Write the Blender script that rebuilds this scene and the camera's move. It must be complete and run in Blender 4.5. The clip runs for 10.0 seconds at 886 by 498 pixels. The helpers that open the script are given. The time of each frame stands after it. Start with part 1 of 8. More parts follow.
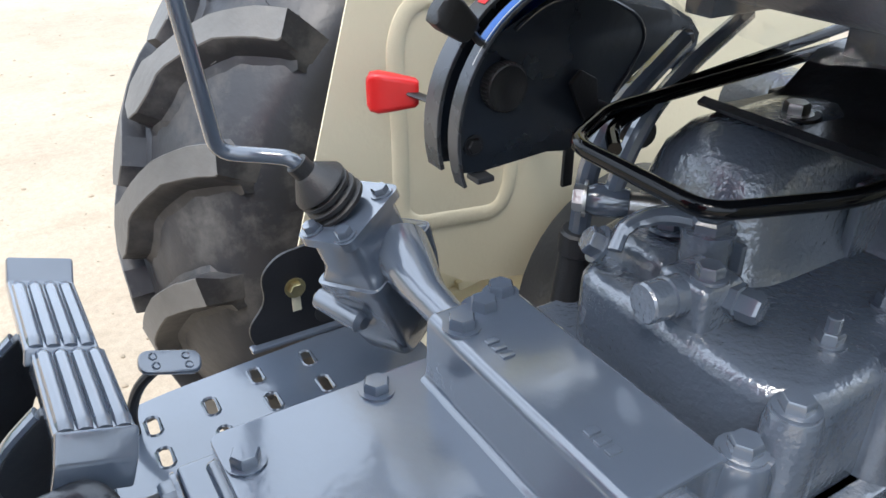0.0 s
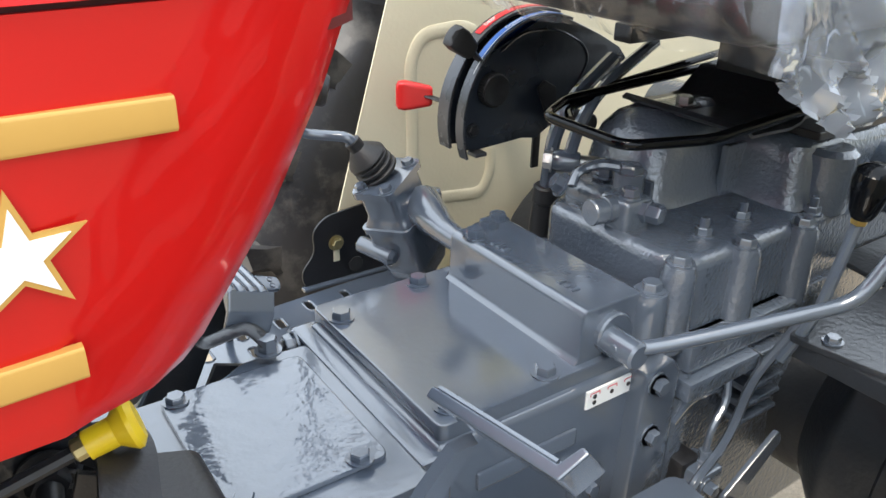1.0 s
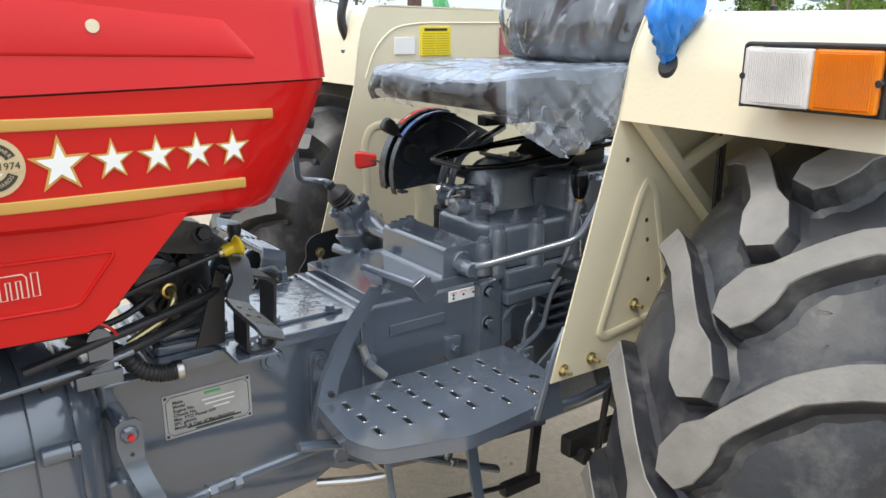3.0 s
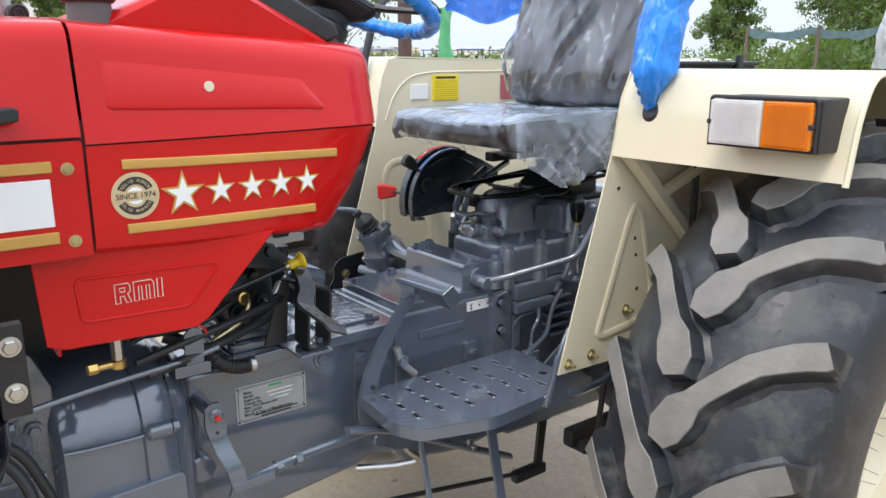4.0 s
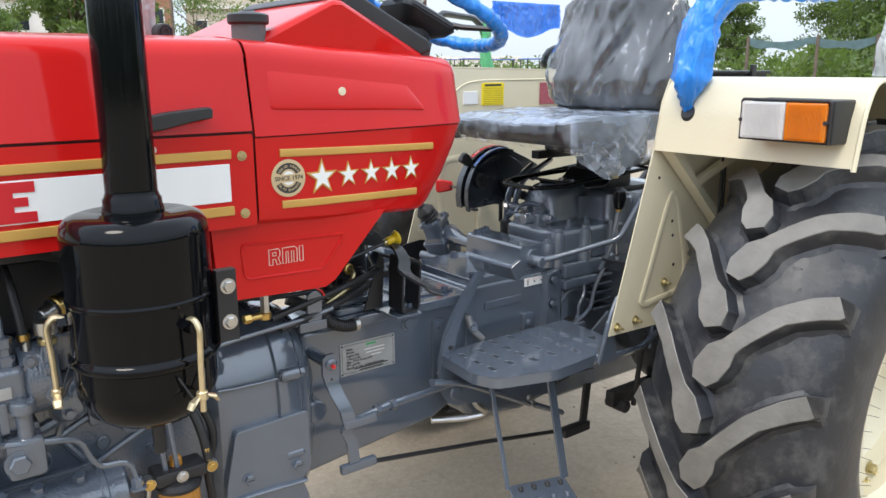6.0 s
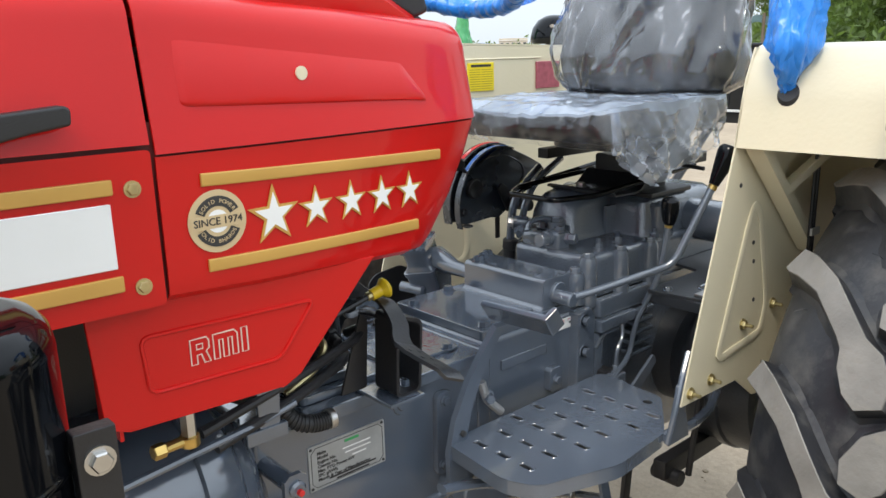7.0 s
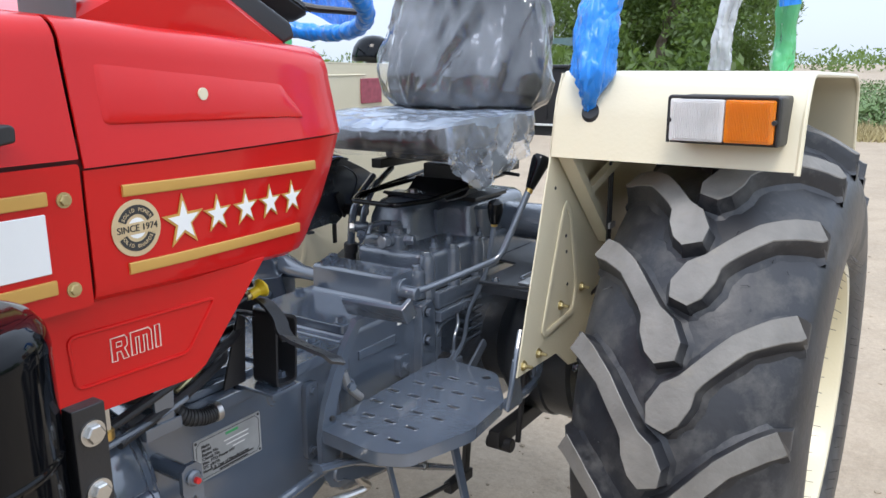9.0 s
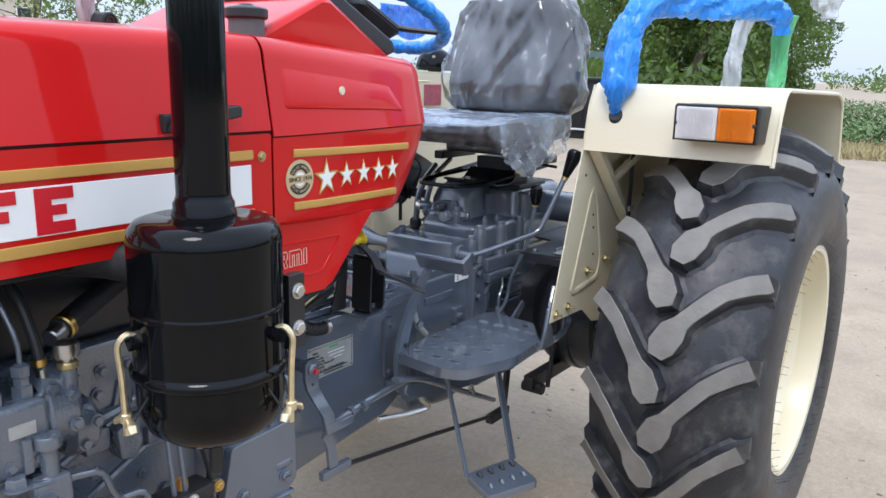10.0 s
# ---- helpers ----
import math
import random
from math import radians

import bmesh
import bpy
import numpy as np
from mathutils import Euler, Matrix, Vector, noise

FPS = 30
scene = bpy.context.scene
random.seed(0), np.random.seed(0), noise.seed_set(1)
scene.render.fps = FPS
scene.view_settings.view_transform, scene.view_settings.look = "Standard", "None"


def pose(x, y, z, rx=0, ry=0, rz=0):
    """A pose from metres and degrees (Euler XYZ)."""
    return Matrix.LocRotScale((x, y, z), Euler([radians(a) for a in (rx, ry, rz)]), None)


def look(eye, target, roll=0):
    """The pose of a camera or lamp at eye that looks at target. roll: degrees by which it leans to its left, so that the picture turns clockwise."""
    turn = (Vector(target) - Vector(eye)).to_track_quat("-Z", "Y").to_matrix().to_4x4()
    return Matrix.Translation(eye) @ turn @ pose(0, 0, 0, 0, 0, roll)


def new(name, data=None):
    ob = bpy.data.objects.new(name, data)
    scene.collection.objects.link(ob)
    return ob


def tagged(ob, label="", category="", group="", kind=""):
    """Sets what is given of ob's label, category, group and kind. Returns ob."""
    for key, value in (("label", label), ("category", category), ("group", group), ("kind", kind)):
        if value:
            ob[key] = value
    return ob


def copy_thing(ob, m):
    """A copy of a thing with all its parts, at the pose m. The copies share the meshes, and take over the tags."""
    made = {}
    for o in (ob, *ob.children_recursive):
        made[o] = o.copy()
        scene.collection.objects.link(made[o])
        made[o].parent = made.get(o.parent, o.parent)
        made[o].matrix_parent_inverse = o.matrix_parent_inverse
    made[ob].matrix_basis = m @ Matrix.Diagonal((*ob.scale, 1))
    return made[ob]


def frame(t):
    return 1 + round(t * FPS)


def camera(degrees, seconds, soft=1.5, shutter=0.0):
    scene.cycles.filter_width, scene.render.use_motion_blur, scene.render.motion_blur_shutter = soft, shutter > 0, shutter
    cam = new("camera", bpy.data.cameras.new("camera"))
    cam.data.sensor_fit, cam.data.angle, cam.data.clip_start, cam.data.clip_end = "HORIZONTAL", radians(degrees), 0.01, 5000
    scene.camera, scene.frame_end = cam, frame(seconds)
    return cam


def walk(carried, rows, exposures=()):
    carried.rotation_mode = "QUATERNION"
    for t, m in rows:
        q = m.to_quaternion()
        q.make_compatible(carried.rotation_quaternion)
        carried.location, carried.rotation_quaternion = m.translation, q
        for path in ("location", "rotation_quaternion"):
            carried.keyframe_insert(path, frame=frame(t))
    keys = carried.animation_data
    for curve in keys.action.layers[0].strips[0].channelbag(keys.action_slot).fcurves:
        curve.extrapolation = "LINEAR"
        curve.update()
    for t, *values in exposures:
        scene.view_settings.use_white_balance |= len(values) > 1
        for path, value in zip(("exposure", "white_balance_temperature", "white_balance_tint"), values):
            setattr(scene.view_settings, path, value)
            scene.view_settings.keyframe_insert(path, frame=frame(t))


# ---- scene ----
cam = camera(59.2, 10.0)
PATH = [
    (0.0, -0.8445, -0.3659, 1.3612, 60.863, 0.047, -30.935),
    (0.5, -0.9617, -0.4624, 1.3619, 61.93, -0.629, -33.083),
    (1.0, -1.1149, -0.6418, 1.4087, 64.292, -1.049, -34.417),
    (1.5, -1.1694, -0.9048, 1.4149, 67.35, -0.817, -33.526),
    (2.0, -1.251, -1.1084, 1.448, 69.842, -0.083, -33.633),
    (2.5, -1.3918, -1.288, 1.4467, 71.933, -0.042, -34.586),
    (4.0, -1.7496, -1.6135, 1.4877, 76.298, 0.121, -37.015),
    (4.5, -1.9178, -1.6826, 1.5091, 77.015, 0.04, -37.186),
    (5.0, -2.0309, -1.8155, 1.4916, 77.328, -0.06, -37.03),
    (5.5, -2.1121, -1.8781, 1.4991, 77.151, 0.03, -36.66),
    (7.0, -1.7989, -1.2074, 1.4631, 75.991, 1.393, -41.504),
    (7.5, -1.5741, -1.0581, 1.4719, 75.774, 1.537, -46.554),
    (8.0, -1.525, -1.0657, 1.476, 75.847, 1.362, -51.85),
    (8.5, -1.7432, -1.134, 1.4672, 76.25, 0.993, -55.28),
    (9.0, -2.0112, -1.232, 1.4861, 76.549, 0.226, -56.631),
    (9.5, -2.2249, -1.3797, 1.4781, 76.881, -0.605, -55.739),
    (10.0, -2.4473, -1.4509, 1.4885, 77.141, -1.376, -53.947),
]
EXPOSURE = [(0.0, 1.03, 6600, 11), (0.5, 1.01, 6480, 10), (1.0, 0.97, 7100, 10), (1.5, 0.84, 7250, 10), (2.5, 0.62, 7200, 10), (4.5, 0.40, 6750, 13), (7.0, 0.40, 7100, 10), (7.5, 0.42, 7400, 10), (8.2, 0.45, 7200, 10), (9.0, 0.38, 6500, 13), (10.0, 0.30, 6300, 14)]
walk(cam, [(t, pose(*p)) for t, *p in PATH], EXPOSURE)

# ---- world and sun ----
world = bpy.data.worlds.new("world")
scene.world = world
world.use_nodes = True
wn = world.node_tree.nodes
sky = wn.new("ShaderNodeTexSky")
sky.sky_type, sky.sun_disc = "NISHITA", False
SUN_EL, SUN_AZ = radians(58), radians(245)
sky.sun_elevation, sky.sun_rotation = SUN_EL, SUN_AZ
sky.air_density, sky.dust_density, sky.ozone_density = 1.0, 1.2, 1.6
# thin bright overcast: the clear sky seen through a pale veil of haze
veil = wn.new("ShaderNodeMix")
veil.data_type = "RGBA"
veil.inputs[0].default_value = 0.85
# an overcast sky is brighter overhead than at the horizon
where = wn.new("ShaderNodeTexCoord")
height = wn.new("ShaderNodeSeparateXYZ")
world.node_tree.links.new(where.outputs["Generated"], height.inputs[0])
rise = wn.new("ShaderNodeMapRange")
rise.interpolation_type = "SMOOTHSTEP"
rise.inputs["From Max"].default_value = 0.5
rise.inputs["To Min"].default_value, rise.inputs["To Max"].default_value = 1.05, 2.18
world.node_tree.links.new(height.outputs["Z"], rise.inputs["Value"])
cloud = wn.new("ShaderNodeVectorMath")
cloud.operation = "SCALE"
cloud.inputs[0].default_value = (4.5, 5.3, 6.4)
world.node_tree.links.new(rise.outputs[0], cloud.inputs["Scale"])
world.node_tree.links.new(cloud.outputs[0], veil.inputs[7])
world.node_tree.links.new(sky.outputs[0], veil.inputs[6])
world.node_tree.links.new(veil.outputs[2], wn["Background"].inputs["Color"])
wn["Background"].inputs["Strength"].default_value = 0.136
sun = new("sun", bpy.data.lights.new("sun", "SUN"))
sun.data.energy, sun.data.angle, sun.data.color = 1.5, radians(20), (1.0, 0.955, 0.89)
away = Vector((math.sin(SUN_AZ) * math.cos(SUN_EL), math.cos(SUN_AZ) * math.cos(SUN_EL), math.sin(SUN_EL)))
sun.matrix_world = look(away * 30, (0, 0, 0))


# ---- materials ----
def material(name, base, rough=0.5, metal=0.0, vary=0.12, scale=6.0, grain=0.0, grain_scale=200.0, dirt=None, dirt_at=0.62,
             dirt_scale=9.0, coat=0.0, island=False, spec=0.5, coat_ior=1.5, coat_rough=0.05):
    """Principled paint or stuff: colour varied at two scales, roughness varied, fine relief, patches of dirt."""
    m = bpy.data.materials.new(name)
    m.use_nodes = True
    n, l = m.node_tree.nodes, m.node_tree.links
    p = n["Principled BSDF"]
    p.inputs["Metallic"].default_value = metal
    p.inputs["Coat Weight"].default_value = coat
    p.inputs["Coat Roughness"].default_value = coat_rough
    p.inputs["Coat IOR"].default_value = coat_ior
    p.inputs["Specular IOR Level"].default_value = spec
    tc = n.new("ShaderNodeTexCoord")
    big = n.new("ShaderNodeTexNoise")
    big.inputs["Scale"].default_value, big.inputs["Detail"].default_value = scale, 6
    l.new(tc.outputs["Object"], big.inputs["Vector"])
    ramp = n.new("ShaderNodeMapRange")
    ramp.inputs["From Min"].default_value, ramp.inputs["From Max"].default_value = 0.3, 0.7
    ramp.inputs["To Min"].default_value, ramp.inputs["To Max"].default_value = 1 - vary, 1 + vary
    l.new(big.outputs["Fac"], ramp.inputs["Value"])
    mul = n.new("ShaderNodeVectorMath")
    mul.operation = "SCALE"
    mul.inputs[0].default_value = base
    l.new(ramp.outputs[0], mul.inputs["Scale"])
    colour = mul.outputs[0]
    if island:
        info = n.new("ShaderNodeObjectInfo")
        rr = n.new("ShaderNodeMapRange")
        rr.inputs["To Min"].default_value, rr.inputs["To Max"].default_value = 0.85, 1.15
        l.new(info.outputs["Random"], rr.inputs["Value"])
        m2 = n.new("ShaderNodeVectorMath")
        m2.operation = "SCALE"
        l.new(colour, m2.inputs[0])
        l.new(rr.outputs[0], m2.inputs["Scale"])
        colour = m2.outputs[0]
    rg = n.new("ShaderNodeMapRange")
    rg.inputs["To Min"].default_value, rg.inputs["To Max"].default_value = max(rough - 0.08, 0.02), min(rough + 0.1, 1)
    l.new(big.outputs["Fac"], rg.inputs["Value"])
    roughness = rg.outputs[0]
    if dirt:
        d = n.new("ShaderNodeTexNoise")
        d.inputs["Scale"].default_value, d.inputs["Detail"].default_value, d.inputs["Roughness"].default_value = dirt_scale, 9, 0.68
        l.new(tc.outputs["Object"], d.inputs["Vector"])
        dr = n.new("ShaderNodeMapRange")
        dr.inputs["From Min"].default_value, dr.inputs["From Max"].default_value = dirt_at - 0.1, dirt_at + 0.13
        l.new(d.outputs["Fac"], dr.inputs["Value"])
        mix = n.new("ShaderNodeMix")
        mix.data_type = "RGBA"
        mix.inputs[7].default_value = (*dirt, 1)
        l.new(dr.outputs[0], mix.inputs[0])
        l.new(colour, mix.inputs[6])
        colour = mix.outputs[2]
        rm = n.new("ShaderNodeMix")
        rm.inputs[3].default_value = min(rough + 0.35, 0.95)
        l.new(dr.outputs[0], rm.inputs[0])
        l.new(roughness, rm.inputs[2])
        roughness = rm.outputs[0]
    l.new(colour, p.inputs["Base Color"])
    l.new(roughness, p.inputs["Roughness"])
    if grain:
        g = n.new("ShaderNodeTexNoise")
        g.inputs["Scale"].default_value, g.inputs["Detail"].default_value = grain_scale, 3
        l.new(tc.outputs["Object"], g.inputs["Vector"])
        b = n.new("ShaderNodeBump")
        b.inputs["Strength"].default_value, b.inputs["Distance"].default_value = 1.0, grain
        l.new(g.outputs["Fac"], b.inputs["Height"])
        l.new(b.outputs[0], p.inputs["Normal"])
        if coat:
            l.new(b.outputs[0], p.inputs["Coat Normal"])
    return m


GREY = material("grey_paint", (0.086, 0.106, 0.138), 0.20, vary=0.10, scale=5, grain=0.00016, grain_scale=110, dirt=(0.10, 0.11, 0.12), dirt_at=0.80, dirt_scale=14, coat=1.0, coat_ior=1.75, coat_rough=0.10)
CAST = material("grey_cast_paint", (0.088, 0.108, 0.140), 0.22, vary=0.12, scale=6, grain=0.0013, grain_scale=170, dirt=(0.09, 0.10, 0.11), dirt_at=0.80, dirt_scale=16, coat=1.0, coat_ior=1.75, coat_rough=0.085)
LIDGREY = material("rippled_grey_paint", (0.086, 0.106, 0.138), 0.20, vary=0.10, scale=5, grain=0.0016, grain_scale=42, coat=1.0, coat_ior=1.8, coat_rough=0.04)
RED = material("red_paint", (0.54, 0.008, 0.007), 0.42, vary=0.04, scale=3, grain=0.00012, grain_scale=60, coat=0.55, spec=0.12, coat_ior=1.45, coat_rough=0.03)
CREAM = material("cream_paint", (0.70, 0.635, 0.460), 0.34, vary=0.04, scale=3, grain=0.0004, grain_scale=120, dirt=(0.55, 0.46, 0.30), dirt_at=0.78, dirt_scale=7, coat=0.25)
BLACK = material("black_gloss", (0.0025, 0.003, 0.004), 0.035, vary=0.2, scale=5, grain=0.0001, grain_scale=30, spec=0.22)
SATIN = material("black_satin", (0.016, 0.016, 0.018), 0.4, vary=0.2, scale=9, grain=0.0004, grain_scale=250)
PLASTIC = material("black_plastic", (0.018, 0.018, 0.019), 0.45, vary=0.15, scale=12, grain=0.0004, grain_scale=400)
RUBBER = material("tyre_rubber", (0.021, 0.022, 0.026), 0.40, vary=0.35, scale=4, grain=0.0010, grain_scale=45, dirt=(0.098, 0.095, 0.090), dirt_at=0.585, dirt_scale=11)
LUGTOP = material("worn_rubber", (0.185, 0.175, 0.158), 0.55, vary=0.3, scale=9, grain=0.0015, grain_scale=80, dirt=(0.25, 0.23, 0.19), dirt_at=0.64, dirt_scale=13, island=True)
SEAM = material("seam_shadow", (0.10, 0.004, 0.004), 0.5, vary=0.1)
FARLUG = material("far_lug_rubber", (0.115, 0.112, 0.105), 0.55, vary=0.3, scale=8, grain=0.0012, grain_scale=70, dirt=(0.20, 0.19, 0.17), dirt_at=0.64, dirt_scale=7, island=True)
GOLD = material("gold_paint", (0.58, 0.335, 0.085), 0.36, metal=0.25, vary=0.08, scale=8)
WHITE = material("white_paint", (0.80, 0.80, 0.78), 0.35, vary=0.03, scale=6)
DECALRED = material("red_decal", (0.55, 0.012, 0.02), 0.35, vary=0.03)
STEEL = material("steel", (0.55, 0.54, 0.52), 0.3, metal=1.0, vary=0.15, scale=20, grain=0.0003, grain_scale=300)
BRASS = material("brass", (0.62, 0.42, 0.14), 0.3, metal=1.0, vary=0.2, scale=30)
PALEBRASS = material("pale_brass", (0.72, 0.60, 0.38), 0.32, metal=0.85, vary=0.2, scale=40, grain=0.0006, grain_scale=150)
QUADRANT = material("quadrant_black", (0.017, 0.023, 0.033), 0.27, vary=0.15, scale=7, grain=0.0003, grain_scale=90, coat=0.6)
# dark castings; also grey parts whose shade is put into the colour
DARKCAST = material("dark_and_shaded_cast", (0.020, 0.023, 0.028), 0.35, vary=0.2, scale=9, grain=0.0008, grain_scale=130, coat=0.4)
ZINC = material("yellow_zinc", (0.50, 0.42, 0.22), 0.35, metal=0.9, vary=0.25, scale=40)
SEAT = material("seat_vinyl", (0.030, 0.029, 0.031), 0.5, vary=0.2, scale=8, grain=0.0008, grain_scale=220)
YELLOW = material("yellow_plastic", (0.75, 0.52, 0.02), 0.35, vary=0.05)
REDKNOB = material("red_plastic", (0.60, 0.02, 0.02), 0.3, vary=0.06, grain=0.0003, grain_scale=200)
INK = material("dark_ink", (0.03, 0.03, 0.03), 0.5, vary=0.05)
BLUEINK = material("blue_decal", (0.02, 0.14, 0.5), 0.4, vary=0.05)
ALU = material("plate_metal", (0.40, 0.41, 0.41), 0.38, metal=0.35, vary=0.12, scale=30)
AMBER = material("amber_lens", (0.95, 0.27, 0.01), 0.12, vary=0.08, scale=20, coat=0.6)
CLEARLENS = material("clear_lens", (0.90, 0.89, 0.88), 0.10, vary=0.08, scale=20, coat=0.6)
for lens_material in (AMBER, CLEARLENS):
    lens_material.node_tree.nodes["Principled BSDF"].inputs["Transmission Weight"].default_value = 0.40
REFLECTOR = material("reflector", (0.80, 0.80, 0.80), 0.30, metal=0.6, vary=0.12, scale=30)
FILTER = material("amber_filter", (0.45, 0.2, 0.035), 0.25, vary=0.1, scale=12)


def film_material(name, colour, cover, rough=0.12, relief=0.004, scale=16.0, gloss=0.5, crease=0.0):
    """Thin plastic film: see-through, milky where it is folded, with sharp glossy creases."""
    m = bpy.data.materials.new(name)
    m.use_nodes = True
    n, l = m.node_tree.nodes, m.node_tree.links
    p = n["Principled BSDF"]
    p.inputs["Base Color"].default_value = (*colour, 1)
    p.inputs["Roughness"].default_value = 0.35
    tc = n.new("ShaderNodeTexCoord")
    pull = n.new("ShaderNodeVectorMath")
    pull.operation = "MULTIPLY"
    pull.inputs[1].default_value = (1.0, 1.0, 0.38)
    l.new(tc.outputs["Object"], pull.inputs[0])
    ridges = []
    for k, (size, twist) in enumerate(((scale, 0.7), (scale * 3.1, 0.4))):
        w = n.new("ShaderNodeTexNoise")
        w.inputs["Scale"].default_value, w.inputs["Detail"].default_value, w.inputs["Distortion"].default_value = size, 2, twist
        l.new(pull.outputs[0], w.inputs["Vector"])
        off = n.new("ShaderNodeMath")
        off.operation = "SUBTRACT"
        off.inputs[1].default_value = 0.5
        l.new(w.outputs["Fac"], off.inputs[0])
        ab = n.new("ShaderNodeMath")
        ab.operation = "ABSOLUTE"
        l.new(off.outputs[0], ab.inputs[0])
        ridges.append(ab)
    both = n.new("ShaderNodeMath")
    both.operation = "MULTIPLY_ADD"
    both.inputs[1].default_value = 0.3
    l.new(ridges[1].outputs[0], both.inputs[0])
    l.new(ridges[0].outputs[0], both.inputs[2])
    b = n.new("ShaderNodeBump")
    b.inputs["Strength"].default_value, b.inputs["Distance"].default_value = 1.0, relief
    # flat facets that meet in hard creases
    bend = n.new("ShaderNodeTexNoise")
    bend.inputs["Scale"].default_value = scale * 0.5
    l.new(tc.outputs["Object"], bend.inputs["Vector"])
    push = n.new("ShaderNodeVectorMath")
    push.operation = "MULTIPLY_ADD"
    push.inputs[1].default_value = (0.16, 0.16, 0.16)
    l.new(bend.outputs["Color"], push.inputs[0])
    l.new(pull.outputs[0], push.inputs[2])
    cell = n.new("ShaderNodeTexVoronoi")
    cell.inputs["Scale"].default_value = scale * 3.4
    l.new(push.outputs[0], cell.inputs["Vector"])
    tall = n.new("ShaderNodeMath")
    tall.operation = "MULTIPLY_ADD"
    tall.inputs[1].default_value = 0.16
    l.new(cell.outputs["Distance"], tall.inputs[0])
    l.new(both.outputs[0], tall.inputs[2])
    l.new(tall.outputs[0], b.inputs["Height"])
    l.new(b.outputs[0], p.inputs["Normal"])
    r = n.new("ShaderNodeMapRange")
    r.inputs["From Min"].default_value, r.inputs["From Max"].default_value = 0.0, 0.045
    r.inputs["To Min"].default_value, r.inputs["To Max"].default_value = cover[1], cover[0]
    cloud = n.new("ShaderNodeTexNoise")
    cloud.inputs["Scale"].default_value, cloud.inputs["Detail"].default_value = scale * 0.8, 2
    cloud.inputs["Distortion"].default_value = 0.6
    l.new(pull.outputs[0], cloud.inputs["Vector"])
    r.inputs["From Min"].default_value, r.inputs["From Max"].default_value = 0.64, 0.42
    l.new(cloud.outputs["Fac"], r.inputs["Value"])
    # faint white streaks where the film is folded; crease highlights are coloured in too
    thin = n.new("ShaderNodeMapRange")
    thin.inputs["From Min"].default_value, thin.inputs["From Max"].default_value = 0.0, 0.020
    thin.inputs["To Min"].default_value, thin.inputs["To Max"].default_value = crease, 0.0
    l.new(both.outputs[0], thin.inputs["Value"])
    cov = n.new("ShaderNodeMath")
    cov.use_clamp = True
    l.new(r.outputs[0], cov.inputs[0])
    l.new(thin.outputs[0], cov.inputs[1])
    tr = n.new("ShaderNodeBsdfTransparent")
    mx = n.new("ShaderNodeMixShader")
    l.new(cov.outputs[0], mx.inputs[0])
    l.new(tr.outputs[0], mx.inputs[1])
    l.new(p.outputs[0], mx.inputs[2])
    g = n.new("ShaderNodeBsdfGlossy")
    g.inputs["Roughness"].default_value = rough
    l.new(b.outputs[0], g.inputs["Normal"])
    fr = n.new("ShaderNodeFresnel")
    fr.inputs["IOR"].default_value = 1.5
    l.new(b.outputs[0], fr.inputs["Normal"])
    fm = n.new("ShaderNodeMath")
    fm.operation = "MULTIPLY_ADD"
    fm.use_clamp = True
    fm.inputs[1].default_value, fm.inputs[2].default_value = 1.3 * gloss, 0.0
    l.new(fr.outputs[0], fm.inputs[0])
    top = n.new("ShaderNodeMixShader")
    l.new(fm.outputs[0], top.inputs[0])
    l.new(mx.outputs[0], top.inputs[1])
    l.new(g.outputs[0], top.inputs[2])
    l.new(top.outputs[0], n["Material Output"].inputs["Surface"])
    return m


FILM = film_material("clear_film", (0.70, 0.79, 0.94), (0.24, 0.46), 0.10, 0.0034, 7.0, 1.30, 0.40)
# the sky's reflection is put into this pale blue, besides the milkiness
TOPFILM = film_material("milky_sheen_film", (0.66, 0.78, 0.95), (0.30, 0.50), 0.16, 0.0016, 5.0, 0.8, 0.22)
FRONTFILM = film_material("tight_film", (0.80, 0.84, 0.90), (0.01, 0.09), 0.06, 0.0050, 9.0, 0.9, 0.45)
BACKFILM = film_material("bag_film", (0.78, 0.82, 0.88), (0.03, 0.16), 0.05, 0.0038, 9.0, 1.6, 0.34)
BLUEFILM = film_material("blue_film", (0.008, 0.24, 0.80), (0.93, 0.99), 0.3, 0.03, 12, 0.35)
GREENFILM = film_material("green_film", (0.10, 0.50, 0.20), (0.68, 0.9), 0.3, 0.025, 14, 0.4)
WHITEFILM = film_material("white_film", (0.75, 0.78, 0.8), (0.35, 0.65), 0.25, 0.03, 14, 0.6)


# ---- mesh builders ----
def part(name, bm, mat, parent=None, label="", smooth=35):
    """Links a bmesh as one mesh object; under parent if given."""
    bmesh.ops.recalc_face_normals(bm, faces=bm.faces)
    me = bpy.data.meshes.new(name)
    bm.to_mesh(me)
    bm.free()
    for m in (mat if isinstance(mat, (list, tuple)) else [mat]):
        me.materials.append(m)
    if smooth:
        me.polygons.foreach_set("use_smooth", [True] * len(me.polygons))
        me.set_sharp_from_angle(angle=radians(smooth))
    ob = new(name, me)
    if smooth == 35 and len(me.polygons) < 4000:
        even = ob.modifiers.new("even_normals", "WEIGHTED_NORMAL")
        even.keep_sharp = True
    if parent:
        ob.parent = parent
    if label:
        tagged(ob, label)
    return ob


def add(bm, other, m=None):
    """Adds the geometry of other, moved by m, to bm."""
    if m is not None:
        bmesh.ops.transform(other, matrix=m, verts=other.verts)
    me = bpy.data.meshes.new("tmp")
    other.to_mesh(me)
    other.free()
    bm.from_mesh(me)
    bpy.data.meshes.remove(me)
    return bm


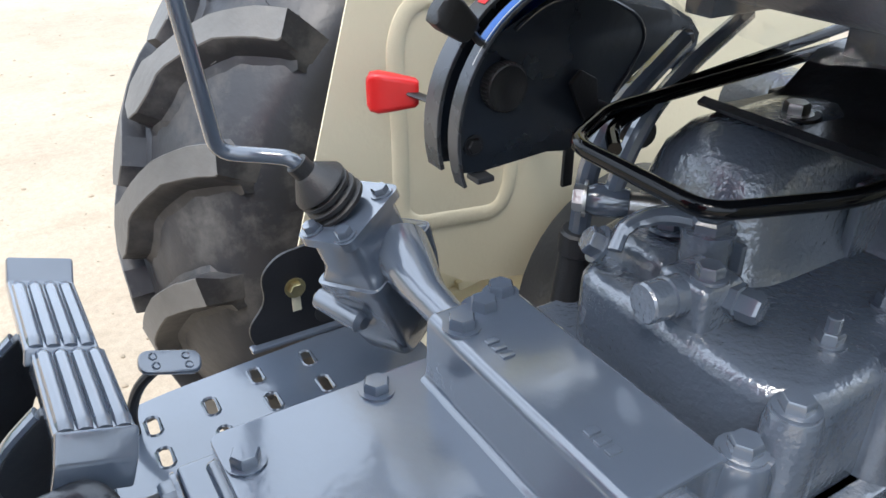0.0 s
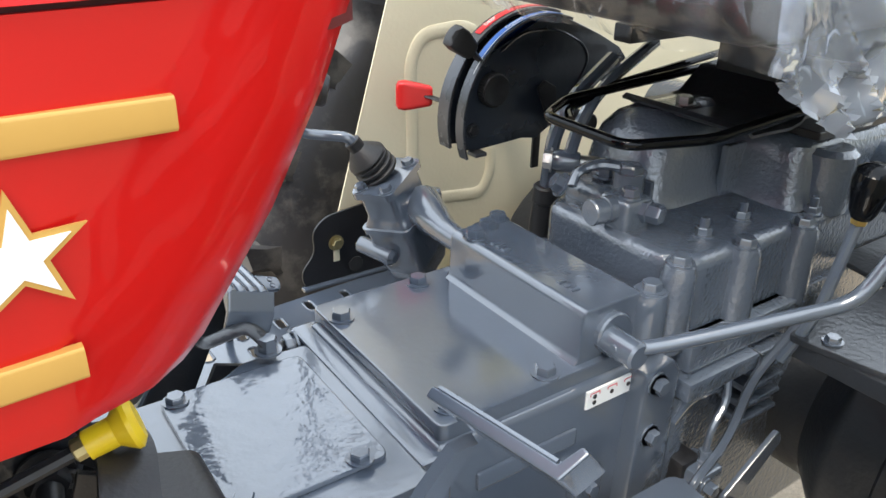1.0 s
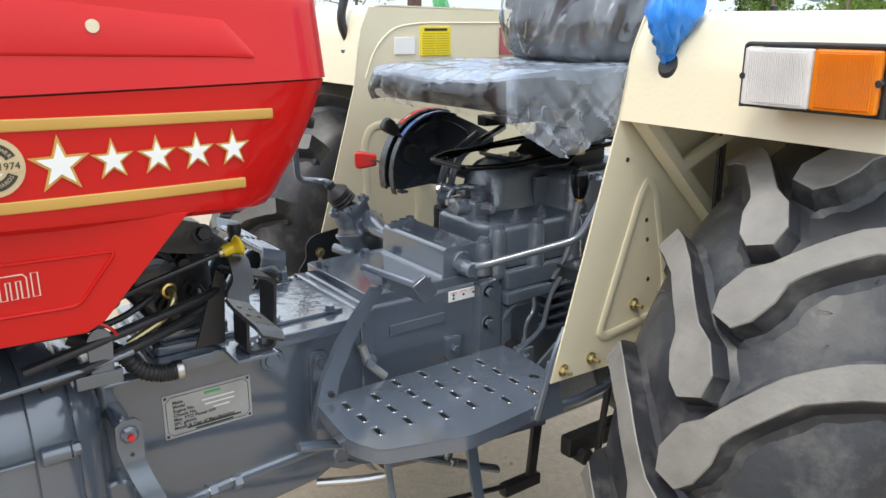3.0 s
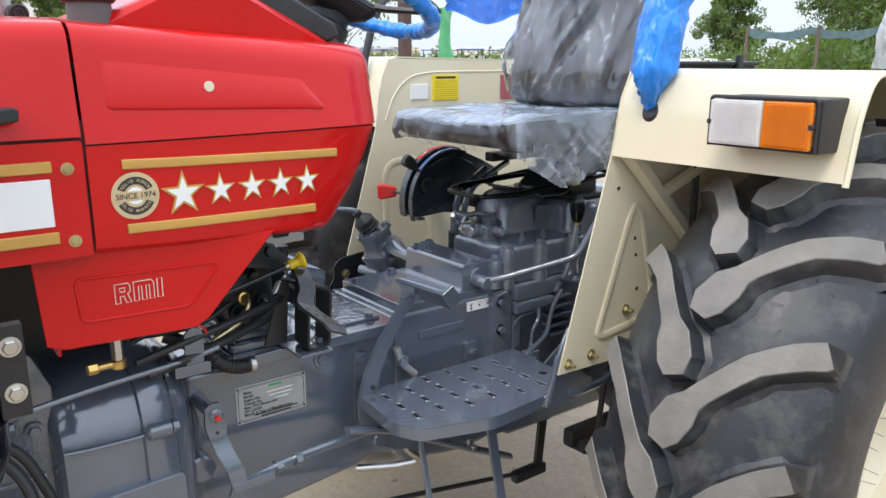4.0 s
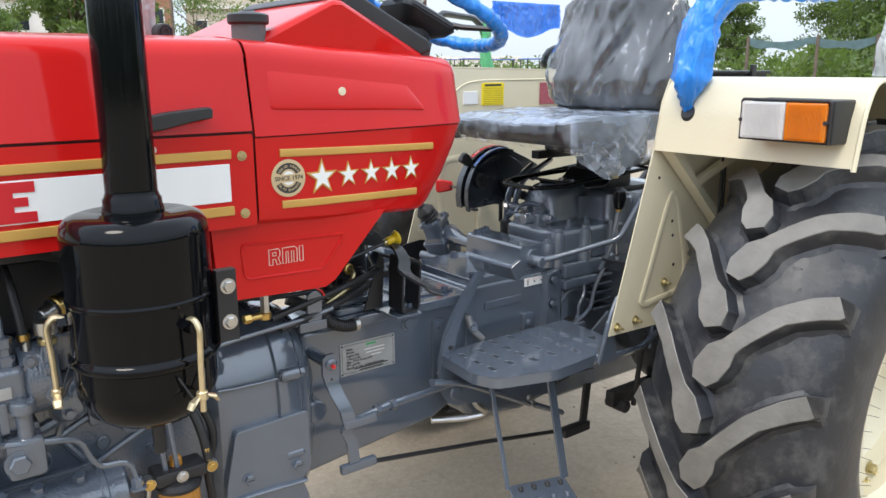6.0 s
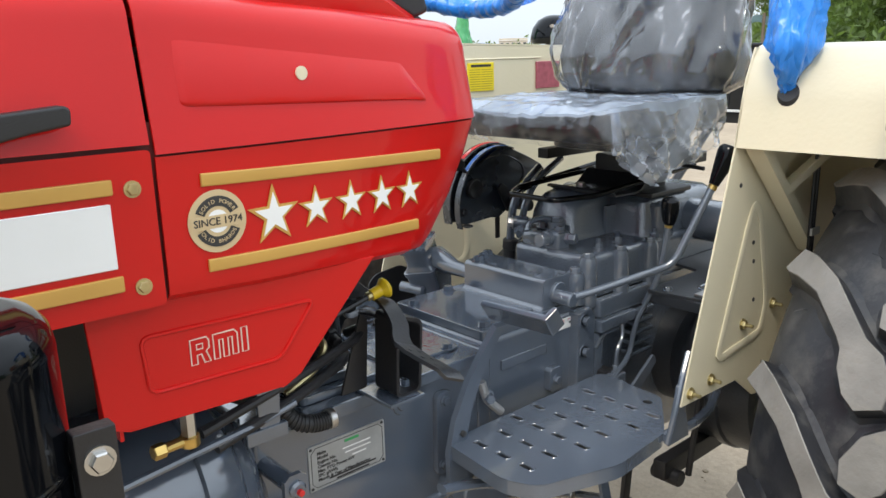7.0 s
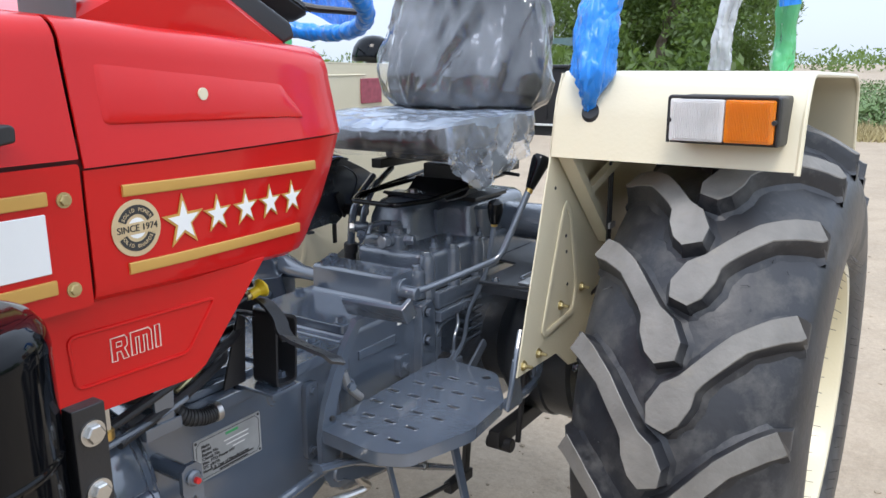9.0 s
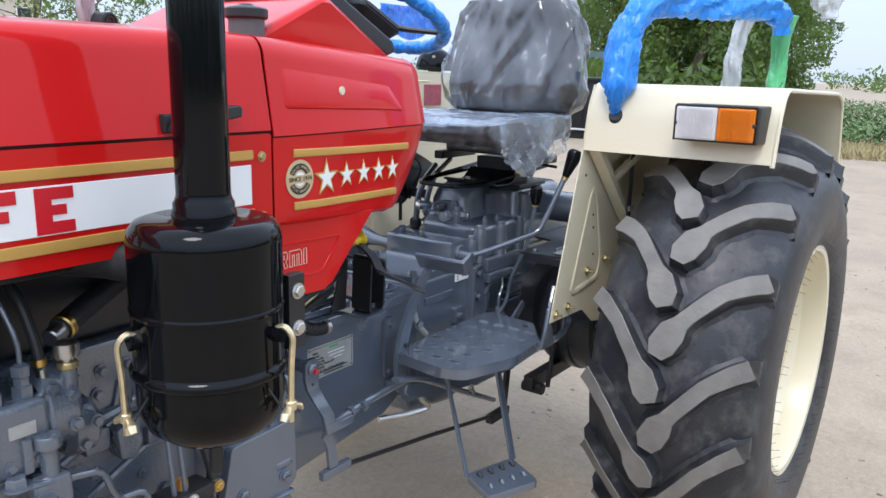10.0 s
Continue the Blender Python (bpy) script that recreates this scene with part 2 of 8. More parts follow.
def bevel(bm, w, seg=2, angle=30):
    if w > 0:
        es = [e for e in bm.edges if len(e.link_faces) == 2 and e.calc_face_angle(0) > radians(angle)]
        bmesh.ops.bevel(bm, geom=es, offset=w, segments=seg, affect="EDGES", profile=0.5, clamp_overlap=True)
    return bm


def box(x0, x1, y0, y1, z0, z1, w=0.004, seg=2):
    bm = bmesh.new()
    bmesh.ops.create_cube(bm, size=1, matrix=Matrix.Translation(((x0 + x1) / 2, (y0 + y1) / 2, (z0 + z1) / 2)) @ Matrix.Diagonal((x1 - x0, y1 - y0, z1 - z0, 1)))
    return bevel(bm, min(w, 0.45 * min(x1 - x0, y1 - y0, z1 - z0)), seg)


def prism(pts, plane, lo, hi, w=0.0, seg=2):
    """A polygon in the plane 'xz', 'xy' or 'yz', drawn out along the third axis from lo to hi."""
    def at(a, b, c):
        return {"xz": (a, c, b), "xy": (a, b, c), "yz": (c, a, b)}[plane]
    bm = bmesh.new()
    a = [bm.verts.new(at(p[0], p[1], lo)) for p in pts]
    b = [bm.verts.new(at(p[0], p[1], hi)) for p in pts]
    k = len(pts)
    bm.faces.new(a)
    bm.faces.new(b[::-1])
    for i in range(k):
        bm.faces.new((a[i], b[i], b[(i + 1) % k], a[(i + 1) % k]))
    bmesh.ops.recalc_face_normals(bm, faces=bm.faces)
    return bevel(bm, w, seg)


def rounded(pts, r, n=5):
    """A path with its inner corners rounded to the radius r."""
    pts = [Vector(p) for p in pts]
    out = [pts[0]]
    for a, b, c in zip(pts, pts[1:], pts[2:]):
        d0, d1 = (a - b), (c - b)
        k = min(r, 0.48 * d0.length, 0.48 * d1.length)
        p0, p1 = b + d0.normalized() * k, b + d1.normalized() * k
        for i in range(n + 1):
            t = i / n
            out.append(p0 * (1 - t) ** 2 + b * 2 * t * (1 - t) + p1 * t * t)
    out.append(pts[-1])
    return out


def ring_round(pts, r, n=4):
    """A closed polygon (2D) with rounded corners."""
    pts = [Vector((*p, 0)) for p in pts]
    out, k = [], len(pts)
    for i in range(k):
        a, b, c = pts[i - 1], pts[i], pts[(i + 1) % k]
        d0, d1 = a - b, c - b
        q = min(r, 0.48 * d0.length, 0.48 * d1.length)
        p0, p1 = b + d0.normalized() * q, b + d1.normalized() * q
        for j in range(n + 1):
            t = j / n
            v = p0 * (1 - t) ** 2 + b * 2 * t * (1 - t) + p1 * t * t
            out.append((v.x, v.y))
    return out


def tube(pts, r, n=10, fillet=0.0, closed=False, flat=1.0):
    """A round bar along a path; r may be a list; flat squeezes it along its second axis."""
    pts = rounded(pts, fillet) if fillet else [Vector(p) for p in pts]
    k = len(pts)
    rs = r if isinstance(r, (list, tuple)) else [r] * k
    if len(rs) != k:
        rs = [rs[min(int(i / k * len(rs)), len(rs) - 1)] for i in range(k)]
    bm = bmesh.new()
    rings, side = [], None
    for i, p in enumerate(pts):
        d = (pts[(i + 1) % k if closed else min(i + 1, k - 1)] - pts[i - 1 if (closed or i) else 0]).normalized()
        if side is None:
            side = d.orthogonal().normalized() if abs(d.z) > 0.95 else Vector((0, 0, 1)).cross(d).normalized()
        side = (side - d * side.dot(d)).normalized()
        up = d.cross(side)
        rings.append([bm.verts.new(p + side * (math.cos(t) * rs[i]) + up * (math.sin(t) * rs[i] * flat)) for t in (2 * math.pi * j / n for j in range(n))])
    for i in range(k if closed else k - 1):
        a, b = rings[i], rings[(i + 1) % k]
        for j in range(n):
            bm.faces.new((a[j], a[(j + 1) % n], b[(j + 1) % n], b[j]))
    if not closed:
        bm.faces.new(rings[0][::-1])
        bm.faces.new(rings[-1])
    return bm


def lathe(profile, m=None, n=28, closed=False):
    """Turns a profile of (radius, height) round the z axis, then moves it by m."""
    bm = bmesh.new()
    rings = []
    for r, h in profile:
        rings.append([bm.verts.new((0, 0, h))] if r < 1e-6 else [bm.verts.new((r * math.cos(2 * math.pi * j / n), r * math.sin(2 * math.pi * j / n), h)) for j in range(n)])
    k = len(rings)
    for i in range(k if closed else k - 1):
        a, b = rings[i], rings[(i + 1) % k]
        for j in range(n):
            q = [a[j % len(a)], a[(j + 1) % len(a)], b[(j + 1) % len(b)], b[j % len(b)]]
            q = [v for s, v in enumerate(q) if v not in q[:s]]
            if len(q) > 2:
                bm.faces.new(q)
    if m is not None:
        bmesh.ops.transform(bm, matrix=m, verts=bm.verts)
    return bm


def axis(p, d):
    """A pose at p whose z axis points along d."""
    return Matrix.Translation(p) @ Vector(d).to_track_quat("Z", "Y").to_matrix().to_4x4()


def rod(p0, p1, r, n=14, w=0.0):
    p0, p1 = Vector(p0), Vector(p1)
    h = (p1 - p0).length
    w = w or min(r * 0.15, h * 0.2)
    return lathe([(0, 0), (r - w, 0), (r, w), (r, h - w), (r - w, h), (0, h)], axis(p0, p1 - p0), n)


def hexbolt(p, d, r=0.012, h=0.009, washer=True):
    """A hexagon bolt head with its washer, standing on p along d."""
    bm = lathe([(0, 0), (r, 0.001), (r, h * 0.8), (r * 0.86, h), (0, h)], None, 6)
    if washer:
        add(bm, lathe([(0, -0.001), (r * 1.35, -0.001), (r * 1.35, 0.002), (0, 0.002)], None, 16))
    bmesh.ops.transform(bm, matrix=axis(p, d), verts=bm.verts)
    return bm


def slab(path, x_axis, lo, hi, thick):
    """A bent sheet: a path of (a, z) in the xz plane, as wide as lo..hi along y, with its thickness."""
    bm = bmesh.new()
    n = len(path)
    nor = []
    for i in range(n):
        a, b = path[max(i - 1, 0)], path[min(i + 1, n - 1)]
        d = Vector((b[0] - a[0], b[1] - a[1])).normalized()
        nor.append(Vector((-d.y, d.x)))
    rows = [[bm.verts.new((path[i][0] + nor[i].x * o, y, path[i][1] + nor[i].y * o)) for (y, o) in ((lo, 0), (hi, 0), (hi, -thick), (lo, -thick))] for i in range(n)]
    for i in range(n - 1):
        for j in range(4):
            bm.faces.new((rows[i][j], rows[i][(j + 1) % 4], rows[i + 1][(j + 1) % 4], rows[i + 1][j]))
    bm.faces.new(rows[0][::-1])
    bm.faces.new(rows[-1])
    return bm


def loft(sections, caps=True):
    """Skins closed sections of equal length."""
    bm = bmesh.new()
    rows = [[bm.verts.new(p) for p in s] for s in sections]
    k = len(rows[0])
    for a, b in zip(rows, rows[1:]):
        for j in range(k):
            bm.faces.new((a[j], a[(j + 1) % k], b[(j + 1) % k], b[j]))
    if caps:
        bm.faces.new(rows[0][::-1])
        bm.faces.new(rows[-1])
    return bm


def rounded_block(x0, x1, y0, y1, levels, r):
    """An upright block with round corners that narrows by each level's inset: (z, inset)."""
    return loft([[(x, y, z) for x, y in ring_round([(x0 + g, y0 + g), (x1 - g, y0 + g), (x1 - g, y1 - g), (x0 + g, y1 - g)], r, 7)] for z, g in levels])


def text_mesh(body, size, depth=0.0006, bold=0.0):
    """Letters in the built-in font as a bmesh in the xy plane, from the origin."""
    cu = bpy.data.curves.new("letters", "FONT")
    cu.body, cu.size, cu.extrude, cu.resolution_u, cu.offset = body, size, depth, 3, bold
    cu.align_x, cu.align_y = "CENTER", "CENTER"
    ob = bpy.data.objects.new("letters", cu)
    me = bpy.data.meshes.new_from_object(ob)
    bm = bmesh.new()
    bm.from_mesh(me)
    bpy.data.objects.remove(ob)
    bpy.data.curves.remove(cu)
    bpy.data.meshes.remove(me)
    return bm


def upright(origin, along, up):
    """A pose whose x axis runs along and whose y axis runs up, for flat things on a side."""
    x = Vector(along).normalized()
    z = x.cross(Vector(up)).normalized()
    y = z.cross(x)
    return Matrix.Translation(origin) @ Matrix((x, y, z)).transposed().to_4x4()


# ---- ground ----
GROUND = -0.045
bm = bmesh.new()
xs = sorted({-400, -120, -60, -30, -16, 400, 120, 60, 30, 16, *[i * 0.5 for i in range(-20, 21)]})
grid = [[bm.verts.new((x, y, 0.012 * noise.noise((x * 0.9, y * 0.9, 0)) - 0.004 + GROUND if abs(x) < 30 and abs(y) < 30 else GROUND)) for y in xs] for x in xs]
for i in range(len(xs) - 1):
    for j in range(len(xs) - 1):
        bm.faces.new((grid[i][j], grid[i + 1][j], grid[i + 1][j + 1], grid[i][j + 1]))
SAND = material("sand", (0.365, 0.292, 0.210), 0.9, vary=0.12, scale=0.9, grain=0.016, grain_scale=9, dirt=(0.30, 0.235, 0.165), dirt_at=0.60, dirt_scale=3.2)
nodes, links = SAND.node_tree.nodes, SAND.node_tree.links
principled = nodes["Principled BSDF"]
under = principled.inputs["Base Color"].links[0].from_socket
where_on = nodes.new("ShaderNodeTexCoord")
for size, low, high in ((38.0, 0.86, 1.10), (210.0, 0.80, 1.16)):
    speck = nodes.new("ShaderNodeTexNoise")
    speck.inputs["Scale"].default_value, speck.inputs["Detail"].default_value, speck.inputs["Roughness"].default_value = size, 4, 0.7
    links.new(where_on.outputs["Object"], speck.inputs["Vector"])
    span = nodes.new("ShaderNodeMapRange")
    span.inputs["From Min"].default_value, span.inputs["From Max"].default_value = 0.3, 0.7
    span.inputs["To Min"].default_value, span.inputs["To Max"].default_value = low, high
    links.new(speck.outputs["Fac"], span.inputs["Value"])
    tint = nodes.new("ShaderNodeVectorMath")
    tint.operation = "SCALE"
    links.new(under, tint.inputs[0])
    links.new(span.outputs[0], tint.inputs["Scale"])
    under = tint.outputs[0]
links.new(under, principled.inputs["Base Color"])
tagged(part("ground", bm, SAND, smooth=60), "pale trodden sandy ground with fine ripples", "ground", kind="structure")

tractor = tagged(new("tractor"), "red and cream farm tractor with grey transmission, seat in film", "tractor")

# ---- rear wheels ----
WHEEL_Y, AXLE_Z, HALF = 0.822, 0.662, 0.207


def r_top(u):
    return 0.699 - 0.080 * (u / HALF) ** 2


def r_base(u):
    return 0.657 - 0.086 * (u / HALF) ** 2.2


def lug_mesh(name, side, top):
    """One tread bar: from the shoulder to past the middle, bent, wider at its inner end. side: +1 or -1 along the axle."""
    knots = [(0.214, 0.3, 0.0245), (0.176, -1.7, 0.0225), (0.122, -5.3, 0.0185), (0.060, -11.6, 0.0180), (0.047, -13.1, 0.0195), (0.030, -15.2, 0.0330), (0.010, -18.5, 0.0340), (0.001, -20.7, 0.0185)]
    line, wide = [], []
    for (u0, a0, w0), (u1, a1, w1) in zip(knots, knots[1:]):
        steps = 3 if u0 > 0.1 else 2 if u0 > 0.055 else 1
        for q in range(steps):
            line.append((u0 + (u1 - u0) * q / steps, a0 + (a1 - a0) * q / steps))
            wide.append(w0 + (w1 - w0) * q / steps)
    line.append(knots[-1][:2])
    wide.append(knots[-1][2])
    # past the tip the bar slopes down into the casing
    (u0, a0), (u1, a1) = line[-2], line[-1]
    run = Vector((u1 - u0, radians(a1 - a0) * 0.69)).normalized()
    high = [1.0] * len(line)
    for far, share in ((0.0035, 0.62), (0.009, 0.10), (0.022, -0.06)):
        line.append((u1 + run.x * far, a1 + math.degrees(run.y * far / 0.69)))
        wide.append(0.0185 - 0.1 * far)
        high.append(share)
    flank = ((0.024, -0.06), (0.0085, 0.10), (0.0042, 0.60), (0.0016, 0.95), (0.0, 1.0))
    bm = bmesh.new()
    rows = []
    for i, ((u, a), w) in enumerate(zip(line, wide)):
        p0, p1 = line[max(i - 1, 0)], line[min(i + 1, len(line) - 1)]
        d = Vector((p1[0] - p0[0], radians(p1[1] - p0[1]) * 0.69)).normalized()
        nx, na = -d.y, d.x
        row = []
        for k, share in [(w + o, q) for o, q in flank] + [(-w - o, q) for o, q in flank[::-1]]:
            uu, ss = u + nx * k, radians(a) * 0.69 + na * k
            uu = min(uu, 0.222)
            lo, hi = r_base(min(abs(uu), HALF)), r_top(min(abs(uu), HALF * 1.02))
            rr = lo + (hi - lo) * min(share, high[i])
            if i == 0 and share < 0.9:
                uu, rr = 0.2225 - 0.004 * (1 - share), rr - 0.05 * (1 - share)
            t = ss / 0.69
            row.append(bm.verts.new((-rr * math.cos(t), side * uu, rr * math.sin(t))))
        rows.append(row)
    for i, (a, b) in enumerate(zip(rows, rows[1:])):
        for j in range(9):
            f = bm.faces.new((a[j], a[j + 1], b[j + 1], b[j]))
            f.material_index = 0 if 3 <= j <= 5 and high[i + 1] == 1.0 else 1
    bm.faces.new(rows[0]).material_index = 1
    bmesh.ops.recalc_face_normals(bm, faces=bm.faces)
    for f in bm.faces:
        f.smooth = True
    me = bpy.data.meshes.new(name)
    bm.to_mesh(me)
    bm.free()
    me.materials.append(top)
    me.materials.append(RUBBER)
    me.set_sharp_from_angle(angle=radians(24))
    return me


def rear_wheel(side):
    wheel = new("rear_wheel")
    wheel.parent = tractor
    wheel.matrix_basis = pose(0, -WHEEL_Y, AXLE_Z) if side < 0 else pose(-0.010, WHEEL_Y + 0.105, AXLE_Z) @ Matrix.Scale(1.02, 4)
    turn = pose(0, 0, 0, 90)
    prof = [(0.334, -0.190), (0.348, -0.206), (0.370, -0.222), (0.41, -0.235), (0.47, -0.239), (0.52, -0.232), (0.552, -0.221), (0.572, -0.208)]
    prof += [(r_base(abs(u)), u) for u in (-0.19, -0.15, -0.1, -0.05, 0, 0.05, 0.1, 0.15, 0.19)]
    prof += [(r, -u) for r, u in prof[7::-1]]
    part("tyre", lathe(prof, turn, 96), RUBBER, wheel, "black ribbed farm tyre, dusty", smooth=60)
    rim = [(0.340, 0.196), (0.352, 0.206), (0.352, 0.213), (0.334, 0.211), (0.326, 0.192), (0.320, 0.140), (0.295, 0.115), (0.295, -0.115), (0.320, -0.140),
           (0.326, -0.192), (0.334, -0.211), (0.352, -0.213), (0.352, -0.206), (0.340, -0.196)]
    part("rim", lathe(rim, turn, 72), CREAM, wheel, "cream painted steel rim")
    o = side * 0.015
    disc = [(0, o + side * -0.03), (0.13, o + side * -0.03), (0.15, o + side * -0.02), (0.22, o + side * 0.05), (0.29, o + side * 0.06), (0.302, o + side * 0.03), (0.302, o + side * 0.02), (0.29, o + side * 0.05),
            (0.22, o + side * 0.04), (0.15, o + side * -0.03), (0.13, o + side * -0.04), (0, o + side * -0.04)]
    part("disc", lathe([(r, -h) for r, h in disc], turn, 48), CREAM, wheel, "cream dished wheel disc")
    bolt = hexbolt((0, 0, 0), (0, side, 0), 0.014, 0.018)
    me = None
    for i in range(8):
        a = 2 * math.pi * i / 8 + 0.2
        if me is None:
            b = part("wheel_bolt", bolt, ZINC, wheel, "yellow zinc bolt")
            me = b.data
        else:
            b = new("wheel_bolt", me)
            b.parent = wheel
        b.location = (0.265 * math.cos(a), o + side * 0.058, 0.265 * math.sin(a))
    for i in range(8):
        a = 2 * math.pi * i / 8 + 0.2
        lug_plate = part("rim_bracket", box(-0.03, 0.03, -0.012, 0.012, -0.045, 0.045, 0.004), CREAM, wheel)
        lug_plate.matrix_basis = Matrix.Rotation(-a, 4, "Y") @ Matrix.Translation((0.300, side * 0.060, 0))
        for dz in (-0.024, 0.024):
            nut = part("bracket_nut", add(hexbolt((0, 0, 0), (0, side, 0), 0.013, 0.012), rod((0, 0, 0), (0, side * 0.024, 0), 0.007, 10)), ZINC, wheel)
            nut.matrix_basis = Matrix.Rotation(-a, 4, "Y") @ Matrix.Translation((0.302, side * 0.073, dz))
    # the far wheel's bars have darker tops
    top = LUGTOP if side < 0 else FARLUG
    b1, b2 = lug_mesh("lug", side, top), lug_mesh("lug", -side, top)
    for k in range(18):
        for me, off in ((b1, 33.9), (b2, 24.1)):
            b = new("lug", me)
            b.parent = wheel
            b.rotation_euler = (0, radians(off + k * 20.0), 0)
    # moulding whiskers on the outer sidewall
    bm = bmesh.new()
    rnd = random.Random(5)
    for i in range(70):
        a = 2 * math.pi * i / 70 + rnd.uniform(-0.02, 0.02)
        p = Vector((0.373 * math.cos(a), side * 0.221, 0.373 * math.sin(a)))
        q = p + Vector((-0.012 * math.cos(a), side * rnd.uniform(0.012, 0.024), -0.012 * math.sin(a) + rnd.uniform(-0.006, 0.006)))
        add(bm, tube([p, q], 0.0006, 4))
    tagged(part("whiskers", bm, RUBBER, wheel, smooth=0), "fine rubber moulding whiskers", kind="stuff")
    bm = bmesh.new()
    for i in range(150):
        a, u = rnd.uniform(0, 2 * math.pi), rnd.uniform(-0.17, 0.17)
        r = r_base(abs(u)) - 0.001
        tip = Vector((rnd.uniform(-0.018, 0.018), rnd.uniform(-0.018, 0.018)))
        pts = [Vector(((r + h) * math.cos(a + tip.x * k / 0.6), u + tip.y * k, (r + h) * math.sin(a + tip.x * k / 0.6))) for h, k in ((0, 0), (0.008, 0.3), (0.013, 1.0))]
        add(bm, tube(pts, 0.0005, 4))
    tagged(part("tread_hairs", bm, RUBBER, wheel, smooth=0), "thin rubber hairs between the tread bars", kind="stuff")
    return wheel


rear_wheel(-1)
rear_wheel(1)


# ---- fenders ----
def fender(side):
    """side -1: the tractor's left. Built for the left, and mirrored."""
    fen = new("rear_fender")
    fen.parent = tractor
    tagged(fen, "cream painted steel fender over the rear tyre")

    def put(name, bm, mat, label=""):
        if side > 0:
            bmesh.ops.transform(bm, matrix=Matrix.Diagonal((1, -1, 1, 1)), verts=bm.verts)
        return part(name, bm, mat, fen, label)
    rise = 0.028 if side > 0 else 0.0
    shell = rounded([(-0.436, 0, 1.282), (-0.412, 0, 1.405 + rise), (-0.378, 0, 1.468 + rise), (0.315, 0, 1.453 + rise), (0.39, 0, 1.430 + rise), (0.45, 0, 1.25), (0.51, 0, 1.02)], 0.055, 6)
    path = [(p.x, p.z) for p in shell]
    bm = slab(path, "x", -0.985, -0.476, 0.004)
    put("shell", bm, CREAM)
    # rolled outer lip
    put("lip", tube([(x + 0.003, -0.986, z - 0.006) for x, z in path], 0.006, 8), CREAM)
    panel = [(-0.577, 0.806), (-0.436, 1.282), (-0.412, 1.405 + rise), (-0.385, 1.462 + rise), (0.315, 1.449 + rise), (0.385, 1.425 + rise), (0.445, 1.25), (0.49, 1.05), (0.36, 0.86), (0.20, 0.78), (-0.05, 0.70), (-0.30, 0.745), (-0.375, 0.80)]
    put("inner_panel", prism(panel, "xz", -0.480, -0.4765), CREAM)
    rib = rounded([(-0.452, -0.482, 0.89), (-0.368, -0.482, 1.13), (-0.348, -0.482, 1.168), (-0.322, -0.482, 1.14), (-0.272, -0.482, 0.95), (-0.288, -0.482, 0.885), (-0.44, -0.482, 0.868), (-0.455, -0.482, 0.88)], 0.02, 4)
    bm = tube(rib, 0.0095, 10, closed=True)
    bmesh.ops.transform(bm, matrix=Matrix.Translation((0, -0.482, 0)) @ Matrix.Diagonal((1, 0.26, 1, 1)) @ Matrix.Translation((0, 0.482, 0)), verts=bm.verts)
    if side < 0:
        put("pressed_rib", bm, CREAM)
    else:
        bm.free()
        rib = rounded([(-0.405, 0.4765, 1.0), (-0.41, 0.4765, 1.12), (-0.388, 0.4765, 1.165), (-0.30, 0.4765, 1.172), (-0.262, 0.4765, 1.15), (-0.224, 0.4765, 0.90), (-0.245, 0.4765, 0.851), (-0.385, 0.4765, 0.866), (-0.405, 0.4765, 0.885), (-0.405, 0.4765, 0.99)], 0.03, 5)
        bm = tube(rib, 0.0125, 12, closed=True)
        bmesh.ops.transform(bm, matrix=Matrix.Translation((0, 0.4765, 0)) @ Matrix.Diagonal((1, 0.24, 1, 1)) @ Matrix.Translation((0, -0.4765, 0)), verts=bm.verts)
        part("pressed_rib", bm, CREAM, fen)
    # strut inside the wheel arch
    a = box(-0.018, 0.018, -0.012, 0.012, 0, 0.36, 0.002)
    bmesh.ops.transform(a, matrix=axis((-0.412, -0.505, 1.292), (0.216, 0, -0.202)), verts=a.verts)
    put("arch_strut", a, CREAM)
    a = box(-0.010, 0.010, -0.010, 0.010, 0, 0.20, 0.002)
    bmesh.ops.transform(a, matrix=axis((-0.305, -0.512, 1.185), (0.165, -0.02, 0.075)), verts=a.verts)
    put("arch_brace", a, CREAM)
    for x, z in ((-0.548, 0.826), (-0.475, 0.832), (-0.362, 0.918), (-0.24, 0.935)):
        bm = hexbolt((x, -0.480, z), (0, -1, 0), 0.009, 0.008)
        add(bm, rod((x, -0.486, z), (x, -0.503, z), 0.004, 8))
        put("fender_bolt", bm, ZINC, "yellow zinc bolt")
    for x, z in ((-0.408, 1.208), (-0.342, 1.085), (-0.336, 1.045), (-0.325, 0.962)):
        put("bolt_hole", rod((x, -0.4815, z), (x, -0.4795, z), 0.0045, 10), INK, "small round hole")
    return fen


fen_l = fender(-1)
fen_r = fender(1)

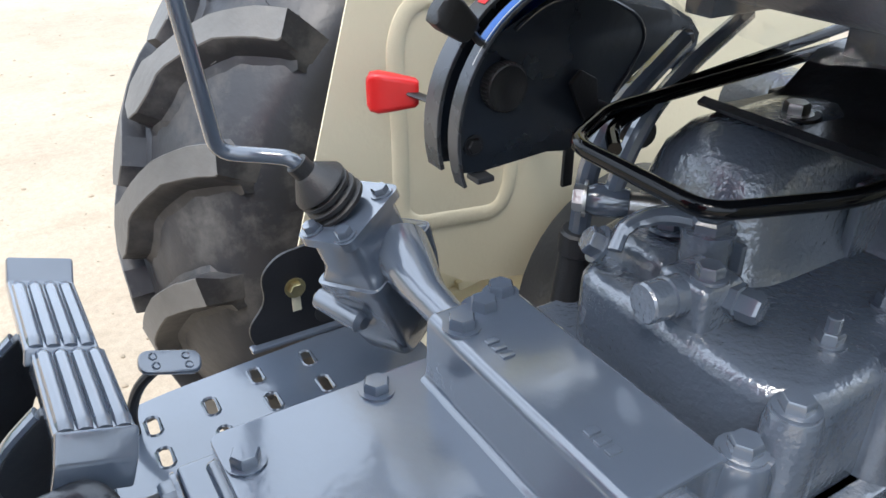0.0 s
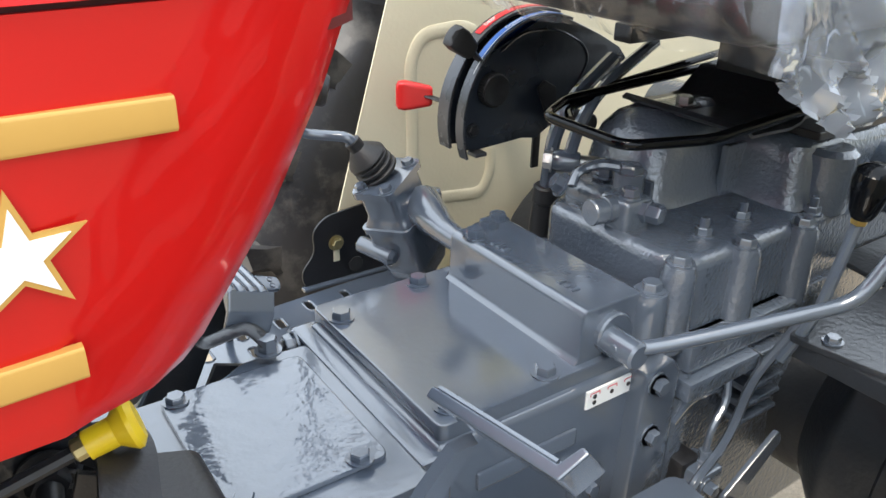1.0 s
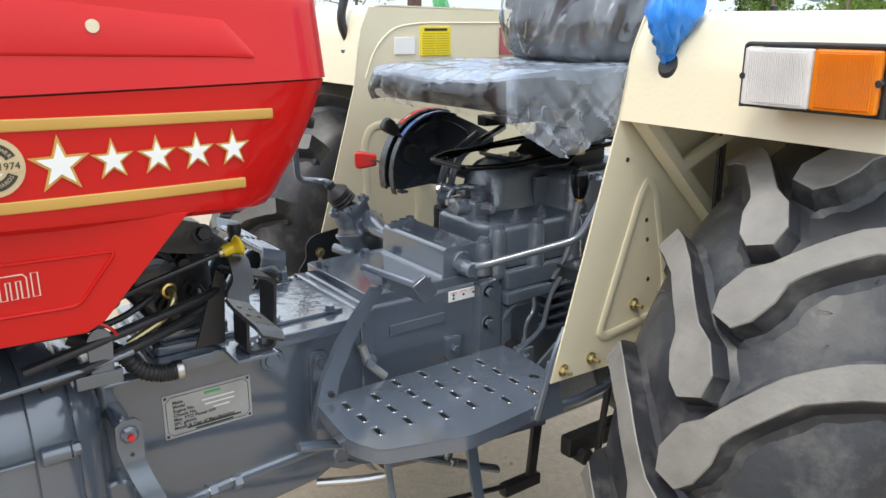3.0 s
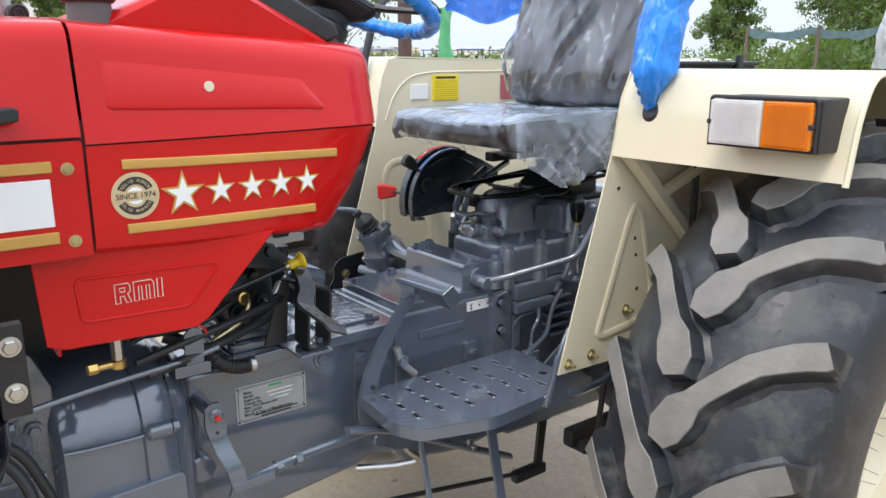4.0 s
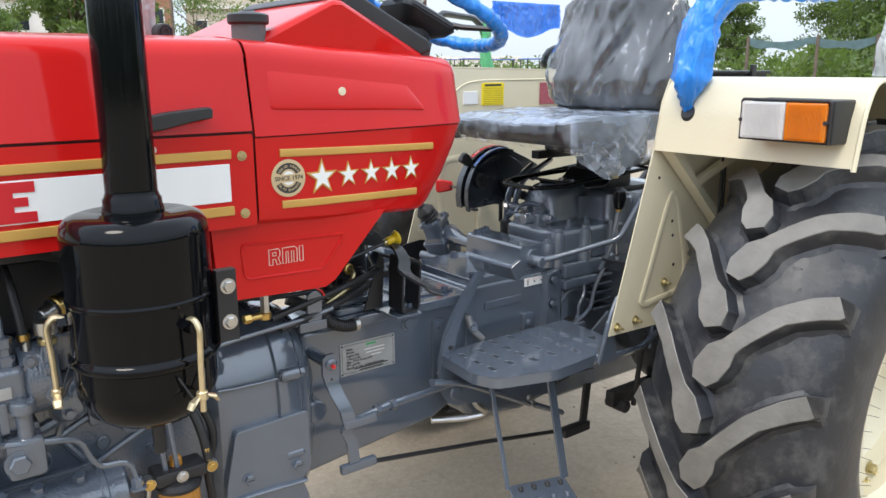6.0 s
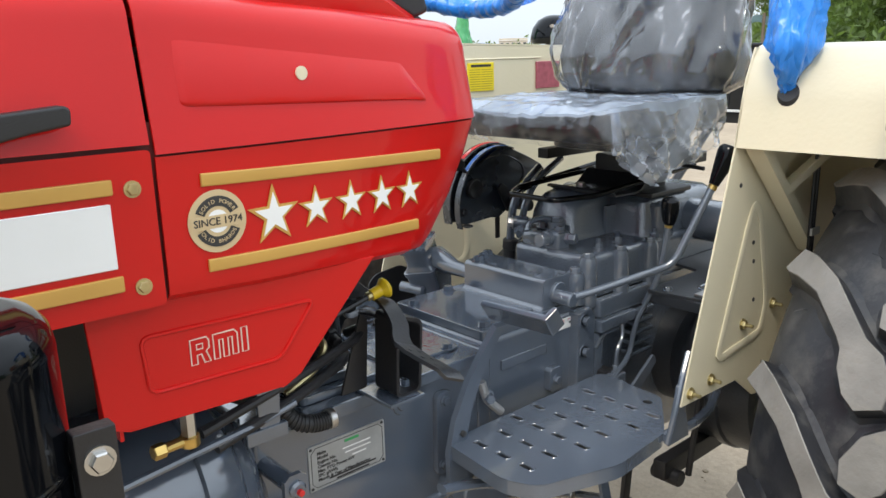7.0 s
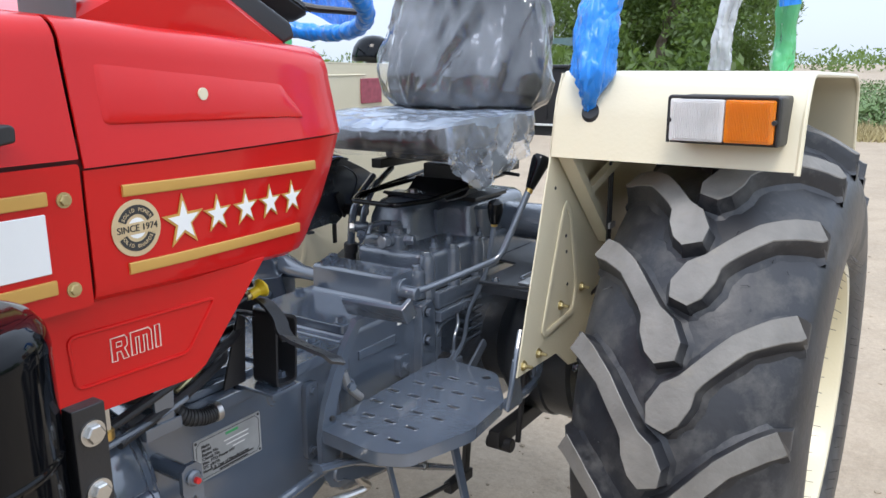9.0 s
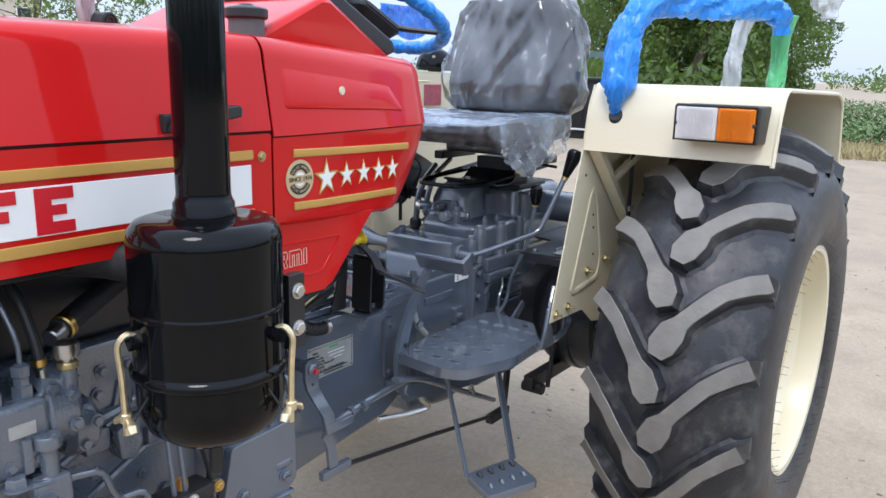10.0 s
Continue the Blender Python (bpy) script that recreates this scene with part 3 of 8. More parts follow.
# lamp on the near fender
lamp = new("side_lamp")
lamp.parent = fen_l
tagged(lamp, "rectangular fender lamp with clear and amber lenses")
part("housing", prism([(-0.415, -0.768), (-0.478, -0.772), (-0.480, -0.957), (-0.410, -0.963), (-0.385, -0.960), (-0.395, -0.768)], "xy", 1.331, 1.423, 0.005), PLASTIC, lamp)
for name, y0, y1, mat in (("clear_lens", -0.758, -0.8605, CLEARLENS), ("amber_lens", -0.861, -0.950, AMBER)):
    part("reflector", box(-0.4835, -0.478, y1 + 0.004, y0 - 0.004, 1.343, 1.411, 0.002, 1), REFLECTOR, lamp, "bright reflector behind the lens")
    mid = (y0 + y1) / 2
    part("bulb", lathe([(0, 0), (0.010, 0), (0.011, 0.004), (0.007, 0.010), (0, 0.012)], axis((-0.484, mid, 1.375), (-1, 0, 0)), 14), SATIN if mat == CLEARLENS else REFLECTOR, lamp)
    lens = box(-0.498, -0.486, y1, y0, 1.337, 1.417, 0.004, 2)
    lens = part(name, lens, mat, lamp)
    part("lens_rim", tube([(-0.487, y0 - 0.001, 1.336), (-0.487, y1 + 0.001, 1.336)], 0.003, 6), PLASTIC, lamp)
    for i in range(26):
        y = y1 + 0.008 + i * (y0 - y1 - 0.018) / 25
        part("lens_flute", box(-0.5002, -0.4975, y, y + 0.0022, 1.342, 1.412, 0.0008, 1), mat, lens)
    for i in range(7):
        z = 1.358 + i * 0.0053
        part("lens_rib", box(-0.4992, -0.4975, mid - 0.02, mid + 0.02, z, z + 0.0012, 0.0004, 1), mat, lens)
for y in (-0.7585, -0.9495):
    part("lens_notch", rod((-0.4992, y, 1.377), (-0.484, y, 1.377), 0.0048, 14), PLASTIC, lamp)
part("bezel", tube([(-0.487, -0.754, 1.333), (-0.487, -0.754, 1.421), (-0.487, -0.954, 1.421), (-0.487, -0.954, 1.333)], 0.0035, 8, 0.006, closed=False), PLASTIC, lamp)

# ---- hood ----
hood = new("hood")
hood.parent = tractor
tagged(hood, "glossy red hood with gold stripes and white stars")


def skin(rows, thick=0.0):
    bm = bmesh.new()
    vs = [[bm.verts.new(p) for p in r] for r in rows]
    for a, b in zip(vs, vs[1:]):
        for j in range(len(a) - 1):
            bm.faces.new((a[j], a[j + 1], b[j + 1], b[j]))
    if thick:
        bmesh.ops.recalc_face_normals(bm, faces=bm.faces)
        bmesh.ops.solidify(bm, geom=bm.faces[:], thickness=thick)
    return bm


def half_section(x, w, z0, z1, r, top, n=6):
    """From the side's lower edge up over the shoulder to the middle and down the other side; w at z0, a little less at z1."""
    pts = [(x, -w, z0), (x, -w + 0.011, (z0 + z1 - r) / 2), (x, -w + 0.022, z1 - r)]
    for i in range(1, n + 1):
        t = math.pi / 2 * i / n
        pts.append((x, -w + 0.022 + r * (1 - math.cos(t)), z1 - r + r * math.sin(t)))
    pts += [(x, -w * 0.55, (z1 + top) / 2 + 0.004), (x, -w * 0.25, top - 0.002), (x, 0, top)]
    return pts + [(a, -b, c) for a, b, c in pts[-2::-1]]


# front hood: upper lid and lower side panel
part("hood_lid", skin([half_section(x, 0.362, 1.376, 1.541, 0.036, 1.552) for x in (-2.75, -2.4, -2.0, -1.6, -1.479)], -0.003), RED, hood)
for s in (-1, 1):
    b = prism(ring_round([(-2.75, 1.196), (-2.75, 1.371), (-1.479, 1.371), (-1.479, 1.196)], 0.006), "xz", s * 0.364, s * 0.361, 0)
    part("side_panel", b, RED, hood)
# rear cowl
COWL = [(-1.474, 0.0), (-1.35, 0.005), (-1.2, 0.020), (-1.08, 0.036), (-0.99, 0.050), (-0.940, 0.064), (-0.919, 0.082), (-0.909, 0.108)]


def cowl_y(x):
    return -0.364 + float(np.interp(x, [c[0] for c in COWL], [c[1] for c in COWL]))


rows = []
for x, inset in COWL:
    k = (x + 1.474) / 0.54
    rows.append(half_section(x + 0.0, 0.364 - inset, 1.3645, 1.541 - 0.030 * k, 0.036 + 0.014 * k, 1.553 - 0.032 * k))
rows.append([(-0.903, y * 0.80, z - 0.004) for x, y, z in rows[-1]])
rows.append([(-0.908, y * 0.45, z - 0.004) for x, y, z in rows[-1]])
part("cowl_upper", skin(rows, -0.003), RED, hood)
rows = []
for x, inset in COWL + [(-0.903, 0.15), (-0.903, 0.25)]:
    k = (x + 1.474) / 0.54
    zb = 1.196 - 0.030 * k
    w = 0.364 - inset
    t = min(1.0, max(0.0, (x + 1.12) / 0.18))
    back = -0.098 * t * t * (3 - 2 * t)
    rows.append([(x, -w, 1.362), (x + 0.22 * back, -w, 1.31), (x + 0.55 * back, -w, 1.25), (x + back, -w, zb + 0.022), (x + 1.12 * back, -w + 0.003, zb + 0.008), (x + 1.35 * back, -w + 0.014, zb), (x + 1.4 * back, -w + 0.06, zb + 0.004)])
for s in (1, -1):
    part("cowl_lower", skin([[(p[0], s * p[1], p[2]) for p in r] for r in rows], 0.003), RED, hood)
    part("cowl_apron", prism([(-1.565, 1.20), (-1.17, 1.19), (-1.30, 1.052), (-1.325, 1.04), (-1.53, 1.046), (-1.556, 1.056)], "xz", s * 0.342, s * 0.337, 0.002), RED, hood)
# raised instrument binnacle with its dark panel
sec = [(-1.45, 1.52), (-1.425, 1.548), (-1.235, 1.632), (-1.212, 1.632), (-0.985, 1.527), (-0.965, 1.49)]
secs = []
for y, g in ((-0.262, 0.012), (-0.256, 0.004), (-0.244, 0.0), (0.244, 0.0), (0.256, 0.004), (0.262, 0.012)):
    secs.append([(x + (g if x < -1.3 else -g * 0.4), y * (0.86 if x > -1.1 else 1.0), z - (g if z > 1.5 else 0)) for x, z in sec])
part("binnacle", bevel(loft(secs), 0.006, 2, 30), RED, hood)
part("instrument_panel", prism([(-1.240, 1.634), (-1.214, 1.650), (-1.175, 1.654), (-1.135, 1.642), (-0.962, 1.556), (-0.952, 1.530), (-0.985, 1.518), (-1.21, 1.622)], "xz", -0.222, 0.222, 0.008, 3), PLASTIC, hood, "black instrument panel")
# dark red strips behind the panel seams, coloured as the shade in the gaps
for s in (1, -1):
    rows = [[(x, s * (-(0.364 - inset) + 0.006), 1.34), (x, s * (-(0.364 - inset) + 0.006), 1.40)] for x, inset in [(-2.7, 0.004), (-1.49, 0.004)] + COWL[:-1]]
    part("seam_shade", skin(rows), SEAM, hood)
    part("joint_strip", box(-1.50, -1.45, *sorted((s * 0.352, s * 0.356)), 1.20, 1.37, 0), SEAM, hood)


# ---- hood details ----
def strip_on_cowl(x0, x1, z0, z1, h, n=12, out=0.004):
    """A raised bar along the cowl's side, tapered to its ends."""
    secs = []
    for i in range(n + 1):
        x = x0 + (x1 - x0) * i / n
        y, z, k = cowl_y(x), z0 + (z1 - z0) * i / n, h / 2
        secs.append([(x, y + 0.002, z - k), (x, y - out * 0.7, z - k), (x, y - out, z - k * 0.75), (x, y - out, z + k * 0.75), (x, y - out * 0.7, z + k), (x, y + 0.002, z + k)])
    return loft(secs)


def side_pose(x, z, out=0.004):
    """A pose on the cowl's near side: x runs rearward, y up, z out of the panel."""
    return upright((x, cowl_y(x) - out, z), (0.05, cowl_y(x + 0.025) - cowl_y(x - 0.025), 0), (0, 0, 1))


def star_bm(r, depth, inner=0.39):
    pts = [((r if i % 2 == 0 else r * inner) * math.sin(math.pi * i / 5), (r if i % 2 == 0 else r * inner) * math.cos(math.pi * i / 5)) for i in range(10)]
    return prism(pts, "xy", 0, depth)


def disc_bm(r, depth, n=32, hole=0.0):
    return lathe([(hole, 0), (r, 0), (r, depth), (hole, depth)], None, n, closed=hole > 0) if hole else lathe([(0, 0), (r, 0), (r, depth), (0, depth)], None, n)


part("gold_stripe", strip_on_cowl(-1.425, -1.027, 1.331, 1.318, 0.015), GOLD, hood)
part("gold_stripe", strip_on_cowl(-1.425, -1.080, 1.230, 1.220, 0.015), GOLD, hood)
for x, z, r in ((-1.333, 1.276, 0.039), (-1.268, 1.2755, 0.029), (-1.209, 1.275, 0.0285), (-1.152, 1.274, 0.0285), (-1.096, 1.273, 0.0285)):
    m = side_pose(x, z, 0.001)
    bm = star_bm(r, 0.0016)
    bmesh.ops.transform(bm, matrix=m, verts=bm.verts)
    star = part("star", bm, GOLD, hood, "white star with a gold border")
    bm = star_bm(r * 0.74, 0.0026)
    bmesh.ops.transform(bm, matrix=m, verts=bm.verts)
    part("star_centre", bm, WHITE, star)
badge = side_pose(-1.409, 1.281, 0.001)
BADGE = material("badge_gold", (0.60, 0.46, 0.27), 0.4, metal=0.2, vary=0.05)
bm = disc_bm(0.037, 0.0016)
bmesh.ops.transform(bm, matrix=badge, verts=bm.verts)
bdg = part("badge", bm, BADGE, hood, "round gold and black badge reading SINCE 1974")
for r0, r1, a0, a1 in ((0.018, 0.030, 25, 155), (0.018, 0.030, 205, 335)):
    pts = [(r1 * math.cos(radians(a)), r1 * math.sin(radians(a))) for a in np.linspace(a0, a1, 16)] + [(r0 * math.cos(radians(a)), r0 * math.sin(radians(a))) for a in np.linspace(a1, a0, 16)]
    bm = prism(pts, "xy", 0.0016, 0.0024)
    bmesh.ops.transform(bm, matrix=badge, verts=bm.verts)
    part("badge_arc", bm, INK, bdg)
bm = disc_bm(0.0135, 0.0022)
bmesh.ops.transform(bm, matrix=badge, verts=bm.verts)
part("badge_centre", bm, WHITE, bdg)
bm = box(-0.034, 0.034, -0.0075, 0.0075, 0.002, 0.0026, 0)
bmesh.ops.transform(bm, matrix=badge, verts=bm.verts)
part("badge_band", bm, BADGE, bdg)
bm = text_mesh("SINCE 1974", 0.0125)
bmesh.ops.transform(bm, matrix=badge @ Matrix.Translation((0, 0, 0.003)), verts=bm.verts)
part("badge_lettering", bm, INK, bdg, smooth=0)
for ang, word in ((90, "SOLID POWER"), (270, "SOLID BHAROSA")):
    bm = bmesh.new()
    k = len(word)
    for i, ch in enumerate(word):
        if ch == " ":
            continue
        off = (i - (k - 1) / 2) * 11.5
        a = radians(90 - off) if ang == 90 else radians(270 + off)
        g = text_mesh(ch, 0.0068, 0.0003)
        add(bm, g, Matrix.Translation((0.0238 * math.cos(a), 0.0238 * math.sin(a), 0.0028)) @ Matrix.Rotation(a - math.pi / 2 if ang == 90 else a + math.pi / 2, 4, "Z"))
    bmesh.ops.transform(bm, matrix=badge, verts=bm.verts)
    part("badge_rim_lettering", bm, BADGE, bdg, smooth=0)
# sealing dot and pressed field in the upper cowl
bm = disc_bm(0.0085, 0.003, 20)
bmesh.ops.transform(bm, matrix=side_pose(-1.272, 1.445, -0.0078), verts=bm.verts)
part("cap_dot", bm, CREAM, hood, "cream plastic plug")
def cowl_side(x, z):
    """The near side of the upper cowl at x and z."""
    k = (x + 1.474) / 0.54
    top = 1.541 - 0.030 * k - 0.036 - 0.014 * k
    return cowl_y(x) + 0.022 * (z - 1.3645) / (top - 1.3645)


rows = []
for i in range(61):
    u = i / 60
    x = -1.441 + 0.397 * u
    lo = 1.411 - 0.013 * u + 0.010 * max(0.0, 1 - u / 0.03) ** 2
    hi = min(1.502 - 0.044 * u, 1.397 + (-1.040 - x) * 1.30)
    lift = 0.0056 * min(1.0, u / 0.02, (1 - u) / 0.02)
    row = []
    for v, share in ((0.0, -0.25), (0.025, 0.35), (0.055, 0.92), (0.08, 1.0), (0.5, 1.0), (0.8, 0.6), (1.0, -0.25)):
        z = lo + max(hi - lo, 0.004) * v
        row.append((x, cowl_side(x, z) - lift * max(share, 0.0) - (0.0006 if share > 0 and lift > 0 else -0.0012), z))
    rows.append(row)
part("pressed_field", skin(rows), RED, hood, smooth=50)
# turned-in front edge of the apron; an added black block darkens the gap behind
part("apron_return", box(-1.541, -1.536, -0.336, -0.262, 1.035, 1.205, 0.001), RED, hood)
part("dark_backing", prism([(-1.60, 0.98), (-1.50, 0.90), (-1.36, 0.90), (-1.36, 1.34), (-1.60, 1.34)], "xz", -0.02, 0.20, 0.01), SATIN, hood, "black block added to darken the space behind the engine")
# outlined letters on the apron
mfield = ring_round([(-1.507, 1.156), (-1.275, 1.150), (-1.33, 1.082), (-1.502, 1.086)], 0.012)
bm = tube([(x, -0.3425, z) for x, z in mfield], 0.0028, 6, closed=True)
part("pressed_field", bm, RED, hood)
GLY = {"R": [[(0, 0), (0, 1), (0.75, 1), (0.85, 0.85), (0.85, 0.55), (0.7, 0.45), (0.88, 0), (0.6, 0), (0.48, 0.36), (0.28, 0.36), (0.28, 0)], [(0.28, 0.58), (0.28, 0.78), (0.56, 0.78), (0.56, 0.58)]],
       "M": [[(1.05, 0), (1.05, 1), (2.05, 1), (2.2, 0.85), (2.2, 0), (1.94, 0), (1.94, 0.74), (1.75, 0.74), (1.75, 0), (1.5, 0), (1.5, 0.74), (1.32, 0.74), (1.32, 0)]],
       "I": [[(2.4, 0), (2.4, 1), (2.68, 1), (2.68, 0)]]}
OUTLINE = material("pale_outline", (0.72, 0.55, 0.45), 0.5, vary=0.05)
for ch, loops in GLY.items():
    bm = bmesh.new()
    for lp in loops:
        add(bm, tube([(-1.450 + 0.0280 * a, -0.3432, 1.106 + 0.032 * b) for a, b in lp], 0.0010, 4, closed=True))
    part("outlined_letter", bm, OUTLINE, hood)
# front side panel: white band, gold bars, red letters, screws
part("white_band", box(-2.7, -1.528, -0.3665, -0.3635, 1.247, 1.318, 0.001, 1), WHITE, hood)
part("gold_bar", box(-2.7, -1.524, -0.369, -0.3635, 1.327, 1.344, 0.002), GOLD, hood)
part("gold_bar", box(-2.7, -1.524, -0.369, -0.3635, 1.221, 1.239, 0.002), GOLD, hood)
LET = {"F": [(0, 0), (0, 1), (1, 1), (1, 0.72), (0.42, 0.72), (0.42, 0.6), (0.8, 0.6), (0.8, 0.36), (0.42, 0.36), (0.42, 0)],
       "E": [(0, 0), (0, 1), (1, 1), (1, 0.74), (0.42, 0.74), (0.42, 0.62), (0.8, 0.62), (0.8, 0.4), (0.42, 0.4), (0.42, 0.26), (1, 0.26), (1, 0)]}
for ch, x in (("F", -1.995), ("E", -1.914)):
    pts = [(x + 0.056 * a, 1.2495 + 0.066 * b) for a, b in LET[ch]]
    part("letter", prism(pts, "xz", -0.368, -0.3662), DECALRED, hood, "bold red letter")
for x, z in ((-1.503, 1.331), (-1.503, 1.222)):
    bm = hexbolt((x, -0.364, z), (0, -1, 0), 0.007, 0.006)
    part("panel_bolt", bm, ZINC, hood, "zinc hexagon bolt")
for x, z in ((-1.665, 1.352), (-1.672, 1.392)):
    part("panel_screw", lathe([(0, 0), (0.007, 0), (0.006, 0.003), (0, 0.004)], axis((x, -0.364, z), (0, -1, 0)), 14), STEEL, hood)
latch = part("hood_latch", prism([(-1.70, 1.384), (-1.69, 1.408), (-1.645, 1.417), (-1.566, 1.424), (-1.560, 1.420), (-1.561, 1.404), (-1.60, 1.398), (-1.655, 1.386)], "xz", -0.388, -0.366, 0.005, 3), PLASTIC, hood, "black moulded hood latch lever")
part("latch_base", box(-1.705, -1.66, -0.372, -0.352, 1.382, 1.412, 0.004), PLASTIC, latch)
# fuel filler
cap = part("fuel_cap", lathe([(0, 0.032), (0.012, 0.032), (0.015, 0.029), (0.026, 0.027), (0.037, 0.025), (0.041, 0.022), (0.041, 0.008), (0.038, 0.004), (0.0, 0.004)], pose(-1.418, -0.235, 1.572), 20), PLASTIC, tractor, "black ribbed fuel cap on a grey neck")
part("filler_neck", lathe([(0, -0.03), (0.034, -0.03), (0.034, 0.006), (0, 0.006)], pose(-1.418, -0.235, 1.572), 20), material("grey_plastic", (0.10, 0.10, 0.10), 0.5), cap)
# front lamp bracket knob peeping over the hood
part("hinge_stop", lathe([(0, 0), (0.019, 0), (0.019, 0.045), (0.015, 0.047), (0.014, 0.044), (0.011, 0.044), (0.010, 0.047), (0.007, 0.047), (0.006, 0.044), (0, 0.044)], axis((-1.452, 0.215, 1.577), (0, -1, 0)), 24), PLASTIC, hood)

# ---- steering ----
wheel_pose = pose(-0.816, -0.03, 1.630) @ Matrix.Rotation(radians(24), 4, "Y")
st = new("steering_wheel")
st.parent = tractor
tagged(st, "black steering wheel, its ring wrapped in blue film")
bm = bmesh.new()
pts = [wheel_pose @ Vector((0.195 * math.cos(a), 0.195 * math.sin(a), 0)) for a in np.linspace(0, 2 * math.pi, 73)[:-1]]
rs = [0.0185 + 0.0022 * math.sin(i * 2.4) + 0.001 * math.sin(i * 5.1) for i in range(72)]
part("ring", tube(pts, rs, 12, closed=True), BLUEFILM, st, "wrinkled blue film round the ring")
for a in (55, 180, 305):
    v = Vector((math.cos(radians(a)), math.sin(radians(a)), 0))
    part("spoke", tube([wheel_pose @ (v * 0.03 + Vector((0, 0, -0.02))), wheel_pose @ (v * 0.10 + Vector((0, 0, -0.015))), wheel_pose @ (v * 0.19)], [0.02, 0.016, 0.013], 10, flat=0.5), PLASTIC, st)
hub = part("hub_pad", rounded_block(-0.095, 0.075, -0.075, 0.075, ((-0.035, 0.035), (-0.022, 0.012), (-0.004, 0.0), (0.012, 0.003), (0.018, 0.012)), 0.03), PLASTIC, st, smooth=40)
hub.matrix_basis = wheel_pose @ pose(-0.025, 0, -0.030)
seam = part("pad_seam", tube([(-0.085, -0.0755, 0.002), (0.07, -0.0755, 0.002)], 0.0016, 6), SATIN, st)
seam.matrix_basis = wheel_pose @ pose(-0.025, 0, -0.030)
bm = lathe([(0, -0.15), (0.048, -0.15), (0.052, -0.09), (0.052, -0.075), (0.046, -0.07), (0.046, -0.04), (0.05, -0.03), (0.05, 0.0), (0, 0.0)], None, 24)
col = part("column", bm, PLASTIC, st)
col.matrix_basis = wheel_pose @ pose(-0.03, 0, -0.012)
part("dash_shroud", prism([(-1.19, 1.632), (-1.16, 1.628), (-0.985, 1.535), (-0.93, 1.53), (-0.90, 1.505), (-0.97, 1.49), (-1.19, 1.60)], "xz", -0.17, 0.17, 0.01), PLASTIC, hood, "black plastic dash shroud")

# ---- drivetrain: clutch housing ----
ch = part("clutch_housing", prism([(-1.29, 0.505), (-1.14, 0.522), (-0.90, 0.545), (-0.82, 0.58), (-0.772, 0.63), (-0.772, 0.875), (-1.29, 0.875)], "xz", -0.147, 0.092, 0.014, 3), GREY, tractor, "smooth grey painted clutch housing")
part("top_rim", prism(ring_round([(-1.205, -0.172), (-0.79, -0.172), (-0.79, 0.108), (-0.872, 0.112), (-0.905, 0.092), (-1.205, 0.092)], 0.012), "xy", 0.868, 0.893, 0.004), GREY, ch)
lid = part("inspection_lid", prism(ring_round([(-0.975, -0.125), (-0.812, -0.125), (-0.812, 0.082), (-0.975, 0.082)], 0.012), "xy", 0.893, 0.900, 0.002), LIDGREY, ch, "flat glossy inspection lid")
for x, y in ((-0.960, 0.068), (-0.840, -0.116), (-0.955, -0.112)):
    part("lid_bolt", hexbolt((x, y, 0.900), (0, 0, 1), 0.0105, 0.009), GREY, ch)
part("cast_boss", lathe([(0, 0.147), (0.024, 0.147), (0.022, 0.150), (0.015, 0.150), (0.013, 0.153), (0, 0.153)], pose(-0.982, 0, 0.838, 90), 24), GREY, ch)
part("side_bracket", prism(ring_round([(-0.912, 0.66), (-0.878, 0.66), (-0.868, 0.835), (-0.908, 0.835)], 0.016), "xz", -0.160, -0.145, 0.004), GREY, ch)
for x, z in ((-0.895, 0.682), (-0.888, 0.815)):
    part("bracket_bolt", hexbolt((x, -0.160, z), (0, -1, 0), 0.009, 0.008), GREY, ch)
# name plate
pl = part("name_plate", prism(ring_round([(-1.189, 0.738), (-1.028, 0.738), (-1.028, 0.822), (-1.189, 0.822)], 0.003), "xz", -0.1495, -0.1465), ALU, ch, "metal type plate with engraved black lines")
frame_pts = [(-1.184, 0.752), (-1.175, 0.743), (-1.042, 0.743), (-1.033, 0.752), (-1.033, 0.808), (-1.042, 0.817), (-1.175, 0.817), (-1.184, 0.808)]
part("plate_border", tube([(x, -0.1498, z) for x, z in frame_pts], 0.0007, 4, closed=True), INK, pl)
for x, z in ((-1.184, 0.817), (-1.033, 0.817), (-1.184, 0.743), (-1.033, 0.743)):
    part("rivet", lathe([(0, 0), (0.003, 0), (0.002, 0.0015), (0, 0.002)], axis((x, -0.1495, z), (0, -1, 0)), 10), INK, pl)
for i, line in enumerate(("Make", "Model", "Engine No.", "Chassis No.", "Max. PTO Power kW", "SFC g/kWh", "Month & Year of Manufacturing")):
    bm = text_mesh(line, 0.0086, 0.0003, 0.00022)
    x0 = min(v.co.x for v in bm.verts)
    bmesh.ops.transform(bm, matrix=upright((-1.172 - x0, -0.1499, 0.8055 - i * 0.0083), (1, 0, 0), (0, 0, 1)), verts=bm.verts)
    part("plate_line", bm, INK, pl, smooth=0)
for i, (x0, x1) in enumerate(((-1.12, -1.06), (-1.115, -1.06), (-1.10, -1.07))):
    part("plate_entry", box(x0, x1, -0.1502, -0.1495, 0.7955 - i * 0.009, 0.7978 - i * 0.009, 0), WHITE, pl)
part("plate_mark", box(-1.115, -1.085, -0.1502, -0.1495, 0.8075, 0.8125, 0), material("green_mark", (0.05, 0.35, 0.12), 0.5), pl)
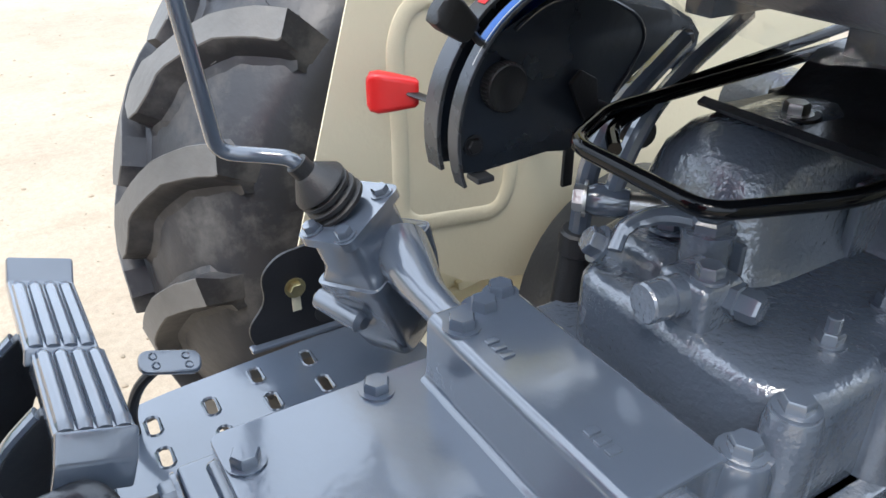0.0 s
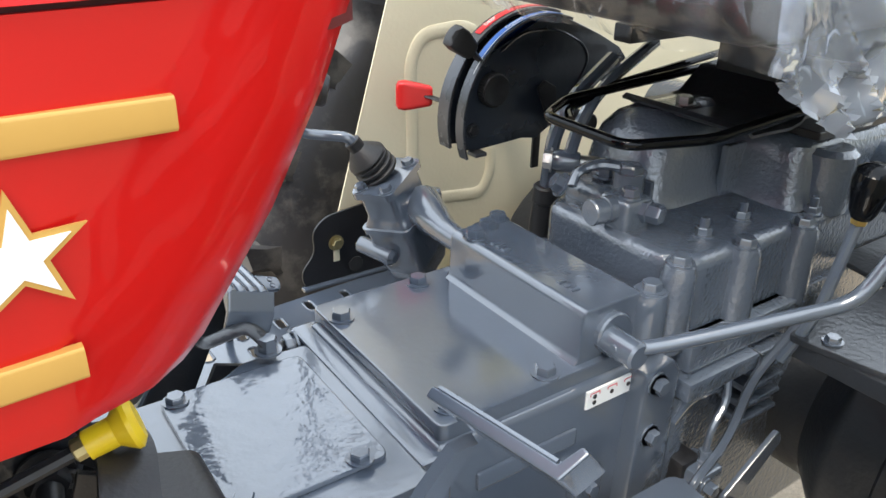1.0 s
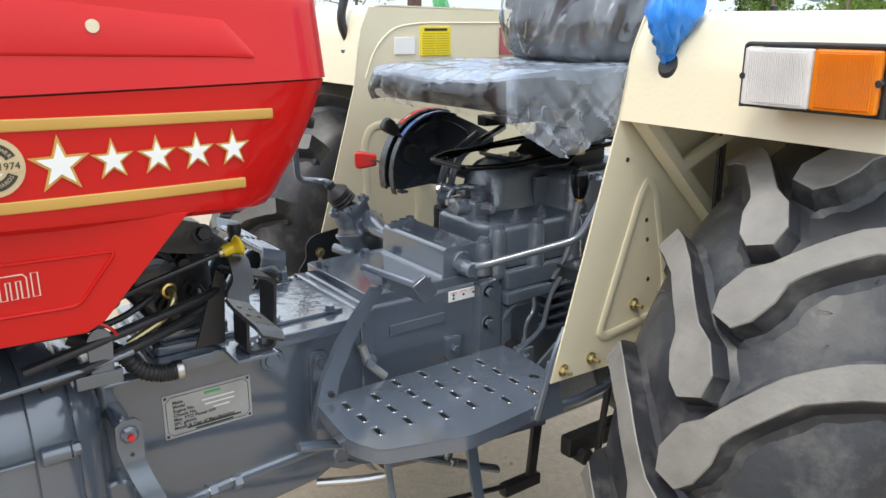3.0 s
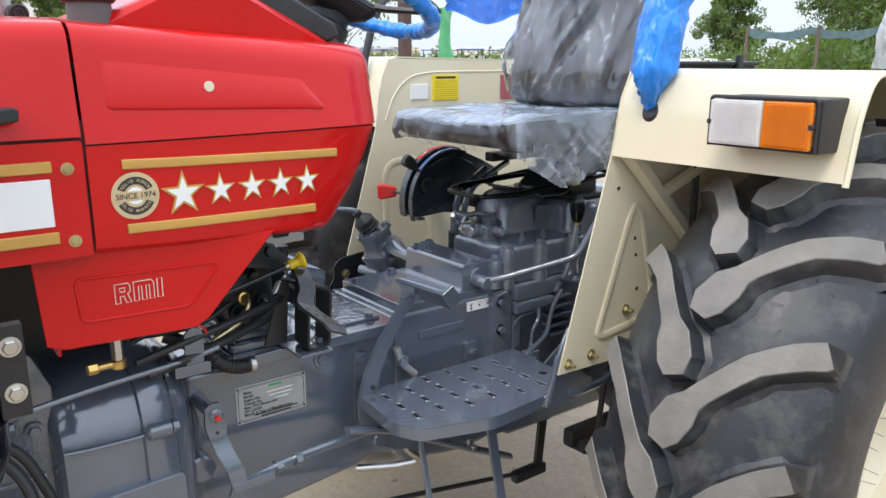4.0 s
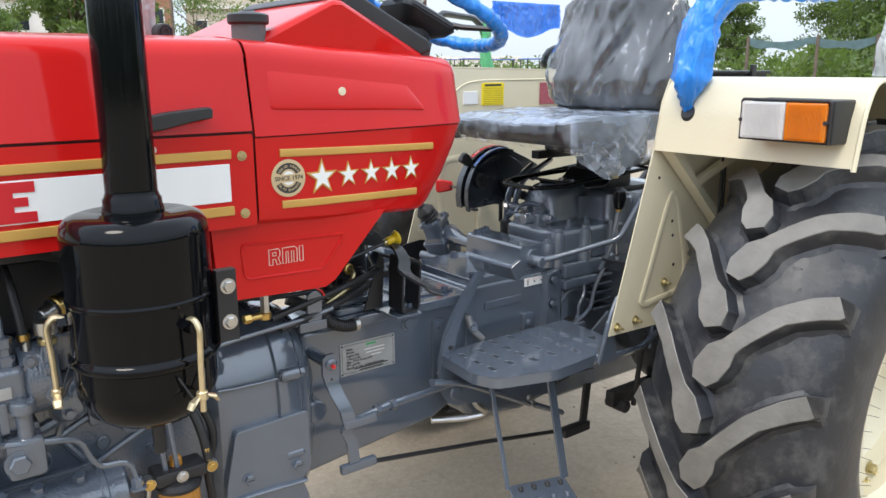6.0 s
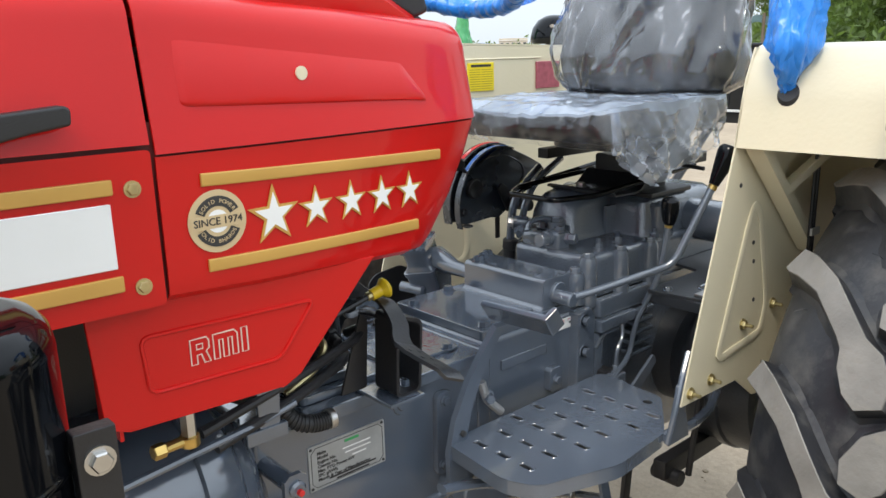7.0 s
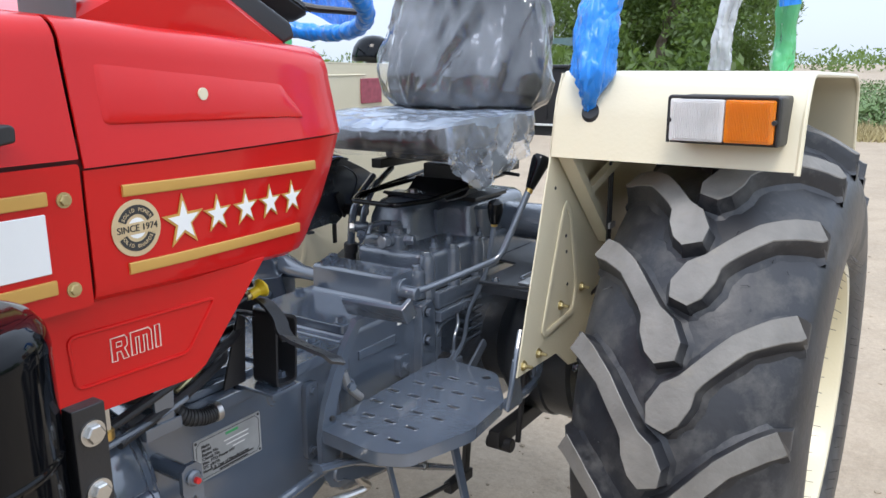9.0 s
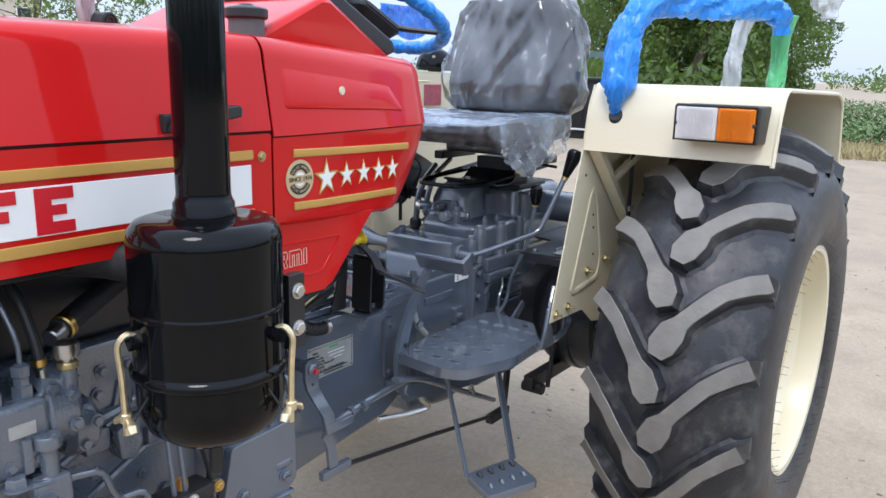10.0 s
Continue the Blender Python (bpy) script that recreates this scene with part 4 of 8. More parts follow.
for x0, x1, z in ((-1.15, -1.05, 0.750), (-1.135, -1.065, 0.7445)):
    part("plate_small_line", box(x0, x1, -0.1502, -0.1495, z, z + 0.003, 0), INK, pl)

# ---- gearbox ----
gb = part("gearbox", prism([(-0.772, 0.55), (-0.42, 0.55), (-0.42, 0.897), (-0.772, 0.897)], "xz", -0.147, 0.147, 0.01, 3), GREY, tractor, "grey painted gearbox casing")
part("front_lip", box(-0.792, -0.755, -0.152, 0.155, 0.60, 0.893, 0.006), GREY, gb)
part("gearbox_lid", prism(ring_round([(-0.762, -0.138), (-0.455, -0.138), (-0.455, 0.150), (-0.762, 0.150)], 0.012), "xy", 0.895, 0.916, 0.003), GREY, gb)
for x, y in ((-0.744, 0.104), (-0.616, 0.130), (-0.612, -0.122), (-0.735, -0.112), (-0.468, 0.13)):
    part("lid_bolt", hexbolt((x, y, 0.916), (0, 0, 1), 0.0125, 0.011), GREY, gb)
stud = part("stud", rod((-0.80, 0.135, 0.880), (-0.835, 0.135, 0.880), 0.007, 10), SATIN, gb)
part("stud_nut", hexbolt((-0.795, 0.135, 0.880), (-1, 0, 0), 0.014, 0.014), GREY, gb)
part("pressed_bar", box(-0.722, -0.582, -0.152, -0.145, 0.824, 0.847, 0.003), GREY, gb)
part("side_ear", prism(ring_round([(-0.585, 0.735), (-0.545, 0.735), (-0.545, 0.79), (-0.585, 0.79)], 0.01), "xz", -0.165, -0.145, 0.003), GREY, gb)
part("ear_bolt", hexbolt((-0.565, -0.165, 0.762), (0, -1, 0), 0.009, 0.008), GREY, gb)
fl = part("rear_flange", prism([(-0.508, 0.55), (-0.438, 0.55), (-0.438, 0.885), (-0.452, 0.905), (-0.50, 0.897)], "xz", -0.172, -0.14, 0.006), GREY, gb)
for x, z in ((-0.480, 0.880), (-0.480, 0.806), (-0.478, 0.70), (-0.478, 0.62)):
    part("flange_bolt", hexbolt((x, -0.172, z), (0, -1, 0), 0.0105, 0.012), GREY, gb)
    part("flange_washer", lathe([(0, 0), (0.016, 0), (0.016, 0.002), (0, 0.002)], axis((x, -0.172, z), (0, -1, 0)), 18), GREY, gb)
lb = part("warning_label", box(-0.570, -0.489, -0.1495, -0.146, 0.865, 0.889, 0.0005, 1), WHITE, gb, "white gear pattern label with black dots")
for x, z in ((-0.558, 0.880), (-0.558, 0.872), (-0.531, 0.877), (-0.504, 0.877)):
    part("label_dot", lathe([(0, 0), (0.003, 0), (0.003, 0.0006), (0, 0.0006)], axis((x, -0.1495, z), (0, -1, 0)), 10), INK, lb)
for x in (-0.558, -0.531, -0.504):
    part("label_line", tube([(x - 0.007, -0.1498, 0.882), (x - 0.007, -0.1498, 0.8855), (x + 0.007, -0.1498, 0.8855), (x + 0.007, -0.1498, 0.882)], 0.0006, 4), DECALRED, lb)

# shift rail cover across the gearbox
sc = part("shift_cover", prism([(-0.588, 0.902), (-0.468, 0.902), (-0.470, 0.910), (-0.480, 0.916), (-0.482, 0.969), (-0.487, 0.976), (-0.571, 0.976), (-0.577, 0.970), (-0.579, 0.914), (-0.586, 0.909)], "xz", -0.126, 0.128, 0.004), GREY, tractor, "long grey cast cover with raised numbers")
for z, y0 in ((0.9765, 0.04), (0.9765, -0.085)):
    for k in range(3):
        part("cast_number", box(-0.556 + 0.0 * k, -0.544, y0 + 0.011 * k, y0 + 0.007 + 0.011 * k, 0.975, 0.9782, 0.001), GREY, sc)
part("boss", lathe([(0, 0), (0.024, 0), (0.023, 0.06), (0.020, 0.072), (0, 0.072)], pose(-0.470, -0.125, 0.90), 22), GREY, sc)
part("boss", lathe([(0, 0), (0.022, 0), (0.021, 0.06), (0.019, 0.068), (0, 0.068)], pose(-0.525, 0.118, 0.905), 22), GREY, sc)
part("end_cap", lathe([(0, 0), (0.026, 0), (0.026, 0.008), (0.024, 0.010), (0, 0.010)], axis((-0.532, -0.124, 0.938), (0, -1, 0)), 24), GREY, sc)
for p in ((-0.470, -0.125, 0.972), (-0.560, 0.096, 0.976), (-0.527, 0.112, 0.974), (-0.50, 0.125, 0.974)):
    part("cover_bolt", hexbolt(p, (0, 0, 1), 0.0125, 0.012), GREY, sc)
sc.location = (0.008, -0.004, 0.007)
# range lever
lv = part("range_lever", tube([(-0.531, -0.168, 0.944), (-0.50, -0.188, 0.949), (-0.335, -0.298, 1.004), (-0.255, -0.335, 1.170)], 0.0088, 12, 0.028), GREY, tractor, "bent grey lever with a black grip")
part("pivot_clamp", rod((-0.532, -0.130, 0.941), (-0.531, -0.182, 0.940), 0.017, 18, 0.003), GREY, lv)
part("clamp_pin", rod((-0.549, -0.158, 0.945), (-0.513, -0.158, 0.940), 0.005, 8), GREY, lv)
d = Vector((0.07, -0.035, 0.165)).normalized()
part("ferrule", rod(Vector((-0.257, -0.334, 1.163)), Vector((-0.257, -0.334, 1.163)) + d * 0.012, 0.010, 12), BRASS, lv)
part("grip", lathe([(0, 0), (0.011, 0), (0.0145, 0.018), (0.021, 0.055), (0.0242, 0.072), (0.0235, 0.082), (0.018, 0.089), (0, 0.091)], axis(Vector((-0.252, -0.336, 1.174)), d), 20), BLACK, lv)
lv = part("draft_lever", tube([(-0.345, -0.235, 0.90), (-0.318, -0.252, 0.96), (-0.306, -0.264, 1.083)], 0.0068, 10, 0.04), GREY, tractor, "short grey rod with a black knob")
part("nut", lathe([(0, 0), (0.009, 0), (0.009, 0.009), (0, 0.009)], axis((-0.306, -0.264, 1.078), (-0.01, -0.01, 0.1)), 6), BRASS, lv)
part("grip", lathe([(0, 0), (0.0115, 0), (0.015, 0.008), (0.0195, 0.030), (0.0205, 0.044), (0.0185, 0.056), (0.011, 0.062), (0, 0.0635)], axis((-0.306, -0.265, 1.086), (-0.03, -0.025, 0.2)), 20), BLACK, lv)

# ---- rear axle and lift housing ----
ax = part("axle_housing", prism([(-0.425, 0.47), (0.25, 0.47), (0.25, 0.90), (-0.425, 0.90)], "xz", -0.145, 0.145, 0.02, 3), CAST, tractor, "rough cast grey rear axle housing")
for k in range(5):
    part("cooling_rib", box(-0.302, -0.222, -0.182, -0.14, 0.745 + k * 0.0262, 0.756 + k * 0.0262, 0.004), CAST, ax)
# the drums' shade is put into this darker casting colour
part("axle_tube", lathe([(0, -0.62), (0.075, -0.62), (0.075, -0.50), (0.085, -0.46), (0.19, -0.45), (0.20, -0.44), (0.20, -0.27), (0.19, -0.25), (0.14, -0.2), (0.14, 0.2), (0.19, 0.25), (0.20, 0.27), (0.20, 0.44), (0.19, 0.45), (0.085, 0.46), (0.075, 0.50), (0.075, 0.62), (0, 0.62)], pose(-0.03, 0, 0.69, 90), 40), DARKCAST, ax)
part("drum_band", lathe([(0.20, 0.33), (0.206, 0.335), (0.206, 0.36), (0.20, 0.365)], pose(-0.03, 0, 0.69, 90), 40), DARKCAST, ax)
part("bracket_plate", prism(ring_round([(-0.345, -0.235), (-0.33, -0.33), (-0.29, -0.47), (0.16, -0.47), (0.16, -0.15), (-0.10, -0.15), (-0.12, -0.235)], 0.015), "xy", 0.928, 0.936, 0.002), DARKCAST, ax)
part("plate_slot_rim", tube([(x, y, 0.9365) for x, y in ring_round([(-0.262, -0.375), (-0.150, -0.375), (-0.150, -0.315), (-0.262, -0.315)], 0.018)], 0.004, 8, closed=True), GREY, ax)
# no opening is cut; a flush dark plate gives the slot its shade
part("slot_shade", prism(ring_round([(-0.260, -0.373), (-0.152, -0.373), (-0.152, -0.317), (-0.260, -0.317)], 0.017), "xy", 0.9355, 0.9368), INK, ax)
part("plate_lip", box(-0.335, -0.285, -0.475, -0.235, 0.905, 0.929, 0.003), DARKCAST, ax)
part("plate_bolt", hexbolt((-0.315, -0.275, 0.936), (0, 0, 1), 0.009, 0.008), GREY, ax)
part("plate_clip", box(-0.315, -0.25, -0.42, -0.34, 0.936, 0.942, 0.002), STEEL, ax, "bright bent clip")
lf = part("lift_cover", prism(ring_round([(-0.432, -0.108), (-0.405, -0.148), (0.22, -0.148), (0.22, 0.155), (-0.31, 0.155), (-0.36, 0.118), (-0.432, 0.086)], 0.02, 4), "xy", 0.89, 1.003, 0.018, 4), CAST, tractor, "glossy grey cast hydraulic lift cover")
part("cover_flange", prism(ring_round([(-0.446, -0.158), (0.24, -0.158), (0.24, 0.17), (-0.446, 0.17)], 0.02), "xy", 0.885, 0.905, 0.004), CAST, lf)


part("lift_dome", rounded_block(-0.338, -0.10, -0.015, 0.135, ((0.98, -0.03), (1.003, -0.012), (1.02, -0.004), (1.06, 0.002), (1.088, 0.010), (1.106, 0.024), (1.115, 0.042), (1.118, 0.06)), 0.055), CAST, lf)
part("lift_body", rounded_block(-0.178, 0.16, -0.122, 0.15, ((0.98, -0.02), (1.003, -0.01), (1.02, -0.003), (1.06, 0.0), (1.085, 0.006), (1.097, 0.018), (1.10, 0.035)), 0.045), CAST, lf)
part("body_cylinder", rod((-0.118, -0.118, 0.99), (-0.118, -0.118, 1.085), 0.036, 24, 0.008), CAST, lf)
part("body_rib", box(-0.215, -0.17, -0.03, -0.018, 1.0, 1.075, 0.004), CAST, lf)
for x, y, z in ((-0.425, -0.138, 0.998), (-0.318, -0.148, 0.998), (-0.20, -0.15, 0.998)):
    part("cover_boss", lathe([(0, 0), (0.023, 0), (0.021, z - 0.905), (0.018, z - 0.893), (0, z - 0.893)], pose(x, y, 0.895), 20), CAST, lf)
    part("cover_bolt", hexbolt((x, y, z + 0.003), (0, 0, 1), 0.0125, 0.011), GREY, lf)
for x, y in ((-0.341, -0.102), (-0.256, -0.095), (-0.253, -0.004), (-0.16, -0.135), (-0.435, 0.135)):
    z = 1.003 if x > -0.42 else 0.905
    part("cover_nut", hexbolt((x, y, z), (0, 0, 1), 0.0105, 0.011), GREY, lf)
    part("cover_stud", rod((x, y, z + 0.006), (x, y, z + 0.023), 0.006, 10), GREY, lf)
part("side_pad", prism([(-0.42, 0.86), (-0.22, 0.86), (-0.20, 0.905), (-0.42, 0.905)], "xz", -0.172, -0.13, 0.008), CAST, lf)
part("rocking_shaft", rod((0.03, -0.40, 1.02), (0.03, 0.30, 1.02), 0.054, 28, 0.004), CAST, lf)
part("lift_arm", prism([(0.0, 0.98), (0.06, 0.98), (0.30, 1.06), (0.30, 1.10), (0.02, 1.065)], "xz", -0.43, -0.40, 0.006), GREY, lf)
lf.location = (-0.004, 0.0, 0.008)
# control valve on the lift cover
vb = part("valve_block", box(-0.425, -0.376, -0.046, 0.006, 1.0, 1.050, 0.009, 3), CAST, tractor, "grey hydraulic valve block with hexagon plugs")
part("valve_plug", lathe([(0, 0), (0.0175, 0), (0.0175, 0.012), (0.0155, 0.013), (0.0155, 0.016), (0.017, 0.017), (0.017, 0.032), (0.0155, 0.034), (0, 0.034)], axis((-0.422, -0.018, 1.033), (-1, 0.12, 0)), 24), CAST, vb)
part("valve_plug", lathe([(0, 0), (0.0155, 0), (0.0155, 0.008), (0.0135, 0.009), (0.0135, 0.022), (0.0115, 0.026), (0, 0.026)], axis((-0.390, -0.042, 1.032), (0.25, -1, 0)), 6), GREY, vb)
part("valve_bolt", hexbolt((-0.404, -0.030, 1.050), (0, 0, 1), 0.0115, 0.011), GREY, vb)
part("valve_neck", rod((-0.362, 0.012, 1.0), (-0.362, 0.012, 1.062), 0.022, 20), CAST, vb)
part("valve_nut", hexbolt((-0.362, 0.012, 1.060), (0, 0, 1), 0.017, 0.012), GREY, vb)
part("valve_lever", tube([(-0.362, 0.022, 1.065), (-0.385, 0.045, 1.068), (-0.415, 0.055, 1.060), (-0.43, 0.048, 1.043)], [0.013, 0.012, 0.010, 0.008], 10, 0.015, flat=0.6), GREY, vb)
part("valve_body", box(-0.40, -0.33, 0.02, 0.10, 0.99, 1.035, 0.015, 3), CAST, vb)
part("valve_fin", box(-0.345, -0.338, -0.012, 0.004, 1.0, 1.05, 0.002), CAST, vb)
part("lock_nut", hexbolt((-0.425, 0.072, 1.036), (-0.6, 0.3, 0.4), 0.013, 0.014), GREY, vb)
part("banjo", lathe([(0, -0.02), (0.013, -0.02), (0.016, -0.01), (0.016, 0.01), (0.013, 0.02), (0, 0.02)], axis((-0.375, 0.120, 1.046), (-0.7, 0.7, 0)), 18), GREY, vb)
part("banjo_sleeve", rod((-0.362, 0.106, 1.046), (-0.34, 0.084, 1.044), 0.011, 16), STEEL, vb)
part("banjo_bolt", hexbolt((-0.389, 0.134, 1.046), (-0.7, 0.7, 0), 0.013, 0.012), STEEL, vb)
part("banjo_nut", hexbolt((-0.355, 0.060, 1.040), (0, 0, 1), 0.014, 0.014), GREY, vb)
part("oil_pipe", tube([(-0.372, 0.118, 1.05), (-0.365, 0.112, 1.095), (-0.34, 0.115, 1.128), (-0.26, 0.15, 1.150), (-0.15, 0.18, 1.18)], 0.0095, 10, 0.04), GREY, tractor, "bent grey oil pipe")
hs = part("oil_hose", tube([(-0.375, 0.180, 0.76), (-0.368, 0.168, 0.93), (-0.366, 0.164, 1.00), (-0.374, 0.150, 1.075), (-0.35, 0.145, 1.125), (-0.24, 0.18, 1.165)], 0.011, 10, 0.05), GREY, tractor, "grey oil hose with a ribbed rubber sleeve")
part("sleeve", tube([(-0.374, 0.178, 0.80), (-0.366, 0.166, 0.98)], 0.017, 12), PLASTIC, hs)
part("sleeve_cuff", rod((-0.366, 0.166, 0.966), (-0.366, 0.164, 0.994), 0.020, 14), PLASTIC, hs)
# brake pipes on the near side
part("brake_pipe", tube([(-0.27, -0.22, 0.935), (-0.286, -0.215, 0.912), (-0.312, -0.19, 0.835), (-0.322, -0.185, 0.765), (-0.362, -0.198, 0.751), (-0.434, -0.21, 0.728), (-0.45, -0.21, 0.66)], 0.0065, 8, 0.03), GREY, tractor, "bent grey brake pipe")
part("brake_pipe", tube([(-0.14, -0.40, 0.91), (-0.20, -0.375, 0.85), (-0.235, -0.36, 0.76), (-0.235, -0.35, 0.66)], 0.0065, 8, 0.03), GREY, tractor, "bent grey brake pipe")
part("cross_pipe", tube([(-0.43, -0.165, 0.80), (-0.41, -0.17, 0.83), (-0.36, -0.175, 0.833)], 0.006, 8, 0.02), GREY, tractor, "short grey pipe")
part("linkage_block", box(-0.425, -0.385, -0.19, -0.15, 0.665, 0.745, 0.01), SATIN, tractor, "dark linkage block on the axle")


# fittings low on the axle, between casing and wheel
ft = part("brake_fitting", box(-0.418, -0.372, -0.214, -0.165, 0.700, 0.738, 0.006), GREY, tractor, "grey brake linkage fitting with pipe unions")
for p, d in (((-0.405, -0.214, 0.720), (0, -1, 0)), ((-0.384, -0.190, 0.738), (0, 0, 1)), ((-0.418, -0.190, 0.712), (-1, 0, 0.2))):
    part("union_nut", hexbolt(p, d, 0.0095, 0.014), GREY, ft)
part("union_pipe", tube([(-0.384, -0.190, 0.745), (-0.384, -0.192, 0.790), (-0.352, -0.186, 0.812), (-0.352, -0.178, 0.862)], 0.0048, 8, 0.025), GREY, ft)
part("union_pipe", tube([(-0.430, -0.190, 0.714), (-0.452, -0.196, 0.700), (-0.462, -0.205, 0.655), (-0.445, -0.205, 0.620)], 0.0048, 8, 0.025), GREY, ft)
part("link_pin", rod((-0.36, -0.225, 0.675), (-0.36, -0.165, 0.675), 0.011, 12), SATIN, ft)
part("link_strap", prism(ring_round([(-0.375, 0.665), (-0.345, 0.665), (-0.262, 0.735), (-0.275, 0.758), (-0.375, 0.688)], 0.01), "xz", -0.222, -0.214, 0.002), GREY, ft)
part("link_strap", prism(ring_round([(-0.46, 0.636), (-0.35, 0.650), (-0.35, 0.676), (-0.46, 0.662)], 0.01), "xz", -0.236, -0.229, 0.002), GREY, ft)
part("cable_clip", rod((-0.405, -0.245, 0.650), (-0.405, -0.225, 0.650), 0.009, 12), STEEL, ft)
for k in range(7):
    a = 0.5 + k * 0.52
    part("drum_bolt", hexbolt((-0.03 + 0.165 * math.cos(a), -0.452, 0.69 + 0.165 * math.sin(a)), (0, -1, 0), 0.010, 0.009), GREY, ax)
part("casing_step", prism([(-0.435, 0.838), (-0.30, 0.842), (-0.285, 0.856), (-0.30, 0.868), (-0.435, 0.868)], "xz", -0.186, -0.14, 0.006), CAST, ax)
part("casing_web", prism([(-0.435, 0.60), (-0.405, 0.60), (-0.40, 0.82), (-0.435, 0.84)], "xz", -0.168, -0.14, 0.006), CAST, ax)


# ---- footplates ----
def slotted_plate(outer, slots, z0, z1, skirt):
    """A sheet with real slots; slots are (x, y, half length along y, half width); skirt hangs along the outer edge."""
    bm = bmesh.new()
    loops = [outer]
    for x, y, a, w in slots:
        pts = [(x + w * math.cos(t), y + (a - w) * (1 if math.sin(t) >= 0 else -1) + w * math.sin(t)) for t in [math.pi * (k + 0.001) / 4 for k in range(8)]]
        loops.append(pts)
    top, edges = [], []
    for lp in loops:
        vs = [bm.verts.new((x, y, z1)) for x, y in lp]
        top.append(vs)
        edges += [bm.edges.new((vs[i], vs[(i + 1) % len(vs)])) for i in range(len(vs))]
    bmesh.ops.triangle_fill(bm, edges=edges, use_beauty=True)
    faces = bm.faces[:]
    low = {}
    for vs in top:
        for v in vs:
            low[v] = bm.verts.new((v.co.x, v.co.y, z0))
    for f in faces:
        bm.faces.new([low[v] for v in reversed(f.verts)])
    for vs in top:
        for i in range(len(vs)):
            a, b = vs[i], vs[(i + 1) % len(vs)]
            bm.faces.new((a, b, low[b], low[a]))
    if skirt:
        n = len(outer)
        c = Vector((sum(p[0] for p in outer) / n, sum(p[1] for p in outer) / n))
        ins = [Vector(p) + (c - Vector(p)).normalized() * 0.004 for p in outer]
        a = [bm.verts.new((p[0], p[1], z1 - 0.001)) for p in outer]
        b = [bm.verts.new((p[0], p[1], z1 - skirt)) for p in outer]
        d = [bm.verts.new((p[0], p[1], z1 - skirt)) for p in ins]
        e = [bm.verts.new((p[0], p[1], z1 - 0.001)) for p in ins]
        for i in range(n):
            j = (i + 1) % n
            bm.faces.new((a[i], a[j], b[j], b[i]))
            bm.faces.new((b[i], b[j], d[j], d[i]))
            bm.faces.new((d[i], d[j], e[j], e[i]))
    return bm


cols = [(-0.883, (-0.253, -0.311, -0.368)), (-0.820, (-0.254, -0.311, -0.366)), (-0.755, (-0.225, -0.280, -0.333, -0.388)), (-0.689, (-0.222, -0.280, -0.332, -0.384)),
        (-0.622, (-0.247, -0.301, -0.354, -0.407)), (-0.557, (-0.247, -0.301, -0.353, -0.406))]
slots = [(x, y, 0.0155, 0.0065) for x, ys in cols for y in ys] + [(-0.509, -0.362, 0.012, 0.010)]
outline = ring_round([(-0.925, -0.20), (-0.942, -0.365), (-0.915, -0.425), (-0.757, -0.475), (-0.60, -0.462), (-0.47, -0.37), (-0.455, -0.20)], 0.02, 4)
fp = part("footplate", slotted_plate(outline, slots, 0.7543, 0.7565, 0.028), GREY, tractor, "grey steel footplate with pressed slots")
for x, y, a, w in slots[:-1]:
    part("slot_lip", tube([(x + w * 1.15 * math.cos(t), y + (a - w) * (1 if math.sin(t) >= 0 else -1) + w * 1.15 * math.sin(t), 0.7567) for t in [math.pi * (k + 0.5) / 5 for k in range(10)]], 0.0016, 4, closed=True), GREY, fp)
part("side_bracket", prism([(-0.60, 0.73), (-0.590, 0.79), (-0.577, 0.845), (-0.56, 0.855), (-0.548, 0.84), (-0.545, 0.79), (-0.53, 0.73)], "xz", -0.4725, -0.466, 0.002), GREY, fp)
part("edge_rod", tube([(-0.60, -0.468, 0.735), (-0.585, -0.474, 0.80), (-0.565, -0.472, 0.86), (-0.53, -0.462, 0.90)], 0.006, 8, 0.03), GREY, fp)
part("support_bar", tube([(-0.60, -0.455, 0.745), (-0.50, -0.46, 0.735), (-0.36, -0.425, 0.718), (-0.25, -0.38, 0.72)], 0.010, 8, 0.04), GREY, fp)
rslots = [(-0.582, 0.409), (-0.650, 0.408), (-0.714, 0.380), (-0.582, 0.351), (-0.648, 0.351), (-0.713, 0.323), (-0.780, 0.323), (-0.777, 0.272), (-0.844, 0.352), (-0.844, 0.295), (-0.78, 0.38), (-0.648, 0.297), (-0.582, 0.295), (-0.714, 0.268), (-0.644, 0.243), (-0.58, 0.24), (-0.844, 0.24)]
routline = ring_round([(-0.925, 0.20), (-0.942, 0.365), (-0.90, 0.405), (-0.757, 0.432), (-0.48, 0.455), (-0.44, 0.455), (-0.44, 0.20)], 0.02, 4)
fpr = part("footplate", slotted_plate(routline, [(x, y, 0.0155, 0.0065) for x, y in rslots], 0.7543, 0.7565, 0.028), GREY, tractor, "grey steel footplate with pressed slots")
for x, y in rslots:
    part("slot_lip", tube([(x + 0.0082 * math.cos(t), y + 0.009 * (1 if math.sin(t) >= 0 else -1) + 0.0082 * math.sin(t), 0.7568) for t in [math.pi * (k + 0.5) / 5 for k in range(10)]], 0.0018, 4, closed=True), GREY, fpr)
part("side_bracket", prism(ring_round([(-0.632, 0.757), (-0.640, 0.79), (-0.612, 0.822), (-0.615, 0.862), (-0.59, 0.885), (-0.50, 0.895), (-0.44, 0.86), (-0.43, 0.757)], 0.015), "xz", 0.458, 0.463, 0.001), SATIN, fpr, "dark bracket with a slotted hole")
